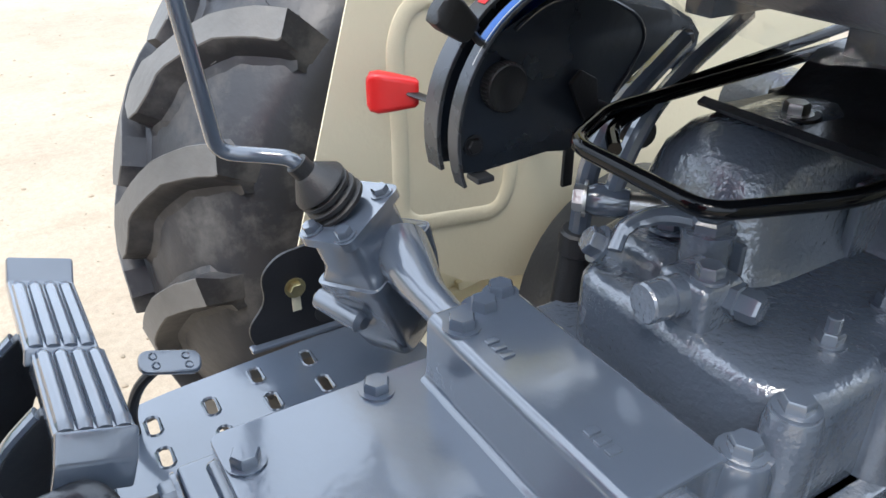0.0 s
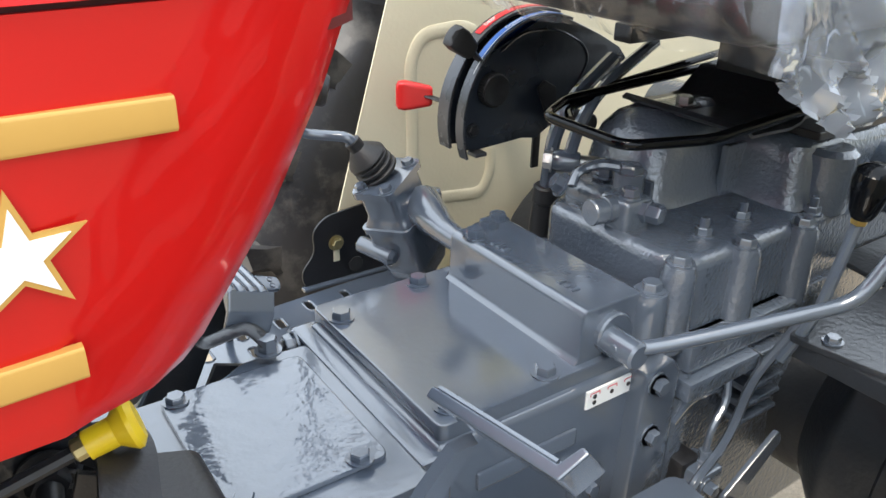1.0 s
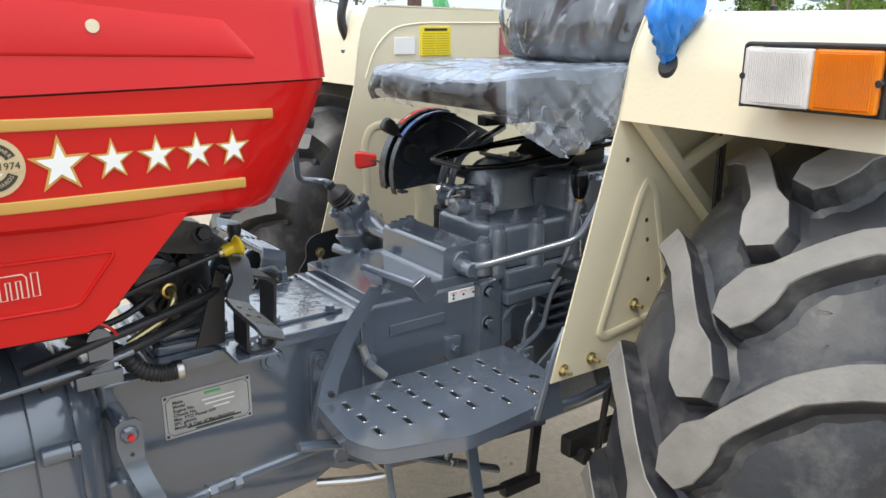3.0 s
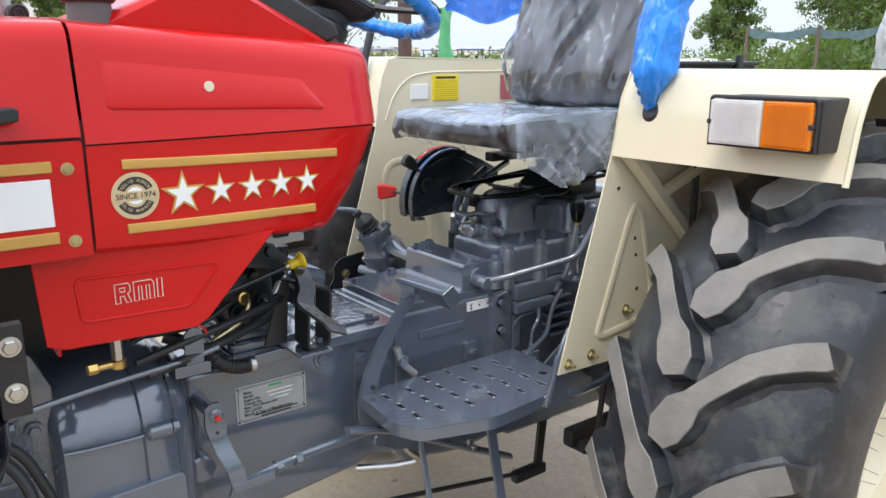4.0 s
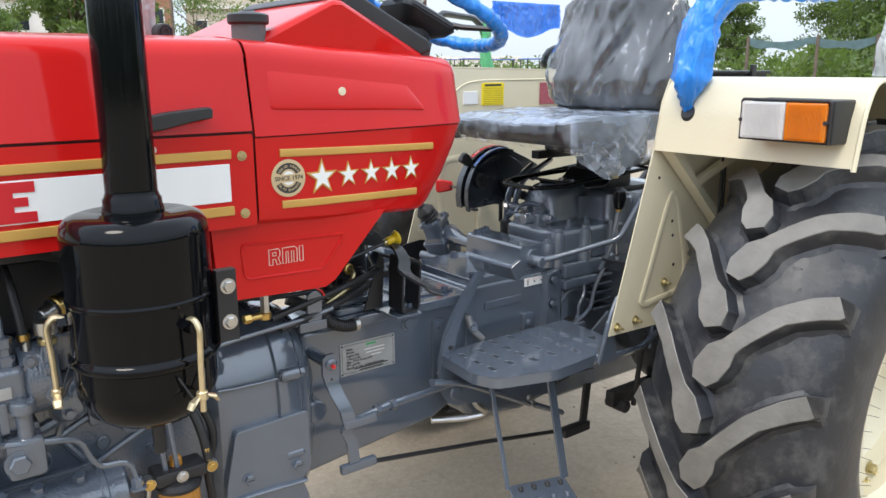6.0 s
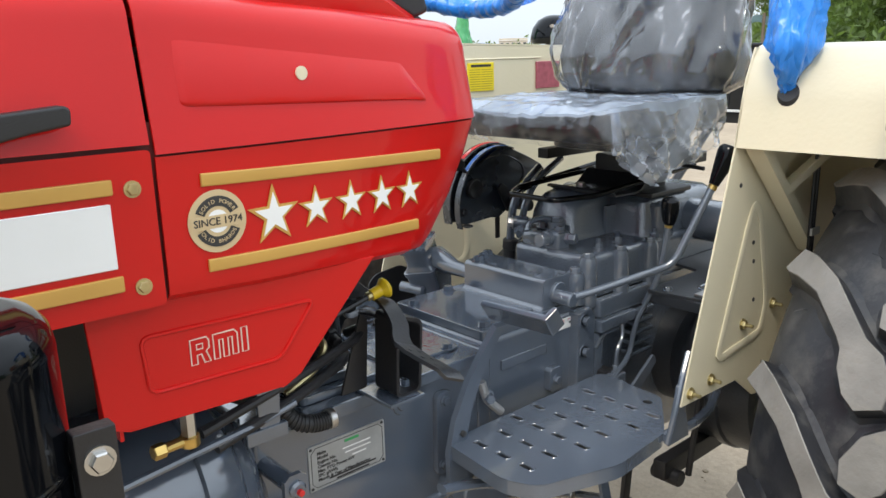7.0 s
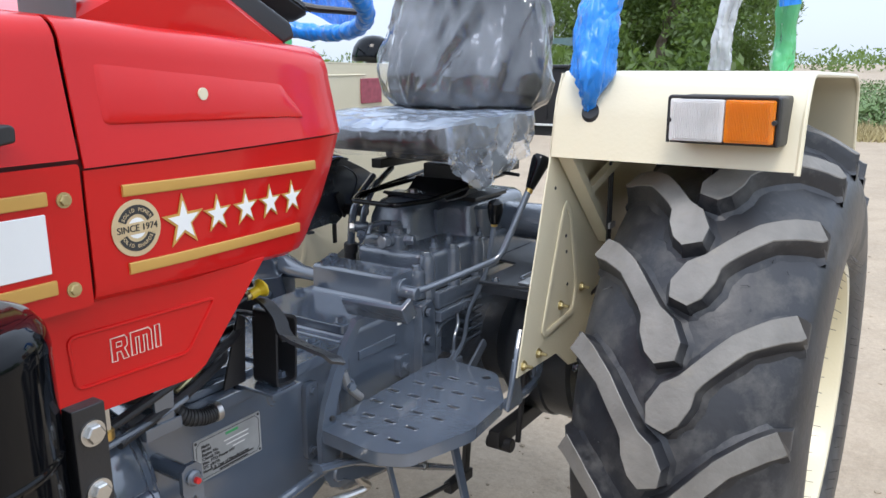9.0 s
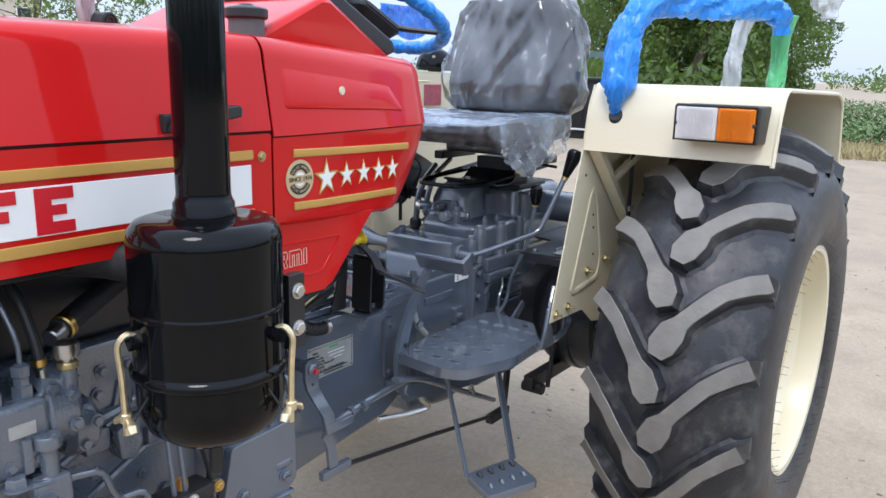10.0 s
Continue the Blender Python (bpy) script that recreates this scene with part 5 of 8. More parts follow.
part("bracket_slot", box(-0.578, -0.566, 0.4568, 0.4585, 0.798, 0.832, 0.001), CREAM, fpr)
part("bracket_bolt", hexbolt((-0.572, 0.458, 0.833), (0, -1, 0), 0.0105, 0.010), ZINC, fpr)
part("bracket_hole", rod((-0.535, 0.4565, 0.783), (-0.535, 0.4585, 0.783), 0.014, 18), INK, fpr)
part("plate_fold", box(-0.64, -0.43, 0.448, 0.463, 0.7568, 0.764, 0.003), GREY, fpr)

# step
sh = ring_round([(-0.905, -0.505), (-0.845, -0.392), (-0.688, -0.440), (-0.752, -0.566)], 0.02, 4)
dx, dy = Vector((0.155, -0.05)).normalized(), Vector((0.06, 0.11)).normalized()
bm = prism(sh, "xy", 0.408, 0.430, 0.004)
stp = part("step", bm, GREY, tractor, "hanging grey steel step with a pressed tread")
for r, off in ((0, -0.028), (1, 0.034)):
    for k in range(4):
        c = Vector((-0.796, -0.478)) + dx * (-0.056 + 0.038 * k) + dy * (off + 0.003)
        a, b = c - dy * 0.011, c + dy * 0.011
        bm = tube([(a.x, a.y, 0.430), (c.x, c.y, 0.434), (b.x, b.y, 0.430)], [0.005, 0.0075, 0.005], 8)
        part("tread_bump", bm, GREY if r == 0 else INK, stp)
for a, b, w in (((-0.838, -0.30, 0.738), (-0.850, -0.400, 0.425), 0.006), ((-0.69, -0.37, 0.738), (-0.690, -0.446, 0.425), 0.012)):
    v = Vector(b) - Vector(a)
    bm = box(-w, w, -0.004, 0.004, 0, v.length, 0.0015)
    bmesh.ops.transform(bm, matrix=axis(a, v), verts=bm.verts)
    part("hanger", bm, GREY, stp)

# bowed arm under the footplate, with its bolts
part("support_arm", tube([(-0.99, -0.262, 0.712), (-0.90, -0.266, 0.690), (-0.80, -0.270, 0.640), (-0.68, -0.272, 0.578), (-0.53, -0.272, 0.505)], 0.0145, 10, 0.08, flat=0.6), GREY, fp, "bowed grey support arm")
for x, z in ((-0.668, 0.590), (-0.655, 0.570)):
    part("arm_bolt", hexbolt((x, -0.282, z), (0, -1, 0), 0.008, 0.007), STEEL, fp, "steel bolt")

# ---- clutch pedal and its arm ----
cp = part("clutch_pedal", loft([[(x - w, y, z), (x - w, y - 0.012, z - 0.004), (x + w, y - 0.012, z - 0.004), (x + w, y, z)] for x, y, z, w in
                                ((-0.785, -0.200, 0.958, 0.013), (-0.815, -0.200, 0.925, 0.0145), (-0.86, -0.203, 0.868, 0.017), (-0.895, -0.206, 0.805, 0.019), (-0.912, -0.208, 0.74, 0.021), (-0.908, -0.208, 0.66, 0.022), (-0.885, -0.205, 0.62, 0.02), (-0.85, -0.20, 0.60, 0.018))]), GREY, tractor, "grey clutch pedal on a curved flat arm")
pad = prism([(-0.076, -0.006), (-0.076, 0.006), (0.06, 0.006), (0.070, 0.028), (0.079, 0.026), (0.068, -0.006)], "xz", -0.028, 0.028, 0.003)
PAD = upright((-0.765, -0.240, 0.972), (0.034, -0.15, -0.008), (0.62, 0, -0.72))
bmesh.ops.transform(pad, matrix=PAD, verts=pad.verts)
pad = part("pad", pad, GREY, cp)
for k in range(4):
    rib = tube([(-0.072, -0.02 + 0.0133 * k, 0.007), (0.057, -0.02 + 0.0133 * k, 0.007)], 0.0035, 6)
    bmesh.ops.transform(rib, matrix=PAD, verts=rib.verts)
    part("pad_rib", rib, GREY, pad)
part("arm_hole", rod((-0.898, -0.2255, 0.772), (-0.898, -0.2185, 0.772), 0.006, 10), INK, cp)
part("pedal_pivot", rod((-0.88, -0.145, 0.64), (-0.88, -0.225, 0.64), 0.02, 16), GREY, cp)
part("flex_tube", tube([(-0.80, -0.17, 0.83), (-0.79, -0.175, 0.79), (-0.755, -0.18, 0.755)], 0.009, 10, 0.03), material("silver_tube", (0.4, 0.4, 0.4), 0.4, metal=0.5, grain=0.002, grain_scale=180), cp)
part("stop_bolt", hexbolt((-0.785, -0.172, 0.795), (-0.4, -1, 0), 0.011, 0.02), GREY, cp)

# ---- brake pedals on the far side ----
for px, py, pz, turn in ((-0.848, 0.335, 0.955, 0), (-0.842, 0.212, 0.951, 0)):
    bp = new("brake_pedal")
    bp.parent = tractor
    tagged(bp, "grey brake pedal with a ribbed pad")
    if py > 0.3:
        side = [(-0.092, 0.016), (-0.086, 0.024), (-0.066, 0.006), (0.068, 0.005), (0.074, -0.010), (0.067, -0.012), (0.06, -0.006), (-0.070, -0.006)]
    else:
        side = [(-0.072, -0.014), (-0.068, 0.005), (0.066, 0.005), (0.072, 0.011), (0.086, -0.012), (0.086, -0.040), (0.080, -0.040), (0.076, -0.016), (0.062, -0.006), (-0.066, -0.014)]
    bm = prism(side, "xz", -0.030, 0.030, 0.003)
    PAD = upright((px, py, pz), (0.02, -1, 0.0), (0.85, 0, -0.28)) @ Matrix.Diagonal((0.95 if py > 0.3 else 0.90, 1, 1, 1))
    bmesh.ops.transform(bm, matrix=PAD, verts=bm.verts)
    pad = part("pad", bm, GREY, bp)
    for k in range(4):
        v = -0.0205 + 0.0137 * k
        rib = tube([(-0.064, v, 0.003), (-0.056, v, 0.0056), (0.0, v, 0.006), (0.054, v, 0.0056), (0.063, v, 0.003)], 0.0066, 10, 0.01, flat=0.75)
        bmesh.ops.transform(rib, matrix=PAD, verts=rib.verts)
        part("pad_rib", rib, GREY, pad)
    y = py - 0.022 if py > 0.3 else py - 0.012
    # arm sides darkened in colour for shade; the grey bar is the lit edge
    arm = part("arm", prism([(px + 0.030, pz - 0.026), (px - 0.030, pz + 0.004), (px - 0.062, pz - 0.022), (-1.035, 0.72), (-1.035, 0.635), (-0.985, 0.655), (px - 0.030, pz - 0.062), (px + 0.012, pz - 0.048)], "xz", y - 0.007, y + 0.007, 0.003), DARKCAST, bp)
    part("lit_arm_edge", tube([(px - 0.034, y, pz + 0.002), (px - 0.064, y, pz - 0.022), (-1.035, y, 0.722)], 0.0085, 8, 0.02, flat=0.5), GREY, arm)
    part("arm_web", prism([(px - 0.045, pz - 0.085), (-1.0, 0.645), (-1.0, 0.615), (px - 0.02, pz - 0.125), (px - 0.005, pz - 0.10)], "xz", y - 0.038, y - 0.030, 0.003), DARKCAST, arm)
tl = part("foot_throttle", tube([(-0.799, 0.380, 0.745), (-0.800, 0.379, 0.785), (-0.786, 0.374, 0.822), (-0.760, 0.364, 0.846)], 0.0062, 10, 0.04), SATIN, tractor, "small foot throttle on a bent rod")
bm = prism(ring_round([(-0.033, -0.014), (0.033, -0.014), (0.033, 0.014), (-0.033, 0.014)], 0.0135, 5), "xy", 0, 0.008, 0.003)
PAD = pose(-0.752, 0.361, 0.846, 28, 16, -6)
bmesh.ops.transform(bm, matrix=PAD, verts=bm.verts)
pad = part("pad", bm, GREY, tl)
for u, v in ((-0.018, 0.005), (-0.015, -0.006), (0.016, 0.006), (0.019, -0.005)):
    part("pad_dimple", lathe([(0, 0), (0.0048, 0), (0.004, 0.0015), (0.0025, 0.0004), (0, 0.0004)], PAD @ Matrix.Translation((u, v, 0.008)), 14), GREY, pad)
hk = part("pedal_latch", tube([(-0.842, 0.10, 0.915), (-0.855, 0.122, 0.932), (-0.885, 0.126, 0.925), (-0.912, 0.128, 0.920), (-0.922, 0.145, 0.96), (-0.925, 0.154, 1.005)], 0.0112, 10, 0.025, flat=0.38), DARKCAST, tractor, "curved dark pedal latch")
part("latch_knob", lathe([(0, -0.018), (0.012, -0.016), (0.016, 0), (0.013, 0.016), (0, 0.019)], pose(-0.925, 0.154, 1.016), 16), PLASTIC, hk)
part("latch_bolt", hexbolt((-0.842, 0.10, 0.905), (0, 0, 1), 0.012, 0.018), GREY, hk)

# ---- gear lever casing on the far side ----
CASING_UP = Vector((-0.34, 0.0, 0.94)).normalized()
CASING_E1 = (Vector((0.902, 0.432, 0)) - CASING_UP * Vector((0.902, 0.432, 0)).dot(CASING_UP)).normalized()
CASING_E2 = CASING_UP.cross(CASING_E1)


def casing(levels, r=0.012):
    """Sections across the leaning axis: (depth below the top, half length, half width, shift along, shift across)."""
    top = Vector((-0.548, 0.326, 0.992))
    secs = []
    for deep, a, b, u, v in levels:
        ring = ring_round([(u - a, v - b), (u + a, v - b), (u + a, v + b), (u - a, v + b)], r, 5)
        secs.append([tuple(top - CASING_UP * deep + CASING_E1 * p + CASING_E2 * q) for p, q in ring])
    return loft(secs)


gc = part("gear_casing", casing(((0.008, 0.041, 0.033, 0, 0), (0.050, 0.041, 0.033, 0.001, 0), (0.060, 0.048, 0.037, 0.006, 0), (0.068, 0.057, 0.041, 0.011, 0), (0.080, 0.058, 0.041, 0.012, 0), (0.11, 0.056, 0.040, 0.011, 0), (0.15, 0.050, 0.037, 0.007, 0), (0.182, 0.040, 0.032, 0.002, 0), (0.198, 0.024, 0.022, 0.0, 0)), 0.010), GREY, tractor, "grey cast gear lever casing with a rubber boot", smooth=40)
part("casing_top", bevel(casing(((0.0, 0.050, 0.037, 0, 0), (0.011, 0.050, 0.037, 0, 0))), 0.003, 2, 40), GREY, gc)
part("casing_rim", bevel(casing(((0.068, 0.060, 0.044, 0.009, 0), (0.078, 0.060, 0.044, 0.009, 0))), 0.004, 3, 40), GREY, gc)
part("casing_foot", rod((-0.574, 0.372, 0.868), (-0.548, 0.300, 0.862), 0.014, 14, 0.006), GREY, gc)
part("casing_arm", tube([(-0.498, 0.305, 0.942), (-0.506, 0.270, 0.939), (-0.511, 0.240, 0.937), (-0.515, 0.210, 0.935), (-0.516, 0.170, 0.934), (-0.512, 0.12, 0.934)], [0.033, 0.030, 0.0245, 0.0195, 0.018, 0.019], 24), GREY, gc, smooth=60)
for u, v in ((-0.036, -0.022), (0.034, -0.022), (0.034, 0.024), (-0.036, 0.024)):
    part("casing_bolt", hexbolt(Vector((-0.548, 0.326, 0.992)) + CASING_E1 * u + CASING_E2 * v, CASING_UP, 0.0095, 0.009), GREY, gc)
for k in range(6):
    c = Vector((-0.548, 0.326, 0.992)) - CASING_UP * (0.085 + 0.009 * k) + CASING_E1 * (-0.012 + 0.006 * (k % 2)) - CASING_E2 * 0.038
    part("cast_number", rod(c, c - CASING_E2 * 0.0016, 0.0026, 6, 0.0003), GREY, gc)
bd = Vector((-0.42, 0.08, 0.55)).normalized()
prof = [(0, 0)]
for k in range(3):
    r = 0.0335 - 0.001 * k
    prof += [(r - 0.004, 0.001 + k * 0.0105), (r, 0.003 + k * 0.0105), (r, 0.007 + k * 0.0105), (r - 0.005, 0.0105 + k * 0.0105)]
prof += [(0.032, 0.033), (0.0315, 0.036), (0.016, 0.054), (0.0125, 0.056), (0.0125, 0.070), (0, 0.070)]
part("boot", lathe(prof, axis((-0.550, 0.341, 0.993), bd), 32), PLASTIC, gc, "black ribbed rubber boot")
top = Vector((-0.550, 0.341, 0.993)) + bd * 0.058
gl = part("gear_lever", tube([top, top + bd * 0.02, (-0.625, 0.372, 1.056), (-0.662, 0.384, 1.062), (-0.688, 0.345, 1.225), (-0.712, 0.315, 1.42)], 0.0085, 12, 0.028), GREY, tractor, "long bent grey gear lever")
part("knob", lathe([(0, 0), (0.010, 0), (0.016, 0.015), (0.02, 0.035), (0.016, 0.05), (0, 0.055)], axis((-0.712, 0.315, 1.418), (-0.01, -0.015, 0.08)), 16), PLASTIC, gl)

# ---- hydraulic quadrant ----
qd = new("lift_quadrant")
qd.parent = tractor
tagged(qd, "black hydraulic lever quadrant with coloured scales")
QC, QR = Vector((-0.290, 1.065)), 0.154
arc = [(QC.x + QR * math.cos(radians(a)), QC.y + QR * math.sin(radians(a))) for a in range(195, 70, -5)]
body = arc + [(-0.164, 1.177), (-0.115, 1.152), (-0.097, 1.133), (-0.099, 1.106), (-0.130, 1.092), (-0.155, 1.100), (-0.178, 1.108), (-0.198, 1.096), (-0.206, 1.078), (-0.228, 1.055), (-0.288, 1.021), (-0.318, 1.026), (-0.405, 1.021)]
for y0, y1 in ((0.284, 0.289), (0.322, 0.327)):
    part("quadrant_plate", prism(body, "xz", y0, y1, 0.0008, 1), QUADRANT, qd)
part("plate_bead", tube([(x, 0.2835, z) for x, z in ((-0.37, 1.17), (-0.33, 1.195), (-0.26, 1.195), (-0.20, 1.165), (-0.185, 1.14), (-0.20, 1.11), (-0.225, 1.08))], 0.0022, 6, 0.03), QUADRANT, qd)


def band(a0, a1, r0, r1, y0, y1, n=24):
    pts = [(QC.x + r1 * math.cos(radians(a)), QC.y + r1 * math.sin(radians(a))) for a in np.linspace(a0, a1, n)]
    pts += [(QC.x + r0 * math.cos(radians(a)), QC.y + r0 * math.sin(radians(a))) for a in np.linspace(a1, a0, n)]
    return prism(pts, "xz", y0, y1, 0.0006, 1)


DARKSTEEL = material("worn_steel", (0.075, 0.08, 0.088), 0.26, metal=0.4, vary=0.2, scale=20)
part("rim_band", band(200, 70, QR - 0.003, QR + 0.001, 0.272, 0.292), DARKSTEEL, qd)
part("rim_band", band(195, 70, QR + 0.002, QR + 0.007, 0.304, 0.332), DARKSTEEL, qd)
part("blue_scale", band(140, 78, QR + 0.001, QR + 0.0022, 0.275, 0.289), BLUEINK, qd)
part("red_scale", band(128, 78, QR + 0.007, QR + 0.0082, 0.311, 0.325), DECALRED, qd)
for a, y, word in ((112, 0.282, "DOWN"), (118, 0.318, "DEEP")):
    bm = text_mesh(word, 0.010, 0.0003)
    t = radians(a)
    r = QR + (0.0025 if y < 0.30 else 0.0085)
    p = (QC.x + r * math.cos(t), y, QC.y + r * math.sin(t))
    tang = (math.sin(t), 0, -math.cos(t))
    nrm = Vector((math.cos(t), 0, math.sin(t)))
    bmesh.ops.transform(bm, matrix=upright(p, tang, nrm.cross(Vector(tang))), verts=bm.verts)
    part("scale_lettering", bm, WHITE, qd, smooth=0)
for y, r in ((0.2615, QR + 0.0025),):
    part("scale_line", band(150, 90, r, r + 0.0006, 0.2755, 0.277), WHITE, qd)
kn = bmesh.new()
add(kn, lathe([(0, 0), (0.0245, 0), (0.0255, 0.002), (0.0255, 0.014), (0.0235, 0.017), (0.019, 0.0165), (0.012, 0.013), (0, 0.013)], axis((-0.386, 0.285, 1.115), (0, -1, 0)), 40))
part("stop_dial", kn, PLASTIC, qd, "black knurled dial")
for k in range(36):
    a = 2 * math.pi * k / 36
    p = Vector((-0.386 + 0.0255 * math.cos(a), 0.281, 1.115 + 0.0255 * math.sin(a)))
    part("dial_rib", rod(p, p + Vector((0, -0.011, 0)), 0.0014, 4, 0.0003), PLASTIC, qd)
for x, z in ((-0.418, 1.054), (-0.118, 1.128)):
    part("quadrant_bolt", hexbolt((x, 0.284, z), (0, -1, 0), 0.009, 0.006), SATIN, qd)
part("centre_arm", prism([(-0.30, 1.105), (-0.285, 1.118), (-0.262, 1.105), (-0.252, 1.045), (-0.262, 1.035), (-0.285, 1.075)], "xz", 0.272, 0.279, 0.002), SATIN, qd)
part("rim_tip", box(-0.420, -0.398, 0.270, 0.294, 1.013, 1.020, 0.002), DARKSTEEL, qd)
part("mount_strap", box(-0.253, -0.237, 0.328, 0.334, 0.948, 1.04, 0.002), SATIN, qd)
part("mount_tube", rod((-0.25, 0.20, 1.060), (-0.25, 0.475, 1.060), 0.016, 14), SATIN, qd)
part("red_lever", tube([(-0.415, 0.325, 1.085), (-0.432, 0.345, 1.088), (-0.445, 0.372, 1.092)], 0.008, 8, 0.01, flat=0.35), SATIN, qd)
kd = Vector((-0.857, 0.515, 0.02)).normalized()
kp = Vector((-0.435, 0.370, 1.091))
part("red_knob", loft([[tuple(kp + kd * s + Vector((0.515, 0.857, 0)) * a + Vector((0, 0, 1)) * b) for a, b in ring_round([(-w, -h), (w, -h), (w, h), (-w, h)], 0.007, 3)] for s, w, h in ((0.0, 0.006, 0.013), (0.004, 0.008, 0.0165), (0.03, 0.011, 0.021), (0.045, 0.011, 0.0235), (0.054, 0.009, 0.022), (0.058, 0.006, 0.016))]), REDKNOB, qd, "red moulded plastic knob")
part("black_lever", tube([(-0.412, 0.283, 1.162), (-0.425, 0.283, 1.176)], 0.009, 8, flat=0.4), SATIN, qd)
kd = Vector((-0.75, 0.12, 0.62)).normalized()
kp = Vector((-0.424, 0.283, 1.174))
sd = kd.cross(Vector((0, 1, 0))).normalized()
part("black_knob", loft([[tuple(kp + kd * s + sd * a + Vector((0, 1, 0)) * b) for a, b in ring_round([(-w, -h), (w, -h), (w, h), (-w, h)], 0.006, 3)] for s, w, h in ((0.0, 0.010, 0.007), (0.005, 0.014, 0.010), (0.03, 0.018, 0.013), (0.042, 0.017, 0.012), (0.047, 0.010, 0.008))]), PLASTIC, qd)

# ---- seat, its frame and film ----
se = new("seat")
se.parent = tractor
tagged(se, "dark vinyl seat cushion and backrest on a black frame")


def cushion(x0, x1, y0, y1, z0, z1, r, bulge=0.012):
    bm = box(x0, x1, y0, y1, z0, z1, r, 5)
    bmesh.ops.subdivide_edges(bm, edges=[e for e in bm.edges if e.calc_length() > 0.1], cuts=5, use_grid_fill=True)
    cx, cy = (x0 + x1) / 2, (y0 + y1) / 2
    for v in bm.verts:
        if v.co.z > (z0 + z1) / 2:
            u, w = (v.co.x - cx) / (x1 - x0) * 2, (v.co.y - cy) / (y1 - y0) * 2
            v.co.z += bulge * (abs(w) ** 3) - 0.010 * max(0, -u) ** 2
    return bm


part("cushion", cushion(-0.505, -0.045, -0.235, 0.245, 1.270, 1.345, 0.034), SEAT, se)
part("seat_pan", prism(ring_round([(-0.20, -0.17), (-0.05, -0.17), (-0.05, 0.18), (-0.20, 0.18)], 0.04), "xy", 1.215, 1.272, 0.008), SATIN, se)
lean = pose(-0.055, 0.0, 1.362, 0, 9, 0)


def backrest(grow=0.0, jitter=0.0, seed=0):
    secs = []
    for z, hw, d0, d1 in ((-0.012, 0.195, -0.02, 0.035), (0.0, 0.215, -0.04, 0.05), (0.03, 0.238, -0.055, 0.06), (0.08, 0.25, -0.06, 0.062), (0.14, 0.25, -0.052, 0.06), (0.20, 0.243, -0.042, 0.055), (0.27, 0.228, -0.036, 0.05), (0.33, 0.21, -0.036, 0.045), (0.37, 0.18, -0.03, 0.04), (0.39, 0.13, -0.015, 0.03)):
        ring = ring_round([(d0 - grow, -hw - grow), (d1 + grow, -hw - grow), (d1 + grow, hw + grow), (d0 - grow, hw + grow)], 0.05, 6)
        ring = [Vector(p) for p in ring]
        fine = []
        for i, p in enumerate(ring):
            q = ring[(i + 1) % len(ring)]
            k = max(1, int((q - p).length / 0.03))
            fine += [p.lerp(q, j / k) for j in range(k)]
        secs.append([tuple(p) + (z,) for p in fine])
    n = min(len(s) for s in secs)
    secs = [[s[int(i * len(s) / n)] for i in range(n)] for s in secs]
    bm = loft(secs)
    if jitter:
        bmesh.ops.subdivide_edges(bm, edges=bm.edges[:], cuts=5, use_grid_fill=True)
        for v in bm.verts:
            c = v.co.copy()
            out = Vector((c.x * 3, c.y, 0)).normalized()
            fold = abs(noise.noise((c.y * 13 + c.z * 5, c.x * 13, c.z * 4 + seed))) * 1.2
            fold += (1 - abs(noise.noise((c.y * 15 + c.z * 4, c.x * 15, c.z * 2.5 + seed)))) ** 9 * 0.55
            fold += (1 - abs(noise.noise((c.y * 22 - c.z * 9, c.x * 22, c.z * 5 - seed)))) ** 9 * 0.3
            v.co += out * jitter * fold
    return bm


bk = part("backrest", backrest(), SEAT, se, smooth=50)
bk.matrix_basis = lean
part("back_bracket", prism([(-0.14, 1.235), (0.04, 1.235), (0.05, 1.50), (0.02, 1.50), (0.0, 1.28), (-0.14, 1.262)], "xz", -0.05, 0.06, 0.004), SATIN, se)
for y in (-0.165, 0.175):
    part("slide_rail", box(-0.23, -0.02, y - 0.018, y + 0.018, 1.188, 1.215, 0.003), SATIN, se)
part("rail_pin", rod((-0.12, -0.16, 1.19), (-0.12, -0.235, 1.185), 0.005, 8), SATIN, se)
fr = [(0.02, 0.128, 1.15), (-0.392, 0.114, 1.138), (-0.462, 0.075, 1.136), (-0.466, -0.066, 1.136), (-0.366, -0.106, 1.138), (-0.12, -0.122, 1.16), (0.02, -0.125, 1.17)]
part("wire_frame", tube(fr, 0.0068, 12, 0.02), BLACK, se, "bent black wire guard")
part("wire_frame", tube([(0.0, 0.150, 1.16), (-0.30, 0.128, 1.140), (-0.40, 0.100, 1.128), (-0.425, 0.066, 1.126)], 0.006, 10, 0.025), BLACK, se)
part("spring_plate", slab([(-0.292, 1.132), (-0.284, 1.136), (-0.27, 1.124), (-0.19, 1.122), (-0.17, 1.126), (-0.13, 1.158), (-0.09, 1.162), (0.02, 1.162)], "x", -0.095, 0.105, 0.004), DARKCAST, se)
part("plate_nut", hexbolt((-0.224, 0.050, 1.124), (0, 0, 1), 0.012, 0.012), STEEL, se)
part("plate_washer", lathe([(0, 0), (0.024, 0), (0.022, 0.003), (0, 0.003)], pose(-0.224, 0.050, 1.1225), 20), SATIN, se)
part("seat_post", box(-0.13, -0.02, -0.07, 0.08, 1.11, 1.20, 0.006), SATIN, se)
part("frame_base", box(-0.16, 0.02, -0.12, 0.13, 1.104, 1.116, 0.003), SATIN, se)
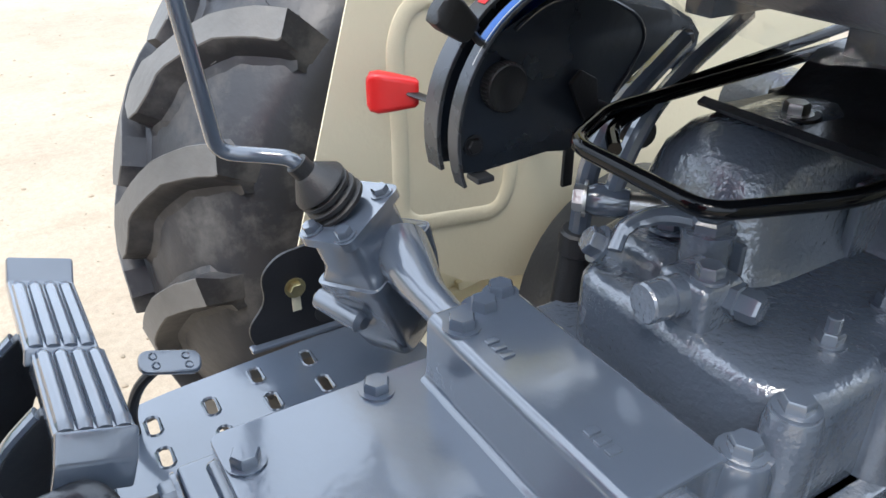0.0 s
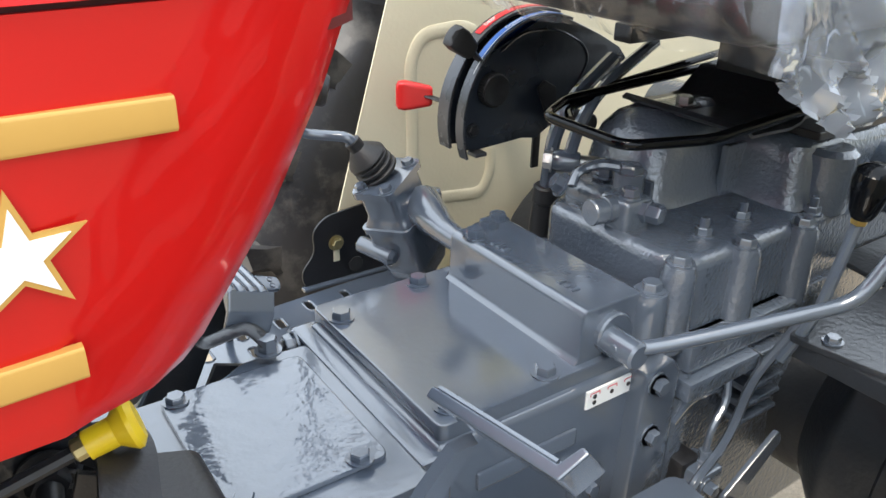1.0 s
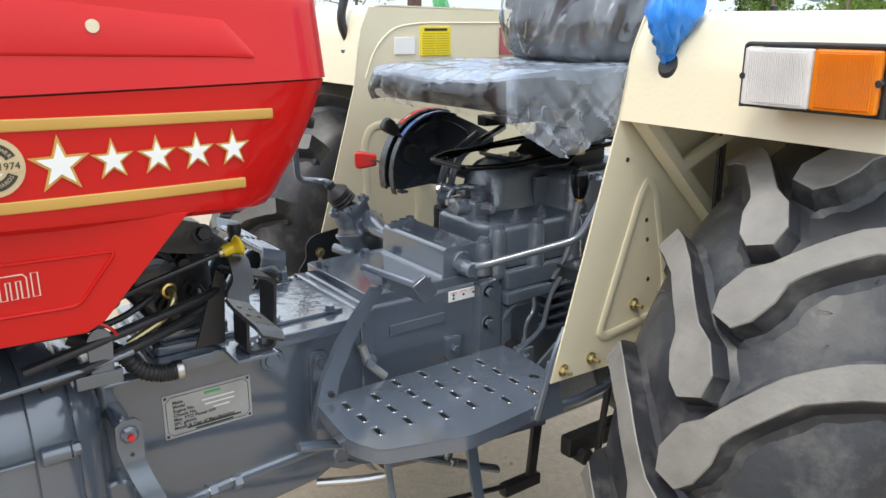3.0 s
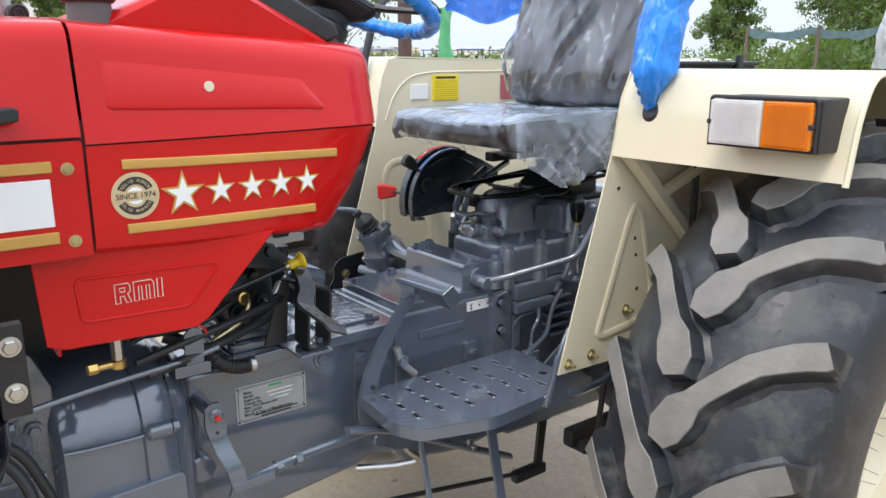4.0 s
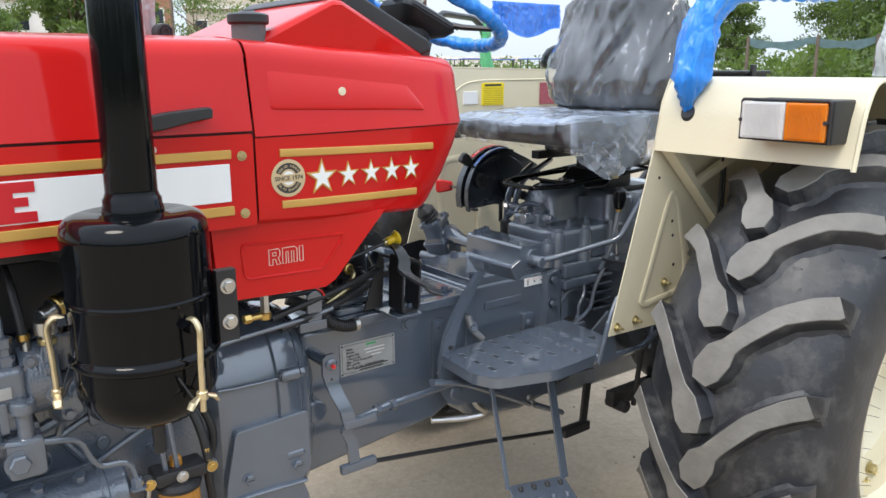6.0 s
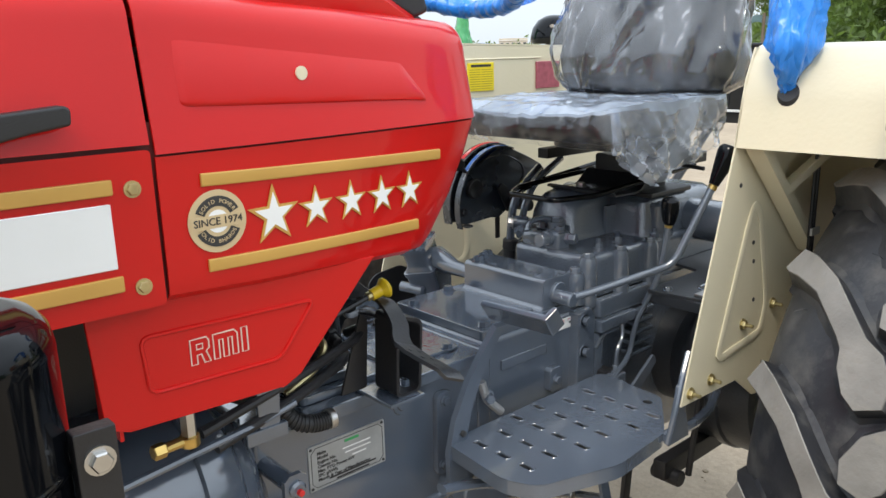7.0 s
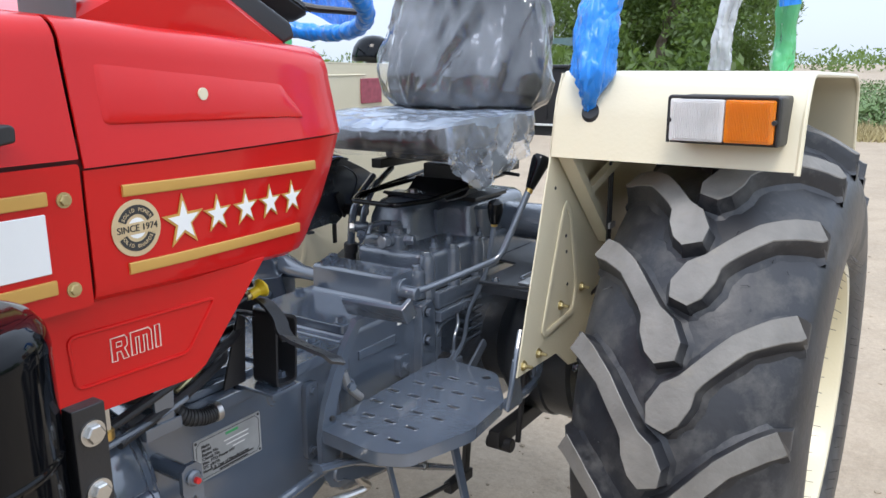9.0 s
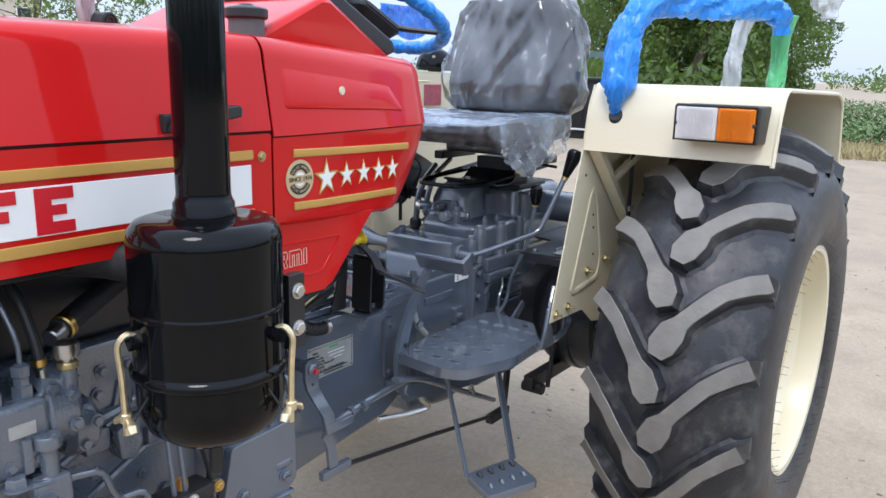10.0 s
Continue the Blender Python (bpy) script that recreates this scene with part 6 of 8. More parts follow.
part("clevis", box(-0.20, -0.17, -0.145, -0.12, 1.15, 1.175, 0.003), ZINC, se)


# clear film over cushion and backrest
def draped():
    """A sheet over the cushion; its hem hangs deepest in a loose corner on the near side."""
    ring = [Vector((*p, 0)) for p in ring_round([(-0.519, -0.247), (-0.03, -0.247), (-0.03, 0.257), (-0.519, 0.257)], 0.045, 8)]
    edge = []
    for i, p in enumerate(ring):
        q = ring[(i + 1) % len(ring)]
        k = max(1, round((q - p).length / 0.008))
        edge += [p.lerp(q, j / k) for j in range(k)]
    mid = Vector((-0.275, 0.005, 0))
    n = len(edge)

    def hem(p):
        if p.y < -0.2:
            return float(np.interp(p.x, (-0.52, -0.47, -0.345, -0.30, -0.06, -0.03), (1.266, 1.245, 1.172, 1.172, 1.235, 1.25)))
        if p.x < -0.45:
            return 1.265 + 0.006 * noise.noise((p.y * 14, 0, 2))
        return 1.272

    bm = bmesh.new()
    rows = []
    for s in [k / 26 for k in range(1, 27)]:
        row = []
        for p in edge:
            q = mid.lerp(p, s)
            v = abs(q.y - 0.005) / 0.252
            z = 1.352 + 0.013 * v ** 3 - 0.010 * max(0, (mid.x - q.x) / 0.245) ** 2 - 0.012 * max(0, s - 0.8) / 0.2
            z += 0.005 * noise.noise((q.x * 11, q.y * 11, 3.0)) - 0.009 * abs(noise.noise((q.x * 9 + q.y * 14, q.y * 9 - q.x * 6, 7.0))) - 0.005 * abs(noise.noise((q.x * 26 - q.y * 20, q.y * 24 + q.x * 8, 9.0)))
            z += 0.005
            row.append(bm.verts.new((q.x, q.y, z)))
        rows.append(row)
    steps = 26
    for k in range(1, steps + 1):
        d = k / steps
        row = []
        for i, p in enumerate(edge):
            out = (edge[(i + 1) % n] - edge[i - 1]).cross(Vector((0, 0, 1))).normalized()
            z0 = rows[25][i].co.z
            h = hem(p)
            z = z0 + (h - z0) * d
            deep = z0 - z
            run = i * 0.008
            fold = noise.noise((run * 16 + deep * 4, deep * 3, 1.5)) * 0.20 - abs(noise.noise((run * 26 - deep * 22, deep * 7, 4.5))) * 0.24 - abs(noise.noise((run * 40 + deep * 34, deep * 12, 8.5))) * 0.13 + 0.08
            slack = 0.012 * math.sin(math.pi * d) * (1 if h > 1.25 else 0.4) - (0.10 * deep if h < 1.25 else 0.0)
            q = p + out * (slack + fold * min(deep, 0.16))
            row.append(bm.verts.new((q.x, q.y, z)))
        rows.append(row)
    top = bm.verts.new((mid.x, mid.y, 1.352))
    for i in range(n):
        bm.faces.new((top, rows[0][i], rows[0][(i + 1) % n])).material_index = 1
    for k, (a, b) in enumerate(zip(rows, rows[1:])):
        for i in range(n):
            # milky top, sky sheen in its colour; pulled tight and clear along the front
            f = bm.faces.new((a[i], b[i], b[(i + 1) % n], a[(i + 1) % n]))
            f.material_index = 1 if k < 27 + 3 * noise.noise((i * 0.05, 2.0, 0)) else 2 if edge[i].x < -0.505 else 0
    return bm


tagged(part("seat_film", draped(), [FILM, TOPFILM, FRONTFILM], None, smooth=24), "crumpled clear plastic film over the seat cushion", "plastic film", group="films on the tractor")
bf = part("backrest_film", backrest(0.009, 0.022, 4), BACKFILM, None, smooth=70)
bf.matrix_basis = lean
tagged(bf, "crumpled clear plastic bag over the backrest", "plastic film", group="films on the tractor")

# ---- stickers on the far fender ----
STICK = material("yellow_sticker", (0.82, 0.64, 0.02), 0.45, vary=0.04)
sk = part("warning_sticker", box(-0.218, -0.112, 0.4725, 0.4765, 1.356, 1.437, 0.0005, 1), STICK, fen_r, "yellow warning sticker with fine dark lines")
part("sticker_head", box(-0.205, -0.125, 0.4718, 0.4726, 1.425, 1.432, 0), INK, sk)
for k in range(9):
    for x0, x1 in ((-0.212, -0.168), (-0.164, -0.118)):
        part("sticker_line", box(x0, x1, 0.472, 0.4726, 1.362 + k * 0.0068, 1.3635 + k * 0.0068, 0), material("brown_ink", (0.30, 0.22, 0.02), 0.5) if k == 0 and x0 < -0.2 else bpy.data.materials["brown_ink"], sk)
part("white_sticker", box(-0.305, -0.238, 0.4725, 0.4765, 1.362, 1.408, 0.0005, 1), WHITE, fen_r, "small white paper label")
part("red_reflector", box(0.075, 0.185, 0.4705, 0.4765, 1.352, 1.435, 0.002), material("red_reflector", (0.38, 0.09, 0.12), 0.3, vary=0.2, scale=60), fen_r, "dull red square reflector")
part("pressed_line", tube([(-0.40, 0.4765, 1.30), (-0.37, 0.4765, 1.38), (-0.31, 0.4765, 1.435), (-0.22, 0.4765, 1.447), (0.10, 0.4765, 1.447)], 0.003, 6, 0.06), CREAM, fen_r)


# ---- wrapped handrails ----
def wrap(name, pts, r, mat, label, seed, quick=False, n=26, step=0.009):
    """Loose film round a rail: an uneven sleeve."""
    pts = rounded(pts, 0.06, 6)
    fine = []
    for a, b in zip(pts, pts[1:]):
        k = max(1, int((b - a).length / step))
        fine += [a.lerp(b, i / k) for i in range(k)]
    fine.append(pts[-1])
    rs = []
    for i in range(len(fine)):
        t = i / (len(fine) - 1)
        base = r[0] + (r[1] - r[0]) * (max(0.0, math.sin(math.pi * min(1, t * 1.25))) ** 1.1) if isinstance(r, tuple) else r
        if quick:
            base = r[0] + (r[1] - r[0]) * min(1.0, max(0.0, t - 0.03) / 0.15) ** 1.4 * (1 - 0.35 * t)
        rs.append(base)
    bm = tube(fine, rs, n)
    ends = len(fine) - 1
    for i, v in enumerate(bm.verts):
        c, spot = v.co.copy(), i // n
        out = c - fine[min(spot, ends)]
        turn = 2 * math.pi * (i % n) / n
        near = (math.cos(turn) * 1.3 + seed, math.sin(turn) * 1.3, spot * step * 5.0)
        twist = turn + spot * step * 9
        near2 = (math.cos(twist) * 1.5 + seed, math.sin(twist) * 1.5, spot * step * 6)
        fold = 0.40 * noise.noise(near) - 0.62 * abs(noise.noise(near2)) - 0.16 * abs(noise.noise((near2[0] * 2.3, near2[1] * 2.3, near2[2] * 1.8))) + 0.16
        v.co += out * fold
        v.co += Vector((noise.noise((c.x * 12 + seed, c.y * 12, c.z * 12)), noise.noise((c.x * 12, c.y * 12 + seed, c.z * 12)), 0.0)) * 0.010
    return tagged(part(name, bm, mat, None, smooth=48), label, "plastic film", group="films on the tractor")


RAIL = [(-0.393, 0.561, 1.378), (-0.430, 0.562, 1.45), (-0.375, 0.57, 1.62), (-0.31, 0.60, 1.685), (0.04, 0.835, 1.69), (0.11, 0.85, 1.64), (0.12, 0.835, 1.455)]
for s, fen in ((-1, fen_l), (1, fen_r)):
    part("handrail", tube([(x, s * y, z) for x, y, z in RAIL], 0.0125, 12, 0.06), SATIN, fen)
    part("grommet", lathe([(0, 0), (0.024, 0), (0.025, 0.006), (0.018, 0.012), (0, 0.012)], axis((-0.406, s * 0.561, 1.380), (-0.85, 0.0, 0.35)), 20), PLASTIC, fen)
    part("guard_post", tube([(0.60, s * 0.57, 1.43), (0.61, s * 0.575, 1.60), (0.63, s * 0.60, 1.75)], 0.010, 8), SATIN, fen)
wrap("blue_wrap", [(-0.398, -0.562, 1.380), (-0.420, -0.561, 1.408), (-0.430, -0.562, 1.45), (-0.405, -0.566, 1.56), (-0.365, -0.573, 1.635), (-0.31, -0.60, 1.688), (-0.15, -0.71, 1.690), (0.03, -0.83, 1.692)], (0.014, 0.047), BLUEFILM, "crumpled bright blue film wrapped on the handrail", 1.0, True)
wrap("blue_wrap", [(0.02, -0.83, 1.70), (0.05, -0.85, 1.66), (0.055, -0.855, 1.615)], (0.02, 0.038), BLUEFILM, "loose end of bright blue film on the handrail", 7.0)
wrap("green_wrap", [(0.11, -0.85, 1.675), (0.118, -0.842, 1.60), (0.12, -0.835, 1.458)], (0.027, 0.024), GREENFILM, "thin green film wrapped on the rear handrail post", 3.0)
wrap("white_wrap", [(0.64, -0.62, 1.78), (0.615, -0.585, 1.70), (0.605, -0.572, 1.60), (0.60, -0.57, 1.458)], (0.034, 0.028), WHITEFILM, "milky white film hanging on the guard post", 5.0)
wrap("white_wrap", [(0.64, -0.84, 1.80), (0.66, -0.86, 1.745), (0.66, -0.87, 1.70)], (0.03, 0.05), WHITEFILM, "puffed end of milky white film", 9.0)
bm = bmesh.new()
rows = []
for i in range(30):
    x = -0.10 + 0.36 * i / 29
    rows.append([bm.verts.new((x + 0.006 * noise.noise((x * 20, z * 12, 2)), 0.56 + 0.012 * noise.noise((x * 16, z * 10, 6)), z0)) for z0, z in [(1.735 - 0.13 * j / 11 * (0.85 + 0.15 * math.sin(x * 19)), j * 0.1) for j in range(12)]])
for a, b in zip(rows, rows[1:]):
    for j in range(11):
        bm.faces.new((a[j], a[j + 1], b[j + 1], b[j]))
bmesh.ops.solidify(bm, geom=bm.faces[:], thickness=0.002)
tagged(part("blue_wrap", bm, BLUEFILM, None, smooth=180), "flat sheet of blue film hanging on the far handrail", "plastic film", group="films on the tractor")
wrap("green_wrap", [(0.11, 0.85, 1.675), (0.118, 0.842, 1.60), (0.12, 0.835, 1.458)], (0.030, 0.027), GREENFILM, "thin green film wrapped on the rear handrail post", 13.0)

# ---- air cleaner and exhaust stack ----
AC = Vector((-1.750, -0.523, 0))
ac = part("air_cleaner", lathe([(0, 0.923), (0.04, 0.925), (0.075, 0.934), (0.097, 0.953), (0.107, 0.978), (0.109, 0.992), (0.109, 0.996), (0.109, 1.028), (0.109, 1.030), (0.1125, 1.032), (0.116, 1.037), (0.116, 1.042), (0.1125, 1.047), (0.110, 1.049), (0.110, 1.052), (0.110, 1.127), (0.110, 1.130), (0.1115, 1.131), (0.1115, 1.135), (0.110, 1.136), (0.110, 1.139), (0.110, 1.228), (0.110, 1.232),
                               (0.107, 1.247), (0.098, 1.258), (0.085, 1.262), (0.055, 1.259), (0.046, 1.262), (0.046, 1.272), (0.0435, 1.276), (0.0435, 1.284), (0.041, 1.287), (0.0385, 1.295), (0.0385, 1.30), (0.0385, 2.14), (0.0385, 2.15), (0.036, 2.15), (0, 2.14)], pose(AC.x, AC.y, 0), 96), BLACK, tractor, "gloss black oil bath air cleaner with a tall stack", smooth=60)
for ang, hx in ((-72, 0), (172, 0)):
    a = radians(ang)
    o = Vector((math.cos(a), math.sin(a), 0))
    c = AC + o * 0.118
    part("hook_bolt", tube([c + Vector((0, 0, 1.108)) - o * 0.004, c + o * 0.010 + Vector((0, 0, 1.112)), c + o * 0.022 + Vector((0, 0, 1.098)), c + o * 0.018 + Vector((0, 0, 1.05)), c + o * 0.016 + Vector((0, 0, 0.965))], 0.0048, 8, 0.012), PALEBRASS, ac, "pale brass hook bolt")
    part("hook_bracket", tube([c + Vector((0, 0, 1.100)) - o * 0.012, c + Vector((0, 0, 1.100)) + o * 0.006], 0.014, 4), BLACK, ac)
    side = Vector((-o.y, o.x, 0))
    w = bmesh.new()
    add(w, rod(c + o * 0.016 + Vector((0, 0, 0.984)), c + o * 0.016 + Vector((0, 0, 0.998)), 0.009, 10))
    for s in (-1, 1):
        add(w, tube([c + o * 0.016 + side * s * 0.008 + Vector((0, 0, 0.990)), c + o * 0.018 + side * s * 0.020 + Vector((0, 0, 0.984)), c + o * 0.018 + side * s * 0.026 + Vector((0, 0, 0.976))], [0.005, 0.008, 0.006], 8, flat=0.5))
    part("wing_nut", w, PALEBRASS, ac, "pale brass wing nut")
    for s in (-1, 1):
        part("bail_wire", tube([c + side * s * 0.024 + Vector((0, 0, 1.022)) - o * 0.006, c + o * 0.010 + side * s * 0.010 + Vector((0, 0, 0.985))], 0.0016, 6), SATIN, ac)
part("mount_bracket", box(-1.652, -1.618, -0.590, -0.572, 1.045, 1.165, 0.002), SATIN, ac)
for z in (1.138, 1.078):
    part("bracket_bolt", hexbolt((-1.634, -0.590, z), (0, -1, 0), 0.0095, 0.008), STEEL, ac, "bright hexagon bolt")
part("bracket_web", box(-1.658, -1.650, -0.572, -0.36, 1.05, 1.16, 0.002), SATIN, ac)
part("drain_spout", rod((AC.x + 0.01, AC.y + 0.01, 0.85), (AC.x + 0.01, AC.y + 0.01, 0.93), 0.011, 12), SATIN, ac)
ac.location = (0, 0, 0.013)
part("intake_duct", tube([(-1.75, -0.41, 1.18), (-1.78, -0.33, 1.19), (-1.84, -0.22, 1.19)], 0.035, 16, 0.05), PLASTIC, tractor, "ribbed black rubber intake duct")

# ---- bell housing ----


def barrel(x, hw, hh, z=0.70, k=0.62, n=44):
    """A squared-off round section."""
    out = []
    for i in range(n):
        t = 2 * math.pi * i / n
        c, q = math.cos(t), math.sin(t)
        out.append((x, math.copysign(abs(c) ** k, c) * hw, z + math.copysign(abs(q) ** k, q) * hh))
    return out


bl = part("bell_housing", loft([barrel(*v) for v in ((-1.548, 0.212, 0.225), (-1.535, 0.236, 0.242), (-1.50, 0.243, 0.248), (-1.44, 0.247, 0.252), (-1.38, 0.244, 0.250), (-1.335, 0.236, 0.244), (-1.312, 0.222, 0.232), (-1.297, 0.198, 0.214), (-1.288, 0.165, 0.190), (-1.268, 0.150, 0.180))]), GREY, tractor, "rounded grey cast bell housing", smooth=50)
part("housing_flange", bevel(loft([barrel(-1.404, 0.2465, 0.2515), barrel(-1.401, 0.2535, 0.2585), barrel(-1.352, 0.2510, 0.2565), barrel(-1.340, 0.240, 0.247)]), 0.003, 2, 40), GREY, bl, smooth=50)
part("housing_seam", tube([(-1.535, -0.236, 0.822), (-1.50, -0.2435, 0.822), (-1.44, -0.2475, 0.822), (-1.404, -0.2475, 0.822)], 0.0035, 8), GREY, bl)
for z in (0.636, 0.826):
    part("flange_bolt", hexbolt((-1.352, -0.249, z), (1, 0, 0), 0.011, 0.012), GREY, bl)
    part("bolt_boss", rod((-1.398, -0.249, z), (-1.352, -0.249, z), 0.016, 14, 0.004), GREY, bl)
part("lower_shield", prism(ring_round([(-1.540, 0.60), (-1.512, 0.728), (-1.338, 0.735), (-1.336, 0.590), (-1.362, 0.572), (-1.345, 0.525), (-1.335, 0.40), (-1.44, 0.38), (-1.545, 0.42)], 0.012, 3), "xz", -0.262, -0.240, 0.006, 3), GREY, bl)
part("shield_fold", tube([(-1.525, -0.262, 0.575), (-1.44, -0.264, 0.572), (-1.352, -0.262, 0.566)], 0.009, 10, flat=0.6), GREY, bl)
for x, z in ((-1.488, 0.612), (-1.372, 0.610), (-1.376, 0.494)):
    part("shield_bolt", hexbolt((x, -0.262, z), (0, -1, 0), 0.0125, 0.010), GREY, bl)
    part("bolt_slot", box(x - 0.008, x + 0.008, -0.2728, -0.2715, z - 0.0012, z + 0.0012, 0), INK, bl)
# clutch release lever and rods
cl = part("clutch_lever", loft([[(x - w, y, z), (x - w, y - 0.009, z), (x + w, y - 0.009, z), (x + w, y, z)] for x, y, z, w in
                                ((-1.268, -0.236, 0.846, 0.010), (-1.268, -0.236, 0.838, 0.020), (-1.268, -0.236, 0.80, 0.021), (-1.266, -0.237, 0.775, 0.017), (-1.258, -0.25, 0.745, 0.0165), (-1.246, -0.266, 0.71, 0.0165), (-1.240, -0.268, 0.675, 0.016), (-1.246, -0.262, 0.655, 0.014), (-1.232, -0.262, 0.625, 0.014), (-1.226, -0.262, 0.57, 0.014))]), GREY, tractor, "S-shaped grey clutch release lever")
part("cross_shaft", rod((-1.268, -0.145, 0.822), (-1.268, -0.240, 0.822), 0.015, 16), GREY, cl)
part("shaft_nut", lathe([(0, 0), (0.014, 0), (0.014, 0.006), (0.010, 0.010), (0, 0.010)], axis((-1.268, -0.244, 0.822), (0, -1, 0)), 18), GREY, cl)
part("red_cap", lathe([(0, 0), (0.0055, 0), (0.005, 0.007), (0, 0.008)], axis((-1.268, -0.254, 0.820), (0, -1, 0)), 12), REDKNOB, cl, "red paint mark")
part("lever_hole", rod((-1.267, -0.2475, 0.785), (-1.267, -0.244, 0.785), 0.0035, 8), INK, cl)
part("shaft_boss", rod((-1.285, -0.145, 0.69), (-1.285, -0.20, 0.69), 0.028, 18), GREY, cl)
lr = part("clutch_rod", tube([(-1.235, -0.268, 0.672), (-1.13, -0.25, 0.680), (-0.88, -0.214, 0.668)], 0.010, 10, 0.05), GREY, tractor, "grey clutch rod with a turnbuckle")
part("fork", box(-1.255, -1.165, -0.279, -0.262, 0.662, 0.684, 0.004), GREY, lr)
for a in (-1.15, -1.105):
    part("lock_nut", lathe([(0, -0.007), (0.014, -0.007), (0.014, 0.007), (0, 0.007)], axis((a, -0.2535, 0.679), (1, 0.14, -0.02)), 6), GREY, lr)
l2 = part("brake_rod", tube([(-1.22, -0.262, 0.560), (-0.82, -0.245, 0.485), (-0.44, -0.225, 0.405)], 0.0062, 8), SATIN, tractor, "long dark brake rod")
part("rod_fork", box(-1.262, -1.165, -0.272, -0.254, 0.545, 0.568, 0.004), GREY, l2)
part("rod_clevis", box(-0.47, -0.36, -0.238, -0.212, 0.385, 0.415, 0.004), SATIN, l2)
part("rod_lever", prism([(-0.40, 0.395), (-0.375, 0.395), (-0.345, 0.66), (-0.375, 0.66)], "xz", -0.235, -0.222, 0.003), SATIN, l2)
part("upper_cross_rod", tube([(-1.72, -0.25, 0.905), (-1.48, -0.25, 0.935), (-1.30, -0.215, 0.935), (-1.24, -0.21, 0.945)], 0.006, 8, 0.04), GREY, tractor, "thin grey control rod")
ca = part("control_arm", prism(ring_round([(-1.306, 0.915), (-1.272, 0.915), (-1.268, 0.985), (-1.288, 1.0), (-1.308, 0.985)], 0.012), "xz", -0.218, -0.210, 0.002), GREY, tractor, "small grey control arm")
part("arm_fork", box(-1.33, -1.26, -0.222, -0.205, 0.902, 0.925, 0.003), GREY, ca)
# underside pieces
part("lower_pan", prism([(-0.79, 0.57), (-0.42, 0.60), (-0.32, 0.58), (-0.30, 0.50), (-0.55, 0.46), (-0.75, 0.49)], "xz", -0.12, 0.12, 0.02), CAST, tractor, "dark underside of the gearbox")
part("drawbar_arm", loft([[(x, y - 0.006, z - 0.022), (x, y + 0.006, z - 0.022), (x, y + 0.006, z + 0.022), (x, y - 0.006, z + 0.022)] for x, y, z in ((-0.87, -0.205, 0.625), (-0.75, -0.21, 0.60), (-0.55, -0.225, 0.575), (-0.36, -0.24, 0.57))]), GREY, tractor, "flat grey bar under the footplate")
part("return_spring", tube([(-0.56 + 0.0016 * i, -0.262 + 0.011 * math.cos(i * 0.8), 0.60 + 0.011 * math.sin(i * 0.8) + 0.0004 * i) for i in range(100)], 0.0016, 5), SATIN, tractor, "dark coil return spring")
part("bent_pipe", tube([(-0.80, -0.19, 0.62), (-0.795, -0.195, 0.575), (-0.745, -0.20, 0.535), (-0.80, -0.16, 0.520), (-0.89, -0.12, 0.525)], 0.009, 10, 0.03), STEEL, tractor, "bare bent steel pipe")
part("lower_link", box(-0.33, 0.9, -0.30, -0.265, 0.47, 0.52, 0.006), SATIN, tractor, "dark lower link bar")
part("link_ball", rod((-0.29, -0.245, 0.47), (-0.29, -0.32, 0.47), 0.020, 14), SATIN, tractor, "dark link joint")
part("stabiliser", rod((-0.26, -0.32, 0.47), (-0.24, -0.33, 0.70), 0.008, 10), SATIN, tractor, "thin dark stabiliser rod")

# ---- front top of the clutch housing: brackets, rods, foot lever ----
part("tray_base", prism(ring_round([(-1.19, -0.14), (-1.02, -0.14), (-1.02, 0.12), (-1.19, 0.12)], 0.015), "xy", 0.893, 0.910, 0.004), GREY, tractor, "stepped grey plate on the clutch housing")
part("tray_step", box(-1.17, -1.05, -0.12, 0.09, 0.910, 0.926, 0.004), GREY, tractor, "raised grey pad on the clutch housing")


def frame_band(outer, y0, y1, thick, r):
    """A rounded loop of flat bar standing in the xz plane, as deep as y0..y1."""
    mid = Vector((sum(p[0] for p in outer) / len(outer), sum(p[1] for p in outer) / len(outer)))
    inner = [tuple(Vector(p) + Vector((math.copysign(thick, mid.x - p[0]), math.copysign(thick, mid.y - p[1])))) for p in outer]
    a, b = ring_round(outer, r, 5), ring_round(inner, r * 0.7, 5)
    bm = bmesh.new()
    rows = [[bm.verts.new((x, y, z)) for x, z in ring] for ring, y in ((a, y0), (a, y1), (b, y1), (b, y0))]
    n = len(a)
    for p, q in zip(rows, rows[1:] + rows[:1]):
        for j in range(n):
            bm.faces.new((p[j], p[(j + 1) % n], q[(j + 1) % n], q[j]))
    return bm


ub = part("upright_bracket", frame_band([(-1.062, 0.900), (-1.008, 0.900), (-1.000, 1.028), (-1.055, 1.046)], -0.236, -0.176, 0.0055, 0.014), SATIN, tractor, "dark open frame bracket bent from flat bar")
part("bracket_web", prism([(-1.128, 0.905), (-1.075, 0.905), (-1.066, 1.03), (-1.082, 1.04)], "xz", -0.170, -0.164, 0.002), SATIN, ub)
for x in (-1.050, -1.020):
    part("bracket_bolt", hexbolt((x, -0.206, 0.9055), (0, 0, 1), 0.009, 0.010), GREY, ub)
part("bracket_top", tube([(-1.025, -0.20, 1.013), (-1.036, -0.19, 1.024), (-1.055, -0.165, 1.034), (-1.07, -0.15, 1.038)], [0.013, 0.013, 0.012, 0.012], 8, 0.01, flat=0.35), SATIN, ub)
part("bracket_foot", box(-1.085, -1.010, -0.250, -0.145, 0.893, 0.900, 0.002), GREY, ub)


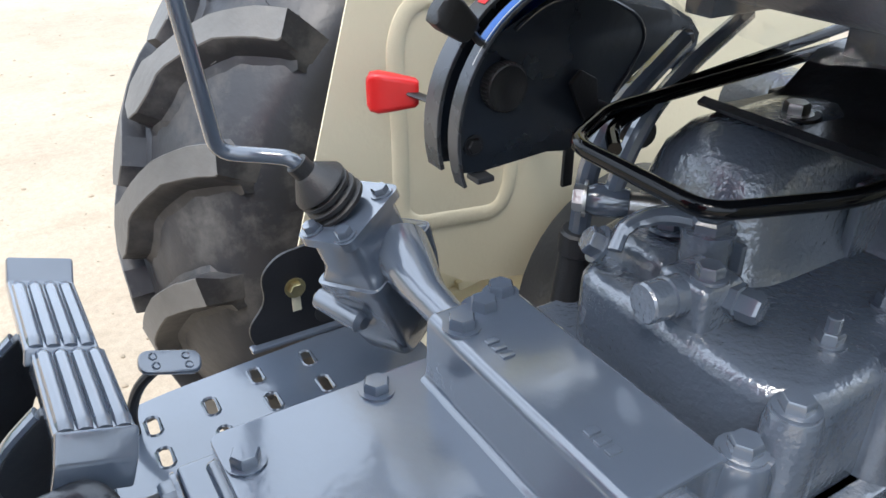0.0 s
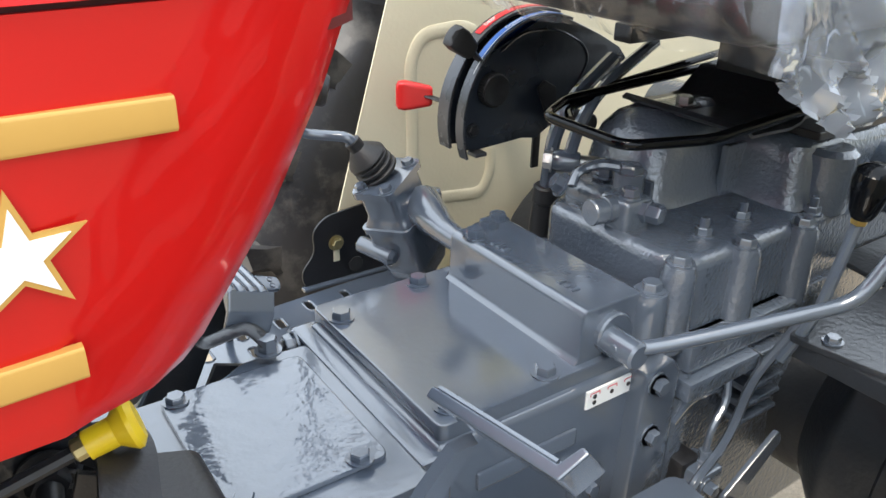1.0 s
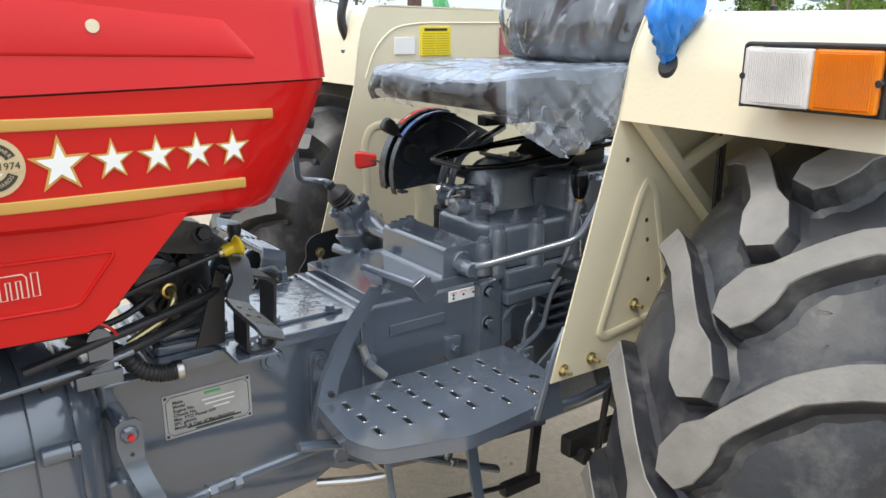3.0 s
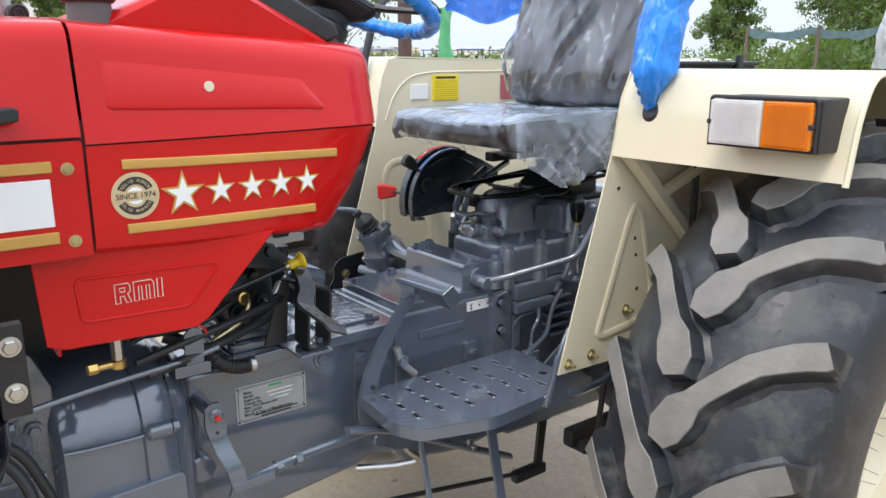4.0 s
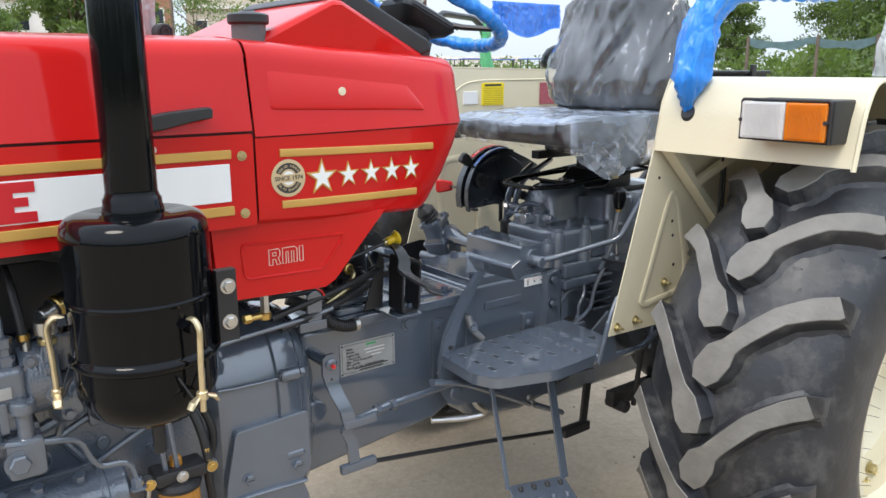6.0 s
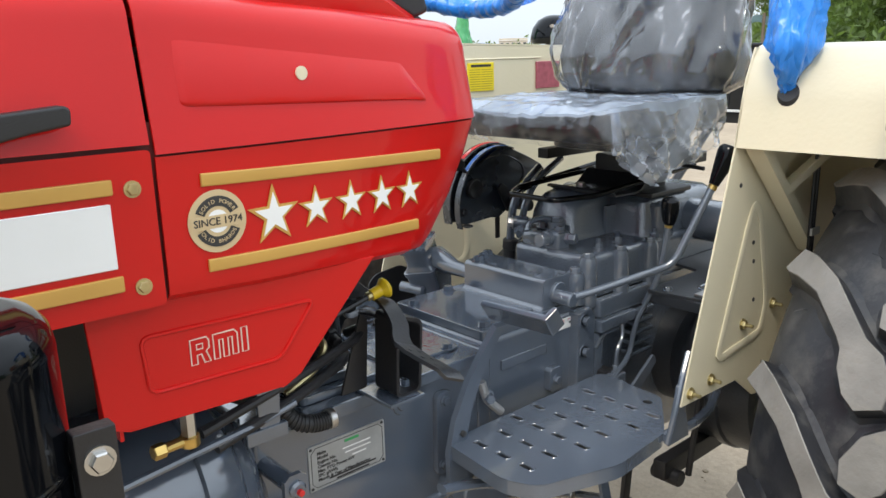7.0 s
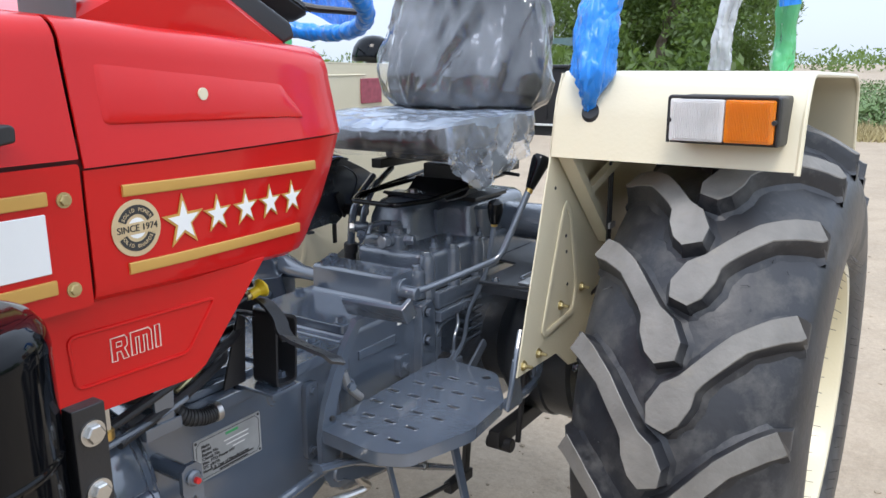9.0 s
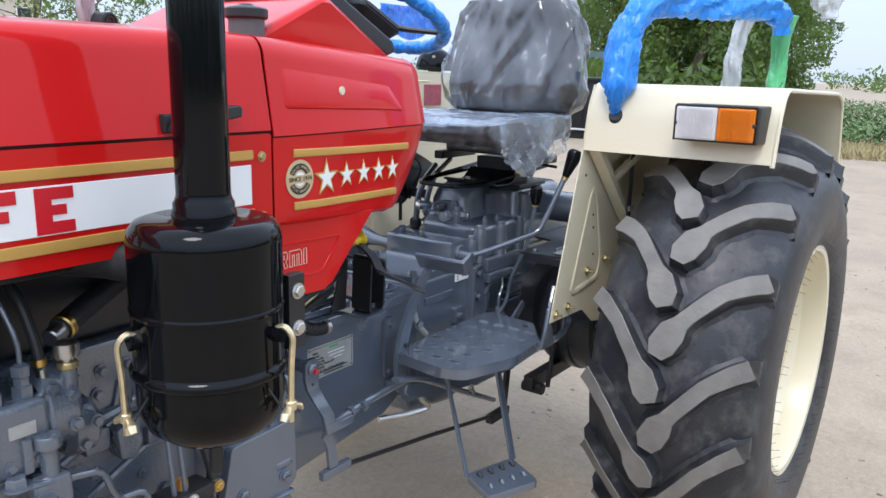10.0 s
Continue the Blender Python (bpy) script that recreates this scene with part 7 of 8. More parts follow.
def strap(pts, w, thick, across):
    """A bent flat bar through pts; w is a list of half widths along the vector across."""
    a = Vector(across).normalized()
    pts = [Vector(p) for p in pts]
    secs = []
    for i, p in enumerate(pts):
        d = (pts[min(i + 1, len(pts) - 1)] - pts[max(i - 1, 0)]).normalized()
        n = d.cross(a).normalized() * thick / 2
        secs.append([tuple(p + a * w[i] + n), tuple(p - a * w[i] + n), tuple(p - a * w[i] - n), tuple(p + a * w[i] - n)])
    return loft(secs)


path = rounded([(-1.058, -0.150, 1.058), (-1.052, -0.195, 1.068), (-1.062, -0.235, 1.058), (-1.068, -0.262, 1.040), (-1.090, -0.288, 1.032), (-1.098, -0.312, 1.022)], 0.02, 4)
# grey paint mirroring dark surroundings; that darkness is put into both dark materials
fl2 = part("foot_lever", strap(path, [0.019] * len(path), 0.005, (0.9, 0.1, -0.25)), SATIN, tractor, "folded grey foot lever with a drilled pad", smooth=60)
path = [(-1.101, -0.312, 1.029), (-1.097, -0.335, 1.020), (-1.090, -0.370, 1.011), (-1.086, -0.397, 1.006), (-1.084, -0.408, 0.996)]
ACROSS = Vector((0.92, -0.05, -0.38)).normalized()
part("pad", strap(path, [0.019, 0.021, 0.0225, 0.0225, 0.018], 0.006, ACROSS), DARKCAST, fl2, smooth=60)
for k in range(6):
    c = Vector((-1.097, -0.331, 1.0215)).lerp(Vector((-1.088, -0.380, 1.009)), (k // 2) / 2) + ACROSS * (0.009 if k % 2 else -0.009)
    n = ACROSS.cross(Vector((0.009, -0.049, -0.0125))).normalized()
    n = n if n.z > 0 else -n
    part("pad_hole", rod(c - n * 0.001, c + n * 0.0036, 0.0036, 10, 0.0002), DARKCAST, fl2)
yk = part("stop_knob", lathe([(0, 0), (0.010, 0), (0.0105, 0.018), (0.014, 0.022), (0.018, 0.027), (0.018, 0.030), (0.013, 0.034), (0, 0.034)], axis((-1.075, -0.195, 1.078), (0.55, -0.05, 0.16)), 22), YELLOW, tractor, "yellow pull knob on a bent rod")
part("knob_rod", tube([(-1.07, -0.195, 1.079), (-1.20, -0.19, 1.045), (-1.40, -0.2, 0.985)], 0.005, 8), SATIN, yk)
part("knob_collar", rod((-1.083, -0.194, 1.076), (-1.072, -0.195, 1.0795), 0.008, 10), ZINC, yk)
for pts, r in (([(-1.40, -0.225, 0.955), (-1.22, -0.205, 0.985), (-1.10, -0.175, 1.0), (-1.06, -0.15, 1.01), (-1.065, -0.10, 0.985)], 0.0085), ([(-1.38, -0.225, 0.925), (-1.22, -0.20, 0.950), (-1.12, -0.165, 0.965), (-1.09, -0.13, 0.96)], 0.0095)):
    part("bent_rod", tube(pts, r, 10, 0.05), SATIN, tractor, "bent grey control rod")
hz = part("corrugated_hose", tube([(-1.32, -0.14, 0.965), (-1.245, -0.165, 0.925), (-1.225, -0.18, 0.893), (-1.19, -0.19, 0.884), (-1.165, -0.19, 0.885)], 0.014, 12, 0.03), PLASTIC, tractor, "dark corrugated hose")
way = rounded([(-1.32, -0.14, 0.965), (-1.245, -0.165, 0.925), (-1.225, -0.18, 0.893), (-1.19, -0.19, 0.884), (-1.165, -0.19, 0.885)], 0.03)
for a, b in zip(way[1:], way[2:]):
    k = max(1, int((b - a).length / 0.0055))
    for j in range(k):
        c = a.lerp(b, j / k)
        part("hose_ring", rod(c, c + (b - a).normalized() * 0.0032, 0.0156, 12, 0.001), PLASTIC, hz)
part("hose_tie", rod((-1.172, -0.19, 0.885), (-1.160, -0.19, 0.885), 0.0172, 14, 0.001), STEEL, hz)
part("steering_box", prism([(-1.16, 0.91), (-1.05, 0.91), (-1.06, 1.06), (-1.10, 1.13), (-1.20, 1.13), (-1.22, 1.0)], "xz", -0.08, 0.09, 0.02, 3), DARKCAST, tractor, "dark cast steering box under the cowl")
for x, y, z, r in ((-1.17, -0.085, 1.03, 0.026), (-1.11, -0.085, 1.075, 0.022), (-1.09, -0.085, 0.97, 0.018)):
    part("steering_bolt", lathe([(0, 0), (r, 0), (r, 0.012), (r * 0.6, 0.014), (r * 0.6, 0.022), (0, 0.022)], axis((x, y, z), (0, -1, 0)), 18), SATIN, tractor, "dark round cover under the cowl")
part("brass_plug", lathe([(0, 0), (0.016, 0), (0.016, 0.012), (0.011, 0.014), (0.011, 0.02), (0.006, 0.02), (0.006, 0.008), (0, 0.008)], axis((-1.245, -0.10, 1.0), (0.2, -1, 0.1)), 14), BRASS, tractor, "brass pipe union under the cowl")
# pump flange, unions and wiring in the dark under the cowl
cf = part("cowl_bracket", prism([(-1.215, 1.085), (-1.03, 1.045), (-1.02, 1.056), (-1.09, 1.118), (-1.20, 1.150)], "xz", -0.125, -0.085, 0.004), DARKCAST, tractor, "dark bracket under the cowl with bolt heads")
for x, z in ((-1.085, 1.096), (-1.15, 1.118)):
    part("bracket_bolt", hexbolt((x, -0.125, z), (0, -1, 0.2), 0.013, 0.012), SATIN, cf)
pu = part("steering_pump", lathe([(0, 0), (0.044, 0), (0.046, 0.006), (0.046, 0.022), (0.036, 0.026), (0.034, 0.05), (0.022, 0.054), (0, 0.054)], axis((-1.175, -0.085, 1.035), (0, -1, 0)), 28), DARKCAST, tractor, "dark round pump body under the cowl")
for k in range(6):
    a = k * 1.047 + 0.3
    part("pump_nut", hexbolt((-1.175 + 0.039 * math.cos(a), -0.106, 1.035 + 0.039 * math.sin(a)), (0, -1, 0), 0.0065, 0.008), SATIN, pu)
for x, z in ((-1.118, 1.052), (-1.098, 0.985), (-1.142, 0.962)):
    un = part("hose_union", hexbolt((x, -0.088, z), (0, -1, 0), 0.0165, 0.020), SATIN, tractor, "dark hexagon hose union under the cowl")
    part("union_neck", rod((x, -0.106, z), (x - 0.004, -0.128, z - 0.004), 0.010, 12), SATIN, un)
part("union_ring", lathe([(0.009, 0), (0.013, 0.001), (0.0145, 0.004), (0.013, 0.007), (0.009, 0.008)], axis((-1.16, -0.150, 1.014), (0.15, -1, 0.1)), 22, closed=True), BRASS, tractor, "brass ring of a pipe union")
part("fuel_line", tube([(-1.158, -0.152, 1.014), (-1.156, -0.174, 1.008), (-1.178, -0.180, 0.975), (-1.24, -0.182, 0.948)], 0.006, 10, 0.02), ZINC, tractor, "yellowish bent metal fuel line")
part("red_wire", tube([(-1.36, -0.20, 1.03), (-1.30, -0.214, 1.015), (-1.268, -0.218, 0.992), (-1.262, -0.216, 0.980)], 0.0028, 6, 0.02), REDKNOB, tractor, "thin red wire hanging under the cowl")
for z, y in ((0.978, -0.19), (1.005, -0.165)):
    part("wire_loom", tube([(-1.50, y - 0.02, z + 0.035), (-1.36, y, z + 0.01), (-1.25, y + 0.03, z), (-1.17, y + 0.06, z + 0.03)], 0.006, 8, 0.05), PLASTIC, tractor, "black wire loom under the cowl")
tee = part("fuel_tap", rod((-1.446, -0.30, 0.985), (-1.446, -0.30, 1.042), 0.010, 6), STEEL, tractor, "fuel tap with brass fittings under the tank")
part("tap_arm", rod((-1.446, -0.30, 0.992), (-1.49, -0.305, 0.992), 0.007, 10), BRASS, tee)
part("tap_nut", rod((-1.48, -0.3045, 0.992), (-1.497, -0.306, 0.992), 0.010, 6), BRASS, tee)
part("tap_end", rod((-1.446, -0.30, 0.982), (-1.446, -0.30, 0.998), 0.013, 12), BRASS, tee)

# ---- engine ----
en = part("engine_block", prism([(-2.7, 0.50), (-1.53, 0.48), (-1.53, 0.93), (-1.56, 1.0), (-2.7, 1.0)], "xz", -0.185, 0.185, 0.012), CAST, tractor, "rough grey cast engine block with ribs")
part("cylinder_head", box(-2.6, -1.60, -0.15, 0.15, 1.0, 1.14, 0.012), SATIN, en)
part("fuel_tank", box(-1.56, -1.02, -0.30, 0.30, 1.20, 1.48, 0.03), SATIN, tractor, "black fuel tank inside the cowl")
part("inner_shield", box(-2.7, -1.22, 0.24, 0.25, 0.98, 1.21, 0.003), SATIN, tractor, "dark inner heat shield beside the engine")
part("radiator_shroud", box(-2.55, -1.60, -0.30, 0.30, 1.17, 1.19, 0.004), SATIN, tractor, "dark heat shield under the hood")
for a, b in (((-2.2, 0.775), (-1.84, 0.79)), ((-1.84, 0.79), (-1.72, 0.845)), ((-1.84, 0.79), (-1.80, 0.73)), ((-1.72, 0.845), (-1.62, 0.835)), ((-1.80, 0.91), (-1.84, 0.79)), ((-1.72, 0.845), (-1.70, 0.92)), ((-2.2, 0.70), (-1.78, 0.715)), ((-1.78, 0.715), (-1.66, 0.77)), ((-1.66, 0.77), (-1.56, 0.77))):
    part("block_rib", tube([(a[0], -0.186, a[1]), (b[0], -0.186, b[1])], 0.008, 8), CAST, en)
for x, z, r in ((-1.70, 0.80, 0.020), (-1.76, 0.755, 0.014), (-1.88, 0.75, 0.025), (-1.60, 0.90, 0.016), (-1.97, 0.74, 0.02)):
    part("core_plug", lathe([(0, 0), (r, 0), (r, 0.006), (r * 0.8, 0.008), (r * 0.75, 0.004), (0, 0.004)], axis((x, -0.185, z), (0, -1, 0)), 20), CAST, en)
for x, z in ((-1.705, 0.80), (-1.57, 0.86), (-1.62, 0.66)):
    part("block_bolt", hexbolt((x, -0.192, z), (0, -1, 0), 0.011, 0.010), CAST, en)
part("lug", prism([(-1.735, 0.84), (-1.69, 0.86), (-1.68, 0.80), (-1.70, 0.77), (-1.73, 0.78)], "xz", -0.225, -0.18, 0.008), CAST, en)
for k in range(4):
    part("cast_letter_bar", box(-1.86 + 0.022 * k, -1.845 + 0.022 * k, -0.189, -0.184, 0.835 + 0.008 * k, 0.86 + 0.008 * k, 0.002), CAST, en)
# injection pump
ip = part("injection_pump", box(-2.35, -1.90, -0.33, -0.19, 0.88, 0.995, 0.012, 3), CAST, tractor, "grey fuel injection pump with delivery nuts")
part("pump_lower", box(-2.35, -1.885, -0.31, -0.18, 0.83, 0.885, 0.008), CAST, ip)
part("pump_cover", rod((-1.905, -0.26, 0.955), (-1.845, -0.26, 0.955), 0.07, 26, 0.01), CAST, ip)
part("governor", rod((-1.86, -0.255, 0.90), (-1.80, -0.255, 0.90), 0.05, 22, 0.012), CAST, ip)
for x in (-1.925, -1.97, -2.015, -2.06):
    part("delivery_nut", lathe([(0, 0), (0.016, 0), (0.016, 0.02), (0.012, 0.022), (0.012, 0.034), (0.0145, 0.036), (0.0145, 0.052), (0.006, 0.056), (0, 0.056)], pose(x, -0.30, 0.992), 6), CAST, ip)
    part("delivery_pipe", tube([(x, -0.30, 1.04), (x, -0.30, 1.08), (x - 0.012, -0.27, 1.15), (x - 0.02, -0.18, 1.17)], 0.0042, 8, 0.03), GREY, ip)
part("fuel_hose", tube([(-1.89, -0.29, 1.0), (-1.892, -0.29, 1.06), (-1.90, -0.26, 1.14), (-1.905, -0.20, 1.17)], 0.0085, 10, 0.04), PLASTIC, ip)
part("hose_clip", rod((-1.891, -0.29, 1.030), (-1.892, -0.29, 1.042), 0.011, 12), BRASS, ip)
part("banjo_union", lathe([(0, -0.014), (0.014, -0.014), (0.016, 0), (0.014, 0.014), (0, 0.014)], axis((-1.888, -0.305, 0.985), (0, -1, 0)), 18), CAST, ip)
part("hose_stub", rod((-1.888, -0.297, 0.99), (-1.89, -0.29, 1.03), 0.008, 12), STEEL, ip)
part("pump_sensor", lathe([(0, -0.03), (0.010, -0.03), (0.010, -0.012), (0.0185, -0.010), (0.0195, 0.0), (0.0185, 0.012), (0.010, 0.016), (0, 0.017)], pose(-1.858, -0.31, 1.052), 22), STEEL, ip, "bright domed breather cap")
part("sensor_neck", rod((-1.858, -0.31, 0.96), (-1.858, -0.31, 1.03), 0.013, 14), CAST, ip)
part("sensor_band", rod((-1.858, -0.31, 1.022), (-1.858, -0.31, 1.034), 0.016, 18), ZINC, ip)
part("pump_tag", box(-1.965, -1.925, -0.3335, -0.329, 0.945, 0.965, 0.001), ALU, ip, "small metal tag")
pl2 = part("primer", lathe([(0, 0), (0.014, 0), (0.014, 0.045), (0.021, 0.047), (0.0215, 0.062), (0.019, 0.066), (0, 0.067)], pose(-1.912, -0.335, 0.872), 24), CAST, tractor, "grey hand primer pump")
part("primer_base", box(-1.95, -1.885, -0.355, -0.26, 0.80, 0.875, 0.012), CAST, pl2)
part("primer_bolt", hexbolt((-1.93, -0.355, 0.835), (0, -1, 0), 0.018, 0.014), GREY, pl2)
part("primer_union", hexbolt((-1.965, -0.34, 0.875), (0, 0, 1), 0.016, 0.016), GREY, pl2)
part("leak_pipe", tube([(-1.962, -0.345, 0.872), (-1.93, -0.35, 0.868), (-1.83, -0.34, 0.845), (-1.815, -0.335, 0.80), (-1.80, -0.33, 0.775), (-1.745, -0.32, 0.765), (-1.735, -0.32, 0.72)], 0.0058, 10, 0.03), GREY, tractor, "bent grey fuel return pipe")
part("pipe_union", hexbolt((-1.735, -0.32, 0.705), (0, 0, 1), 0.012, 0.022), GREY, tractor, "grey pipe union nut")
sm = part("starter_motor", rod((-2.2, -0.27, 0.69), (-1.745, -0.27, 0.69), 0.055, 28, 0.008), CAST, tractor, "grey cylindrical starter motor")
part("starter_band", rod((-1.80, -0.27, 0.69), (-1.785, -0.27, 0.69), 0.058, 28), CAST, sm)
for x in (-1.83, -1.90, -1.96):
    part("starter_bolt", hexbolt((x, -0.29, 0.742), (0, -0.4, 1), 0.012, 0.014), GREY, sm)
part("starter_terminal", rod((-1.80, -0.325, 0.70), (-1.80, -0.345, 0.70), 0.012, 12), GREY, sm)
# small fittings on pump and block
part("breather_hose", tube([(-1.835, -0.250, 1.065), (-1.79, -0.225, 1.078), (-1.66, -0.150, 1.10)], 0.020, 14, 0.03), PLASTIC, tractor, "black breather hose with a brass band")
part("breather_band", rod((-1.832, -0.248, 1.066), (-1.818, -0.241, 1.070), 0.0225, 18), BRASS, ip)
part("breather_neck", rod((-1.858, -0.262, 1.058), (-1.832, -0.249, 1.066), 0.016, 14), STEEL, ip)
for x, y, z in ((-1.862, -0.328, 0.985), (-1.862, -0.330, 0.935), (-1.890, -0.318, 1.000), (-1.835, -0.300, 0.880), (-1.815, -0.304, 0.915)):
    part("cover_bolt", hexbolt((x, y, z), (0, -1, 0.1), 0.0085, 0.009), GREY, ip)
for k in range(6):
    part("pump_bolt", hexbolt((-2.15 + 0.046 * k, -0.331, 0.902), (0, -1, 0), 0.0075, 0.007), GREY, ip)
for k in range(3):
    part("pump_web", box(-2.06 + 0.055 * k, -2.045 + 0.055 * k, -0.338, -0.326, 0.885, 0.94, 0.003), CAST, ip)
for k in range(5):
    part("block_stud", hexbolt((-1.785 + 0.05 * k, -0.187, 0.948), (0, -1, 0), 0.0095, 0.012), CAST, en)
for x, z in ((-1.745, 0.905), (-1.655, 0.875), (-1.79, 0.865), (-1.585, 0.82), (-1.665, 0.715)):
    part("block_bolt", hexbolt((x, -0.187, z), (0, -1, 0), 0.010, 0.011), CAST, en)
part("block_rail", tube([(-1.90, -0.186, 0.803), (-1.74, -0.190, 0.862), (-1.60, -0.190, 0.875)], 0.012, 8, 0.03), CAST, en)
part("block_pad", box(-1.785, -1.735, -0.205, -0.18, 0.80, 0.845, 0.006), CAST, en)
part("block_pad", box(-1.66, -1.61, -0.202, -0.18, 0.775, 0.81, 0.006), CAST, en)
for x in (-1.685, -1.662):
    part("drain_pipe", tube([(x, -0.30, 0.83), (x + 0.004, -0.302, 0.77), (x + 0.012, -0.296, 0.705)], 0.0055, 8, 0.03), GREY, tractor, "thin grey drain pipe above the filter")

# fuel filter
ff = part("fuel_filter", lathe([(0, 0.52), (0.036, 0.52), (0.041, 0.53), (0.041, 0.664), (0.038, 0.67), (0, 0.67)], pose(-1.648, -0.285, 0), 30), FILTER, tractor, "amber fuel filter bowl under a black head")
part("filter_head", lathe([(0, 0.664), (0.044, 0.664), (0.046, 0.672), (0.042, 0.682), (0.02, 0.69), (0, 0.69)], pose(-1.648, -0.285, 0), 30), SATIN, ff)
part("filter_bridge", box(-1.70, -1.595, -0.315, -0.255, 0.682, 0.712, 0.008), SATIN, ff)
part("filter_plug", lathe([(0, 0), (0.013, 0), (0.012, 0.016), (0.008, 0.02), (0, 0.02)], pose(-1.650, -0.285, 0.712), 16), FILTER, ff)
part("filter_bolt", hexbolt((-1.648, -0.316, 0.697), (0, -1, 0), 0.009, 0.007), STEEL, ff)
for x, y in ((-1.71, -0.30), (-1.585, -0.30)):
    part("filter_union", lathe([(0, -0.012), (0.012, -0.012), (0.014, 0), (0.012, 0.012), (0, 0.012)], axis((x, y, 0.697), (0, -1, 0)), 16), STEEL, ff)
    part("union_bolt", hexbolt((x, y - 0.012, 0.697), (0, -1, 0), 0.008, 0.006), BRASS, ff)
part("filter_pipe", tube([(-1.71, -0.30, 0.69), (-1.715, -0.30, 0.655), (-1.74, -0.30, 0.63), (-1.80, -0.30, 0.62)], 0.0055, 8, 0.03), STEEL, ff)
part("filter_hose", tube([(-1.588, -0.30, 0.71), (-1.592, -0.29, 0.76), (-1.605, -0.27, 0.82), (-1.66, -0.25, 0.89)], 0.010, 10, 0.04), PLASTIC, ff)
part("hose_ferrule", rod((-1.588, -0.30, 0.708), (-1.590, -0.297, 0.735), 0.0085, 12), BRASS, ff)
part("lift_hose", tube([(-1.575, -0.27, 0.60), (-1.585, -0.275, 0.68), (-1.56, -0.275, 0.75), (-1.60, -0.26, 0.86), (-1.66, -0.25, 0.90)], 0.009, 10, 0.05), PLASTIC, tractor, "black rubber hose")
# front axle hint behind the engine, out of the light
part("front_support", box(-2.9, -2.6, -0.22, 0.22, 0.5, 1.0, 0.02), CAST, tractor, "grey front support casting")

wrap("white_wrap", [(-0.42, 0.70, 1.78), (-0.38, 0.72, 1.73), (-0.36, 0.725, 1.68)], (0.04, 0.075), WHITEFILM, "puffed milky film on the far handrail", 21.0)
tv = part("hand_throttle", tube([(-0.99, -0.135, 1.303), (-0.944, -0.157, 1.292), (-0.919, -0.171, 1.286)], 0.0075, 10, 0.02), SATIN, tractor, "hand throttle with a black grip under the wheel")
part("grip", lathe([(0, -0.02), (0.009, -0.02), (0.0105, 0.0), (0.011, 0.03), (0.0112, 0.038), (0.009, 0.041), (0, 0.0405)], axis((-0.926, -0.167, 1.288), (0.09, -0.055, -0.02)), 18), PLASTIC, tv)
part("switch_box", box(-0.952, -0.908, 0.143, 0.160, 1.055, 1.130, 0.006, 3), PLASTIC, tractor, "black plastic switch box under the cowl")
for x in (-0.205, -0.190):
    part("arch_hose", tube([(x + 0.03, -0.53, 1.42), (x, -0.53, 1.24), (x, -0.53, 1.07), (x + 0.02, -0.52, 0.95), (x + 0.05, -0.45, 0.86)], 0.0038, 8, 0.03), SATIN, tractor, "thin dark hose inside the wheel arch")
part("hose_clip_plate", box(-0.215, -0.180, -0.540, -0.534, 1.085, 1.10, 0.001), ALU, tractor, "small pale hose clip")
wl = part("work_lamp", lathe([(0, 0.088), (0.030, 0.084), (0.055, 0.070), (0.072, 0.046), (0.079, 0.018), (0.080, 0.0), (0.074, -0.006), (0, -0.006)], pose(0.295, 0.590, 1.496), 32), BLACK, tractor, "glossy black domed lamp on the far fender", smooth=60)
part("lamp_foot", rod((0.295, 0.590, 1.476), (0.295, 0.590, 1.494), 0.03, 18, 0.003), SATIN, wl)
tb = part("rear_tool_box", box(0.78, 0.94, 0.045, 0.455, 1.245, 1.470, 0.010, 3), SATIN, tractor, "black steel tool box behind the seat")
part("box_lid", box(0.77, 0.95, 0.035, 0.465, 1.462, 1.476, 0.004), SATIN, tb)
for k in range(4):
    part("box_rib", box(0.776, 0.782, 0.12 + 0.085 * k, 0.126 + 0.085 * k, 1.27, 1.455, 0.001), SATIN, tb)
part("white_edge", box(0.772, 0.95, 0.04, 0.46, 1.244, 1.252, 0.001), WHITE, tb)
part("rubber_skirt", box(0.785, 0.935, 0.05, 0.45, 1.205, 1.243, 0.003), PLASTIC, tb)
part("end_post", box(0.80, 0.83, 0.025, 0.040, 1.21, 1.50, 0.004), SATIN, tb)
for y in (0.30, 0.40):
    part("stand", tube([(0.86, y, 1.21), (0.60, y, 1.0), (0.22, y * 0.35, 0.93)], 0.015, 8, 0.05), SATIN, tb)
part("far_stack", rod((-1.470, 0.225, 1.54), (-1.490, 0.22, 1.86), 0.010, 10), SATIN, hood)
wrap("white_wrap", [(-1.470, 0.225, 1.56), (-1.478, 0.223, 1.66), (-1.490, 0.22, 1.86)], (0.014, 0.022), WHITEFILM, "milky film wrapped on a thin upright pipe", 31.0)


# ---- background: trees, field, parked vehicles, buildings ----
LEAF = material("leaves", (0.088, 0.135, 0.042), 0.5, vary=0.45, scale=1.3, island=True)
ln, ll = LEAF.node_tree.nodes, LEAF.node_tree.links
through_leaf = ln.new("ShaderNodeBsdfTranslucent")
through_leaf.inputs["Color"].default_value = (0.22, 0.33, 0.06, 1)
leaf_mix = ln.new("ShaderNodeMixShader")
leaf_mix.inputs[0].default_value = 0.42
ll.new(ln["Principled BSDF"].outputs[0], leaf_mix.inputs[1])
ll.new(through_leaf.outputs[0], leaf_mix.inputs[2])
ll.new(leaf_mix.outputs[0], ln["Material Output"].inputs["Surface"])
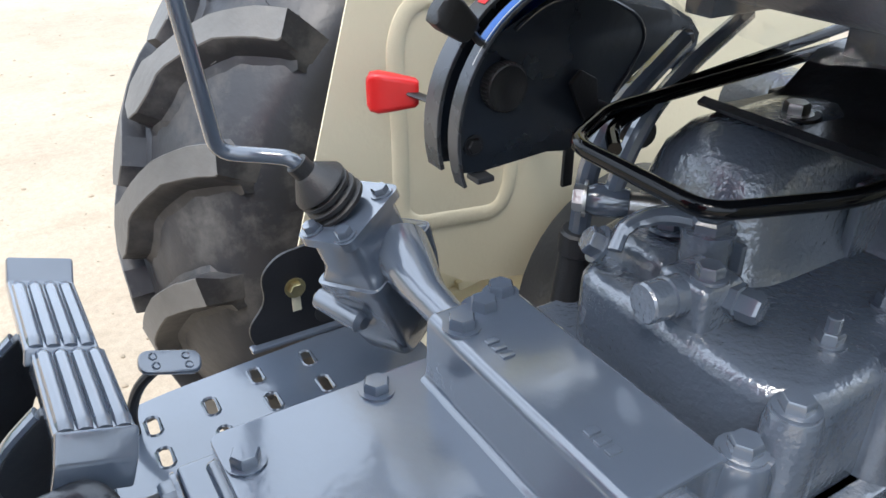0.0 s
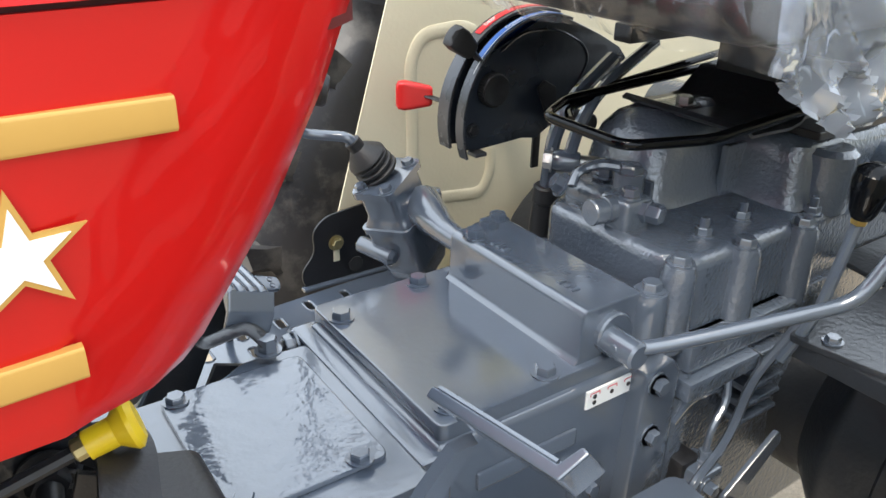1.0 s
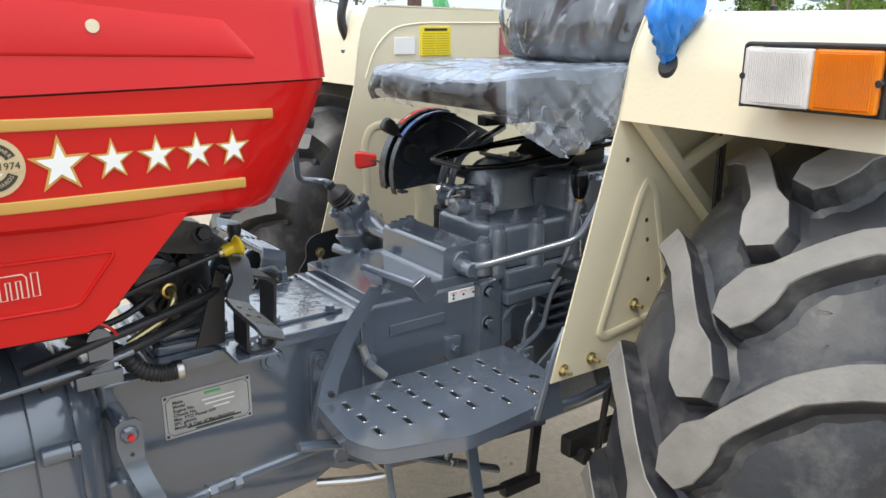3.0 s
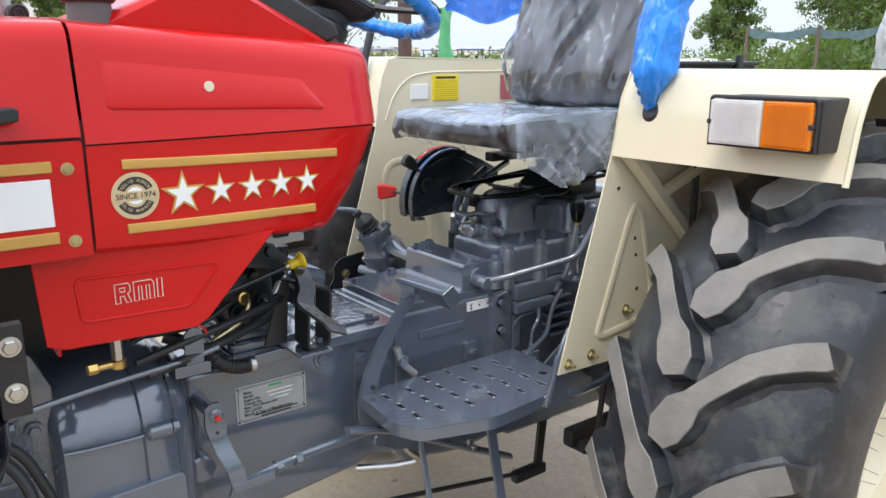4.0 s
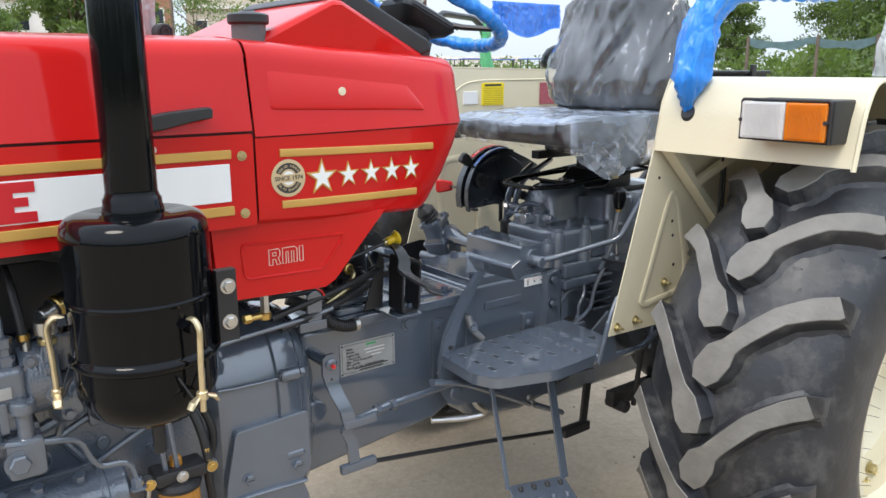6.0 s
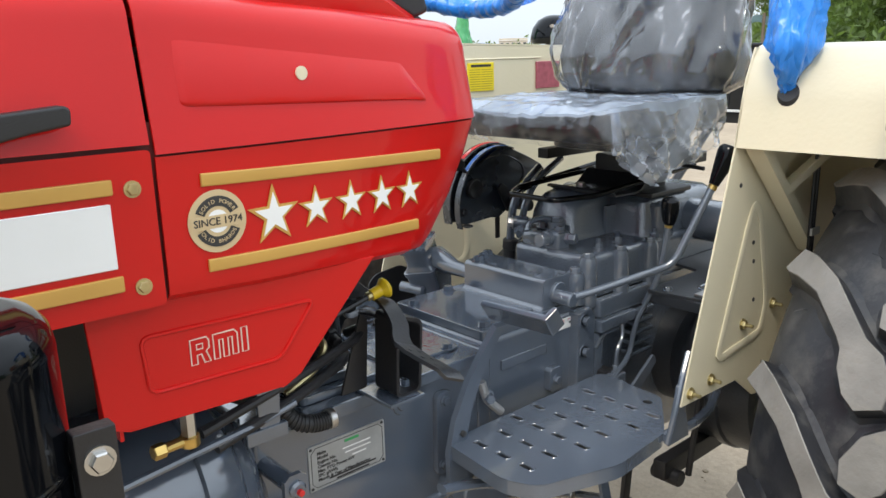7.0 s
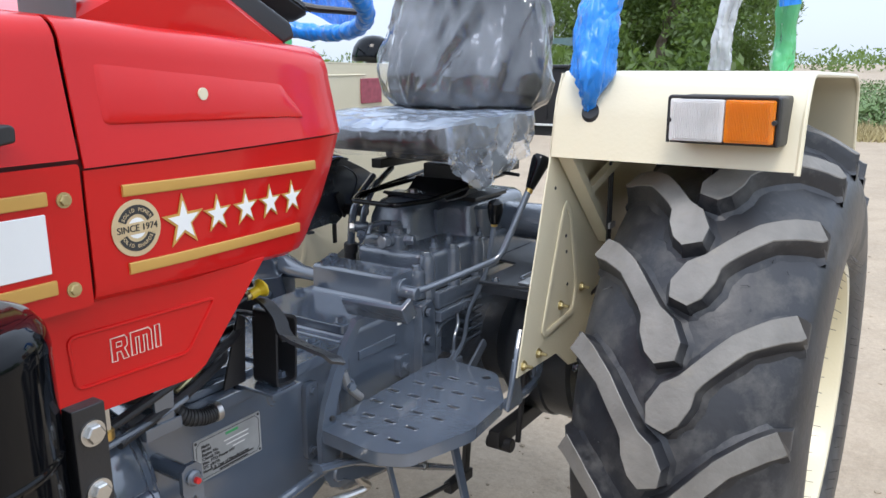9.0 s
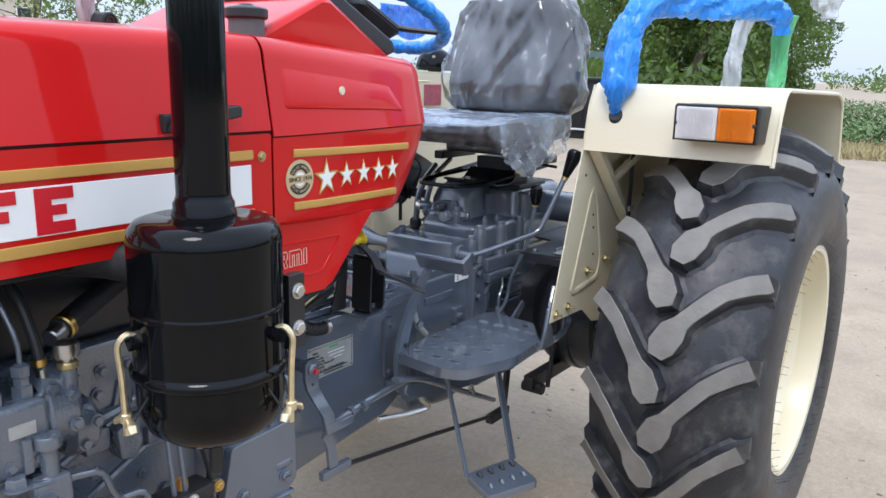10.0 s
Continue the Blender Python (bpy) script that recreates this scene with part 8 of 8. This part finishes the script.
BARK = material("bark", (0.13, 0.10, 0.075), 0.85, vary=0.25, scale=8, grain=0.01, grain_scale=25)
CROP = material("crop_leaves", (0.115, 0.185, 0.065), 0.6, vary=0.3, scale=0.7)
DRY = material("dry_grass", (0.36, 0.30, 0.15), 0.8, vary=0.25, scale=1.5)


def leaf_quads(bm, centre, n, spread, size, rnd, flat=1.0):
    for _ in range(n):
        while True:
            v = Vector((rnd.uniform(-1, 1), rnd.uniform(-1, 1), rnd.uniform(-1, 1)))
            if 0.25 < v.length < 1:
                break
        p = Vector(centre) + Vector((v.x * spread, v.y * spread, v.z * spread * flat))
        q = Euler((rnd.uniform(-1.2, 1.2), rnd.uniform(-1.2, 1.2), rnd.uniform(0, 6.28))).to_matrix()
        a, b = size * rnd.uniform(0.6, 1.3), size * rnd.uniform(0.3, 0.55)
        vs = [bm.verts.new(p + q @ Vector(c)) for c in ((-a, 0, 0), (-a * 0.1, -b, 0.1 * b), (a, 0, 0), (0.1 * a, b, -0.1 * b))]
        bm.faces.new(vs)


def tree(height, spread, seed, leaf=0.13, clumps=46, per=95, trunk=0.16, low=0.3):
    rnd = random.Random(seed)
    t = new("tree")
    pts = [Vector((0, 0, -0.1))]
    for k in range(1, 6):
        pts.append(Vector((rnd.uniform(-0.12, 0.12) * k, rnd.uniform(-0.12, 0.12) * k, height * 0.14 * k)))
    part("trunk", tube(pts, [trunk * (1.25, 1, 0.85, 0.7, 0.5, 0.25)[k] for k in range(6)], 10), BARK, t)
    crown = bmesh.new()
    for i in range(11):
        base = pts[2].lerp(pts[5], rnd.random())
        a = rnd.uniform(0, 6.28)
        tip = base + Vector((math.cos(a) * spread * rnd.uniform(0.4, 0.8), math.sin(a) * spread * rnd.uniform(0.4, 0.8), height * rnd.uniform(0.05, 0.28)))
        part("limb", tube([base, base.lerp(tip, 0.5) + Vector((0, 0, 0.15)), tip], [trunk * 0.4, trunk * 0.28, trunk * 0.1], 6), BARK, t)
    for i in range(clumps):
        a, r = rnd.uniform(0, 6.28), spread * math.sqrt(rnd.random())
        z = height * (low + (1 - low) * rnd.random() ** 0.8)
        k = 1 - 0.75 * max(0, (z / height - 0.55) / 0.45) ** 2
        leaf_quads(crown, (math.cos(a) * r * k, math.sin(a) * r * k, z), per, spread * rnd.uniform(0.16, 0.30), leaf, rnd, 0.8)
    part("crown", crown, LEAF, t, smooth=0)
    return t


def polar(az, dist, z=0.0):
    return (-2.2 + dist * math.cos(radians(az)), -1.6 + dist * math.sin(radians(az)), z + GROUND)


big = tagged(tree(7.2, 2.9, 3, 0.092, 150, 190, 0.16, 0.16), "tall leafy green tree with dense foliage", "tree", group="trees behind the yard")
big.matrix_basis = pose(*polar(18.8, 23.5))
rnd = random.Random(11)
for az, d, s in ((24.6, 31, 0.78), (16.0, 28, 0.86), (21.5, 27, 0.92), (17.5, 33, 1.1)):
    copy_thing(big, pose(*polar(az, d), 0, 0, rnd.uniform(0, 360)) @ Matrix.Scale(s, 4))
thin = tagged(tree(6.0, 2.5, 5, 0.10, 44, 55, 0.09, 0.42), "airy green tree with sparse twigs", "tree", group="trees behind the yard")
thin.matrix_basis = pose(*polar(63.0, 30), 0, 0, 40)
for az, d, s in ((59.5, 34, 0.9), (69.5, 36, 0.8)):
    copy_thing(thin, pose(*polar(az, d), 0, 0, rnd.uniform(0, 360)) @ Matrix.Scale(s, 4))
ball = tagged(tree(4.4, 1.5, 8, 0.08, 90, 130, 0.14, 0.22), "rounded green tree with a full crown", "tree", group="trees behind the yard")
ball.matrix_basis = pose(*polar(33.0, 38), 0, 0, 20) @ Matrix.Scale(1.0, 4)
for az, d, s in ((77.0, 38, 1.5), (74.6, 40, 1.3), (82.5, 45, 1.2)):
    copy_thing(ball, pose(*polar(az, d), 0, 0, rnd.uniform(0, 360)) @ Matrix.Scale(s, 4))
# undergrowth along the tree line
bm = bmesh.new()
for i in range(150):
    az = rnd.uniform(14.5, 34)
    d = rnd.uniform(19, 30) + (10 if az > 29 else 0)
    leaf_quads(bm, polar(az, d, rnd.uniform(0.2, 1.7)), 55, rnd.uniform(0.4, 0.8), 0.14, rnd, 0.9)
tagged(part("undergrowth", bm, LEAF, None, smooth=0), "dense green bushes under the trees", "bushes", kind="stuff")
# crop field and its dry edge
bm = bmesh.new()
for i in range(18000):
    az, d = rnd.uniform(-6, 13.5), 20.0 + 30 * rnd.random() ** 1.6
    p = Vector(polar(az, d, rnd.uniform(0.08, 0.55)))
    q = Euler((rnd.uniform(-1.2, 1.2), rnd.uniform(-1.2, 1.2), rnd.uniform(0, 6.28))).to_matrix()
    a, b = rnd.uniform(0.05, 0.11), rnd.uniform(0.02, 0.045)
    bm.faces.new([bm.verts.new(p + q @ Vector(c)) for c in ((-a, 0, 0), (0, -b, 0), (a, 0, 0), (0, b, 0))])
tagged(part("crop_field", bm, CROP, None, smooth=0), "green leafy crop field beyond the yard", "field", kind="stuff")
bm = bmesh.new()
for i in range(5000):
    az, d = rnd.uniform(-6, 14), 17.4 + 3.2 * rnd.random()
    p = Vector(polar(az, d, 0))
    h, w, a = rnd.uniform(0.10, 0.30), 0.02, rnd.uniform(0, 6.28)
    o = Vector((math.cos(a) * w, math.sin(a) * w, 0))
    bm.faces.new([bm.verts.new(p - o), bm.verts.new(p + o), bm.verts.new(p + Vector((rnd.uniform(-0.15, 0.15), rnd.uniform(-0.15, 0.15), h)))])
tagged(part("dry_grass", bm, DRY, None, smooth=0), "tufts of dry yellow grass along the field", "grass", kind="stuff")
bm = bmesh.new()
for i in range(900):
    az, d = rnd.uniform(-60, 110), rnd.uniform(120, 170)
    if 36 < az < 44 and rnd.random() < 0.5:
        continue
    leaf_quads(bm, polar(az, d, rnd.uniform(0.4, 2.4)), 26, rnd.uniform(1.2, 2.4), 0.42, rnd, 0.7)
# unseen leaf ring added behind the camera, only to be mirrored in paint
for i in range(1300):
    az, d = rnd.uniform(105, 340), rnd.uniform(34, 48)
    leaf_quads(bm, polar(az, d, rnd.uniform(0.3, 4.2)), 14, rnd.uniform(0.8, 1.5), 0.5, rnd, 0.8)
tagged(part("far_treeline", bm, LEAF, None, smooth=0), "distant low line of green trees, with an unseen ring added for reflections", "trees", kind="stuff")

# shade net on posts
nm = material("faded_net", (0.22, 0.33, 0.35), 0.8, vary=0.15)
net = new("shade_net")
bm = bmesh.new()
rows = []
for i in range(25):
    p = Vector(polar(31.6 - i * 0.32, 19))
    z = 2.12 - 0.10 * math.sin(math.pi * (i % 12) / 12)
    rows.append([bm.verts.new((p.x, p.y, z)), bm.verts.new((p.x + 0.05, p.y, z - 0.16 - 0.03 * math.sin(i)))])
for a, b in zip(rows, rows[1:]):
    bm.faces.new((a[0], a[1], b[1], b[0]))
bmesh.ops.solidify(bm, geom=bm.faces[:], thickness=0.01)
part("net", bm, nm, net)
for az in (31.6, 27.4, 24.0):
    p = polar(az, 19)
    part("post", rod((p[0], p[1], 0), (p[0], p[1], 2.15), 0.035, 8), BARK, net)
tagged(net, "faded grey-green shade net strung between thin posts", "shade net")


# parked vehicles
def wheel_bm(r, w):
    return lathe([(0, -w / 2 + 0.03), (r * 0.55, -w / 2 + 0.02), (r * 0.6, -w / 2), (r * 0.92, -w / 2), (r, -w / 2 + 0.04), (r, w / 2 - 0.04), (r * 0.92, w / 2), (r * 0.6, w / 2), (r * 0.55, w / 2 - 0.02), (0, w / 2 - 0.03)], pose(0, 0, 0, 90), 20)


def car(body_mat, label, roof=1.45):
    c = new("parked_car")
    side = [(-2.0, 0.35), (2.0, 0.35), (2.05, 0.7), (1.95, 0.92), (1.1, 0.98), (-1.95, 0.95), (-2.05, 0.7)]
    part("body", prism(side, "xz", -0.82, 0.82, 0.06, 3), body_mat, c)
    cab = [(-1.85, 0.95), (1.0, 0.97), (0.45, roof), (-1.6, roof)]
    part("cabin", prism(cab, "xz", -0.74, 0.74, 0.08, 3), body_mat, c)
    gl = material("car_glass", (0.02, 0.025, 0.03), 0.08, vary=0.05) if "car_glass" not in bpy.data.materials else bpy.data.materials["car_glass"]
    for y in (-0.745, 0.735):
        for x0, x1 in ((-1.55, -0.85), (-0.78, -0.08), (0.0, 0.6)):
            part("window", prism([(x0, 1.0), (x1, 1.0), (x1 - (0.3 if x1 > 0.5 else 0), roof - 0.1), (x0, roof - 0.1)], "xz", y, y + 0.01, 0.004), gl, c)
    for x, y in ((-1.3, -0.76), (1.3, -0.76), (-1.3, 0.76), (1.3, 0.76)):
        w = part("wheel", wheel_bm(0.32, 0.2), RUBBER, c)
        w.location = (x, y, 0.32)
    return tagged(c, label, "car", group="vehicles parked in the yard")


CARWHITE = material("white_car_paint", (0.72, 0.73, 0.74), 0.25, vary=0.03, coat=0.8)
c = car(CARWHITE, "white hatchback parked at the far edge of the yard", 1.52)
c.matrix_basis = pose(*polar(35.2, 36), 0, 0, 118)
copy_thing(c, pose(*polar(36.6, 40), 0, 0, 20))

def small_tractor(label):
    t = new("parked_tractor")
    BLUEPAINT = bpy.data.materials.get("blue_paint") or material("blue_paint", (0.03, 0.12, 0.42), 0.4)
    part("hood", box(-1.5, -0.2, -0.3, 0.3, 0.85, 1.35, 0.06), BLUEPAINT, t)
    part("chassis", box(-1.5, 0.4, -0.2, 0.2, 0.45, 0.85, 0.04), SATIN, t)
    part("seat", box(0.1, 0.5, -0.25, 0.25, 1.0, 1.15, 0.04), SEAT, t)
    part("seat_back", box(0.45, 0.55, -0.25, 0.25, 1.1, 1.5, 0.04), SEAT, t)
    part("canopy", box(-0.5, 0.9, -0.6, 0.6, 1.95, 2.0, 0.02), BLUEPAINT, t)
    for x, y in ((-0.4, -0.5), (-0.4, 0.5), (0.8, -0.5), (0.8, 0.5)):
        part("canopy_post", rod((x, y, 0.8), (x, y, 1.96), 0.025, 8), SATIN, t)
    for y in (-0.65, 0.65):
        w = part("rear_wheel", wheel_bm(0.62, 0.32), RUBBER, t)
        w.location = (0.35, y, 0.62)
        w = part("front_wheel", wheel_bm(0.36, 0.18), RUBBER, t)
        w.location = (-1.2, y, 0.36)
        part("fender", slab([(-0.25, 1.0), (-0.1, 1.25), (0.4, 1.32), (0.85, 1.2)], "x", y - 0.2, y + 0.2, 0.02), BLUEPAINT, t)
    return tagged(t, label, "tractor", group="tractors parked far off")


pt = small_tractor("blue tractor with a flat canopy parked far off")
pt.matrix_basis = pose(*polar(59.0, 38), 0, 0, 30)
for az, d, r in ((56.5, 40, 100), (53.0, 42, 20), (50.5, 39, 60), (48.2, 44, 140), (46.3, 41, 30), (61.5, 44, 80), (44.0, 52, 10)):
    copy_thing(pt, pose(*polar(az, d), 0, 0, r))
# brown post and utility poles
pp = polar(53.4, 9.5)
tagged(part("brown_post", bevel(prism(ring_round([(pp[0] - 0.06, pp[1] - 0.06), (pp[0] + 0.06, pp[1] - 0.06), (pp[0] + 0.06, pp[1] + 0.06), (pp[0] - 0.06, pp[1] + 0.06)], 0.015), "xy", 0, 2.6), 0.004), material("brown_post_paint", (0.085, 0.045, 0.035), 0.6, vary=0.2)), "dark brown square post standing in the yard", "post")
for az, d, r in ((71.0, 26, 0.05), (83.0, 30, 0.06)):
    p = polar(az, d)
    tagged(part("utility_pole", rod((p[0], p[1], 0), (p[0], p[1], 7), r, 10), BARK), "thin dark utility pole at the yard's edge", "pole", group="utility poles")


# buildings
def building(w, d, h, mat, label, floors, cols):
    b = new("building")
    part("wall", box(-w / 2, w / 2, -d / 2, d / 2, 0, h, 0.05), mat, b)
    part("roof", box(-w / 2 - 0.25, w / 2 + 0.25, -d / 2 - 0.25, d / 2 + 0.25, h, h + 0.22, 0.03), WALLWHITE, b)
    part("parapet", box(-w / 2, w / 2, -d / 2 - 0.05, -d / 2 + 0.1, h + 0.22, h + 0.75, 0.03), mat, b)
    for f in range(floors):
        for c in range(cols):
            x = -w / 2 + (c + 0.5) * w / cols
            z = (f + 0.35) * h / floors
            win = part("window", box(x - 0.55, x + 0.55, -d / 2 - 0.06, -d / 2 + 0.02, z, z + 1.2, 0.01), WALLWHITE, b)
            part("pane", box(x - 0.45, x + 0.45, -d / 2 - 0.075, -d / 2 - 0.055, z + 0.1, z + 1.1, 0.005), bpy.data.materials["car_glass"], win)
    return tagged(b, label, "building", group="buildings beyond the yard")


WALLWHITE = material("whitewashed_wall", (0.70, 0.67, 0.62), 0.8, vary=0.12, scale=0.6)
WALLBRICK = material("brick_red_wall", (0.36, 0.17, 0.11), 0.85, vary=0.15, scale=0.5)
WALLTAN = material("tan_wall", (0.52, 0.46, 0.37), 0.85, vary=0.12, scale=0.5)
for az, d, w, h, mat, lab, fl, co in ((79.2, 62, 5, 8.5, WALLBRICK, "brick red building of several storeys behind trees", 3, 3), (81.2, 58, 7, 5.6, WALLWHITE, "whitewashed building with a flat roof", 2, 4), (74.0, 66, 6, 7.0, WALLBRICK, "brick red house beside the trees", 2, 3),
                                      (66.5, 70, 9, 6.2, WALLTAN, "tan flat-roofed building behind a tree", 2, 4), (50.5, 200, 22, 3.6, WALLWHITE, "long low white building far away", 1, 9), (43.5, 260, 9, 5.2, WALLTAN, "pale distant house on the horizon", 2, 5), (57.0, 190, 16, 3.4, WALLTAN, "low tan shed far away", 1, 6)):
    b = building(w, 6, h, mat, lab, fl, co)
    b.matrix_basis = pose(*polar(az, d), 0, 0, az - 90)


# small stones and clods on the sand
bm = bmesh.new()
rnd = random.Random(21)
for i in range(1500):
    x, y = rnd.uniform(-2.6, 5.0), rnd.uniform(-1.6, 7.0)
    r = 0.003 + 0.010 * rnd.random() ** 3
    g = bmesh.new()
    bmesh.ops.create_icosphere(g, subdivisions=1, radius=r)
    for v in g.verts:
        v.co = Vector((v.co.x * rnd.uniform(0.8, 1.4), v.co.y * rnd.uniform(0.8, 1.4), v.co.z * rnd.uniform(0.4, 0.8)))
    add(bm, g, Matrix.Translation((x, y, 0.012 * noise.noise((x * 0.9, y * 0.9, 0)) - 0.003 + GROUND)))
tagged(part("stones", bm, material("stone", (0.30, 0.24, 0.17), 0.9, vary=0.35, scale=3), None, smooth=0), "small stones and clods scattered on the sand", "stones", kind="stuff")
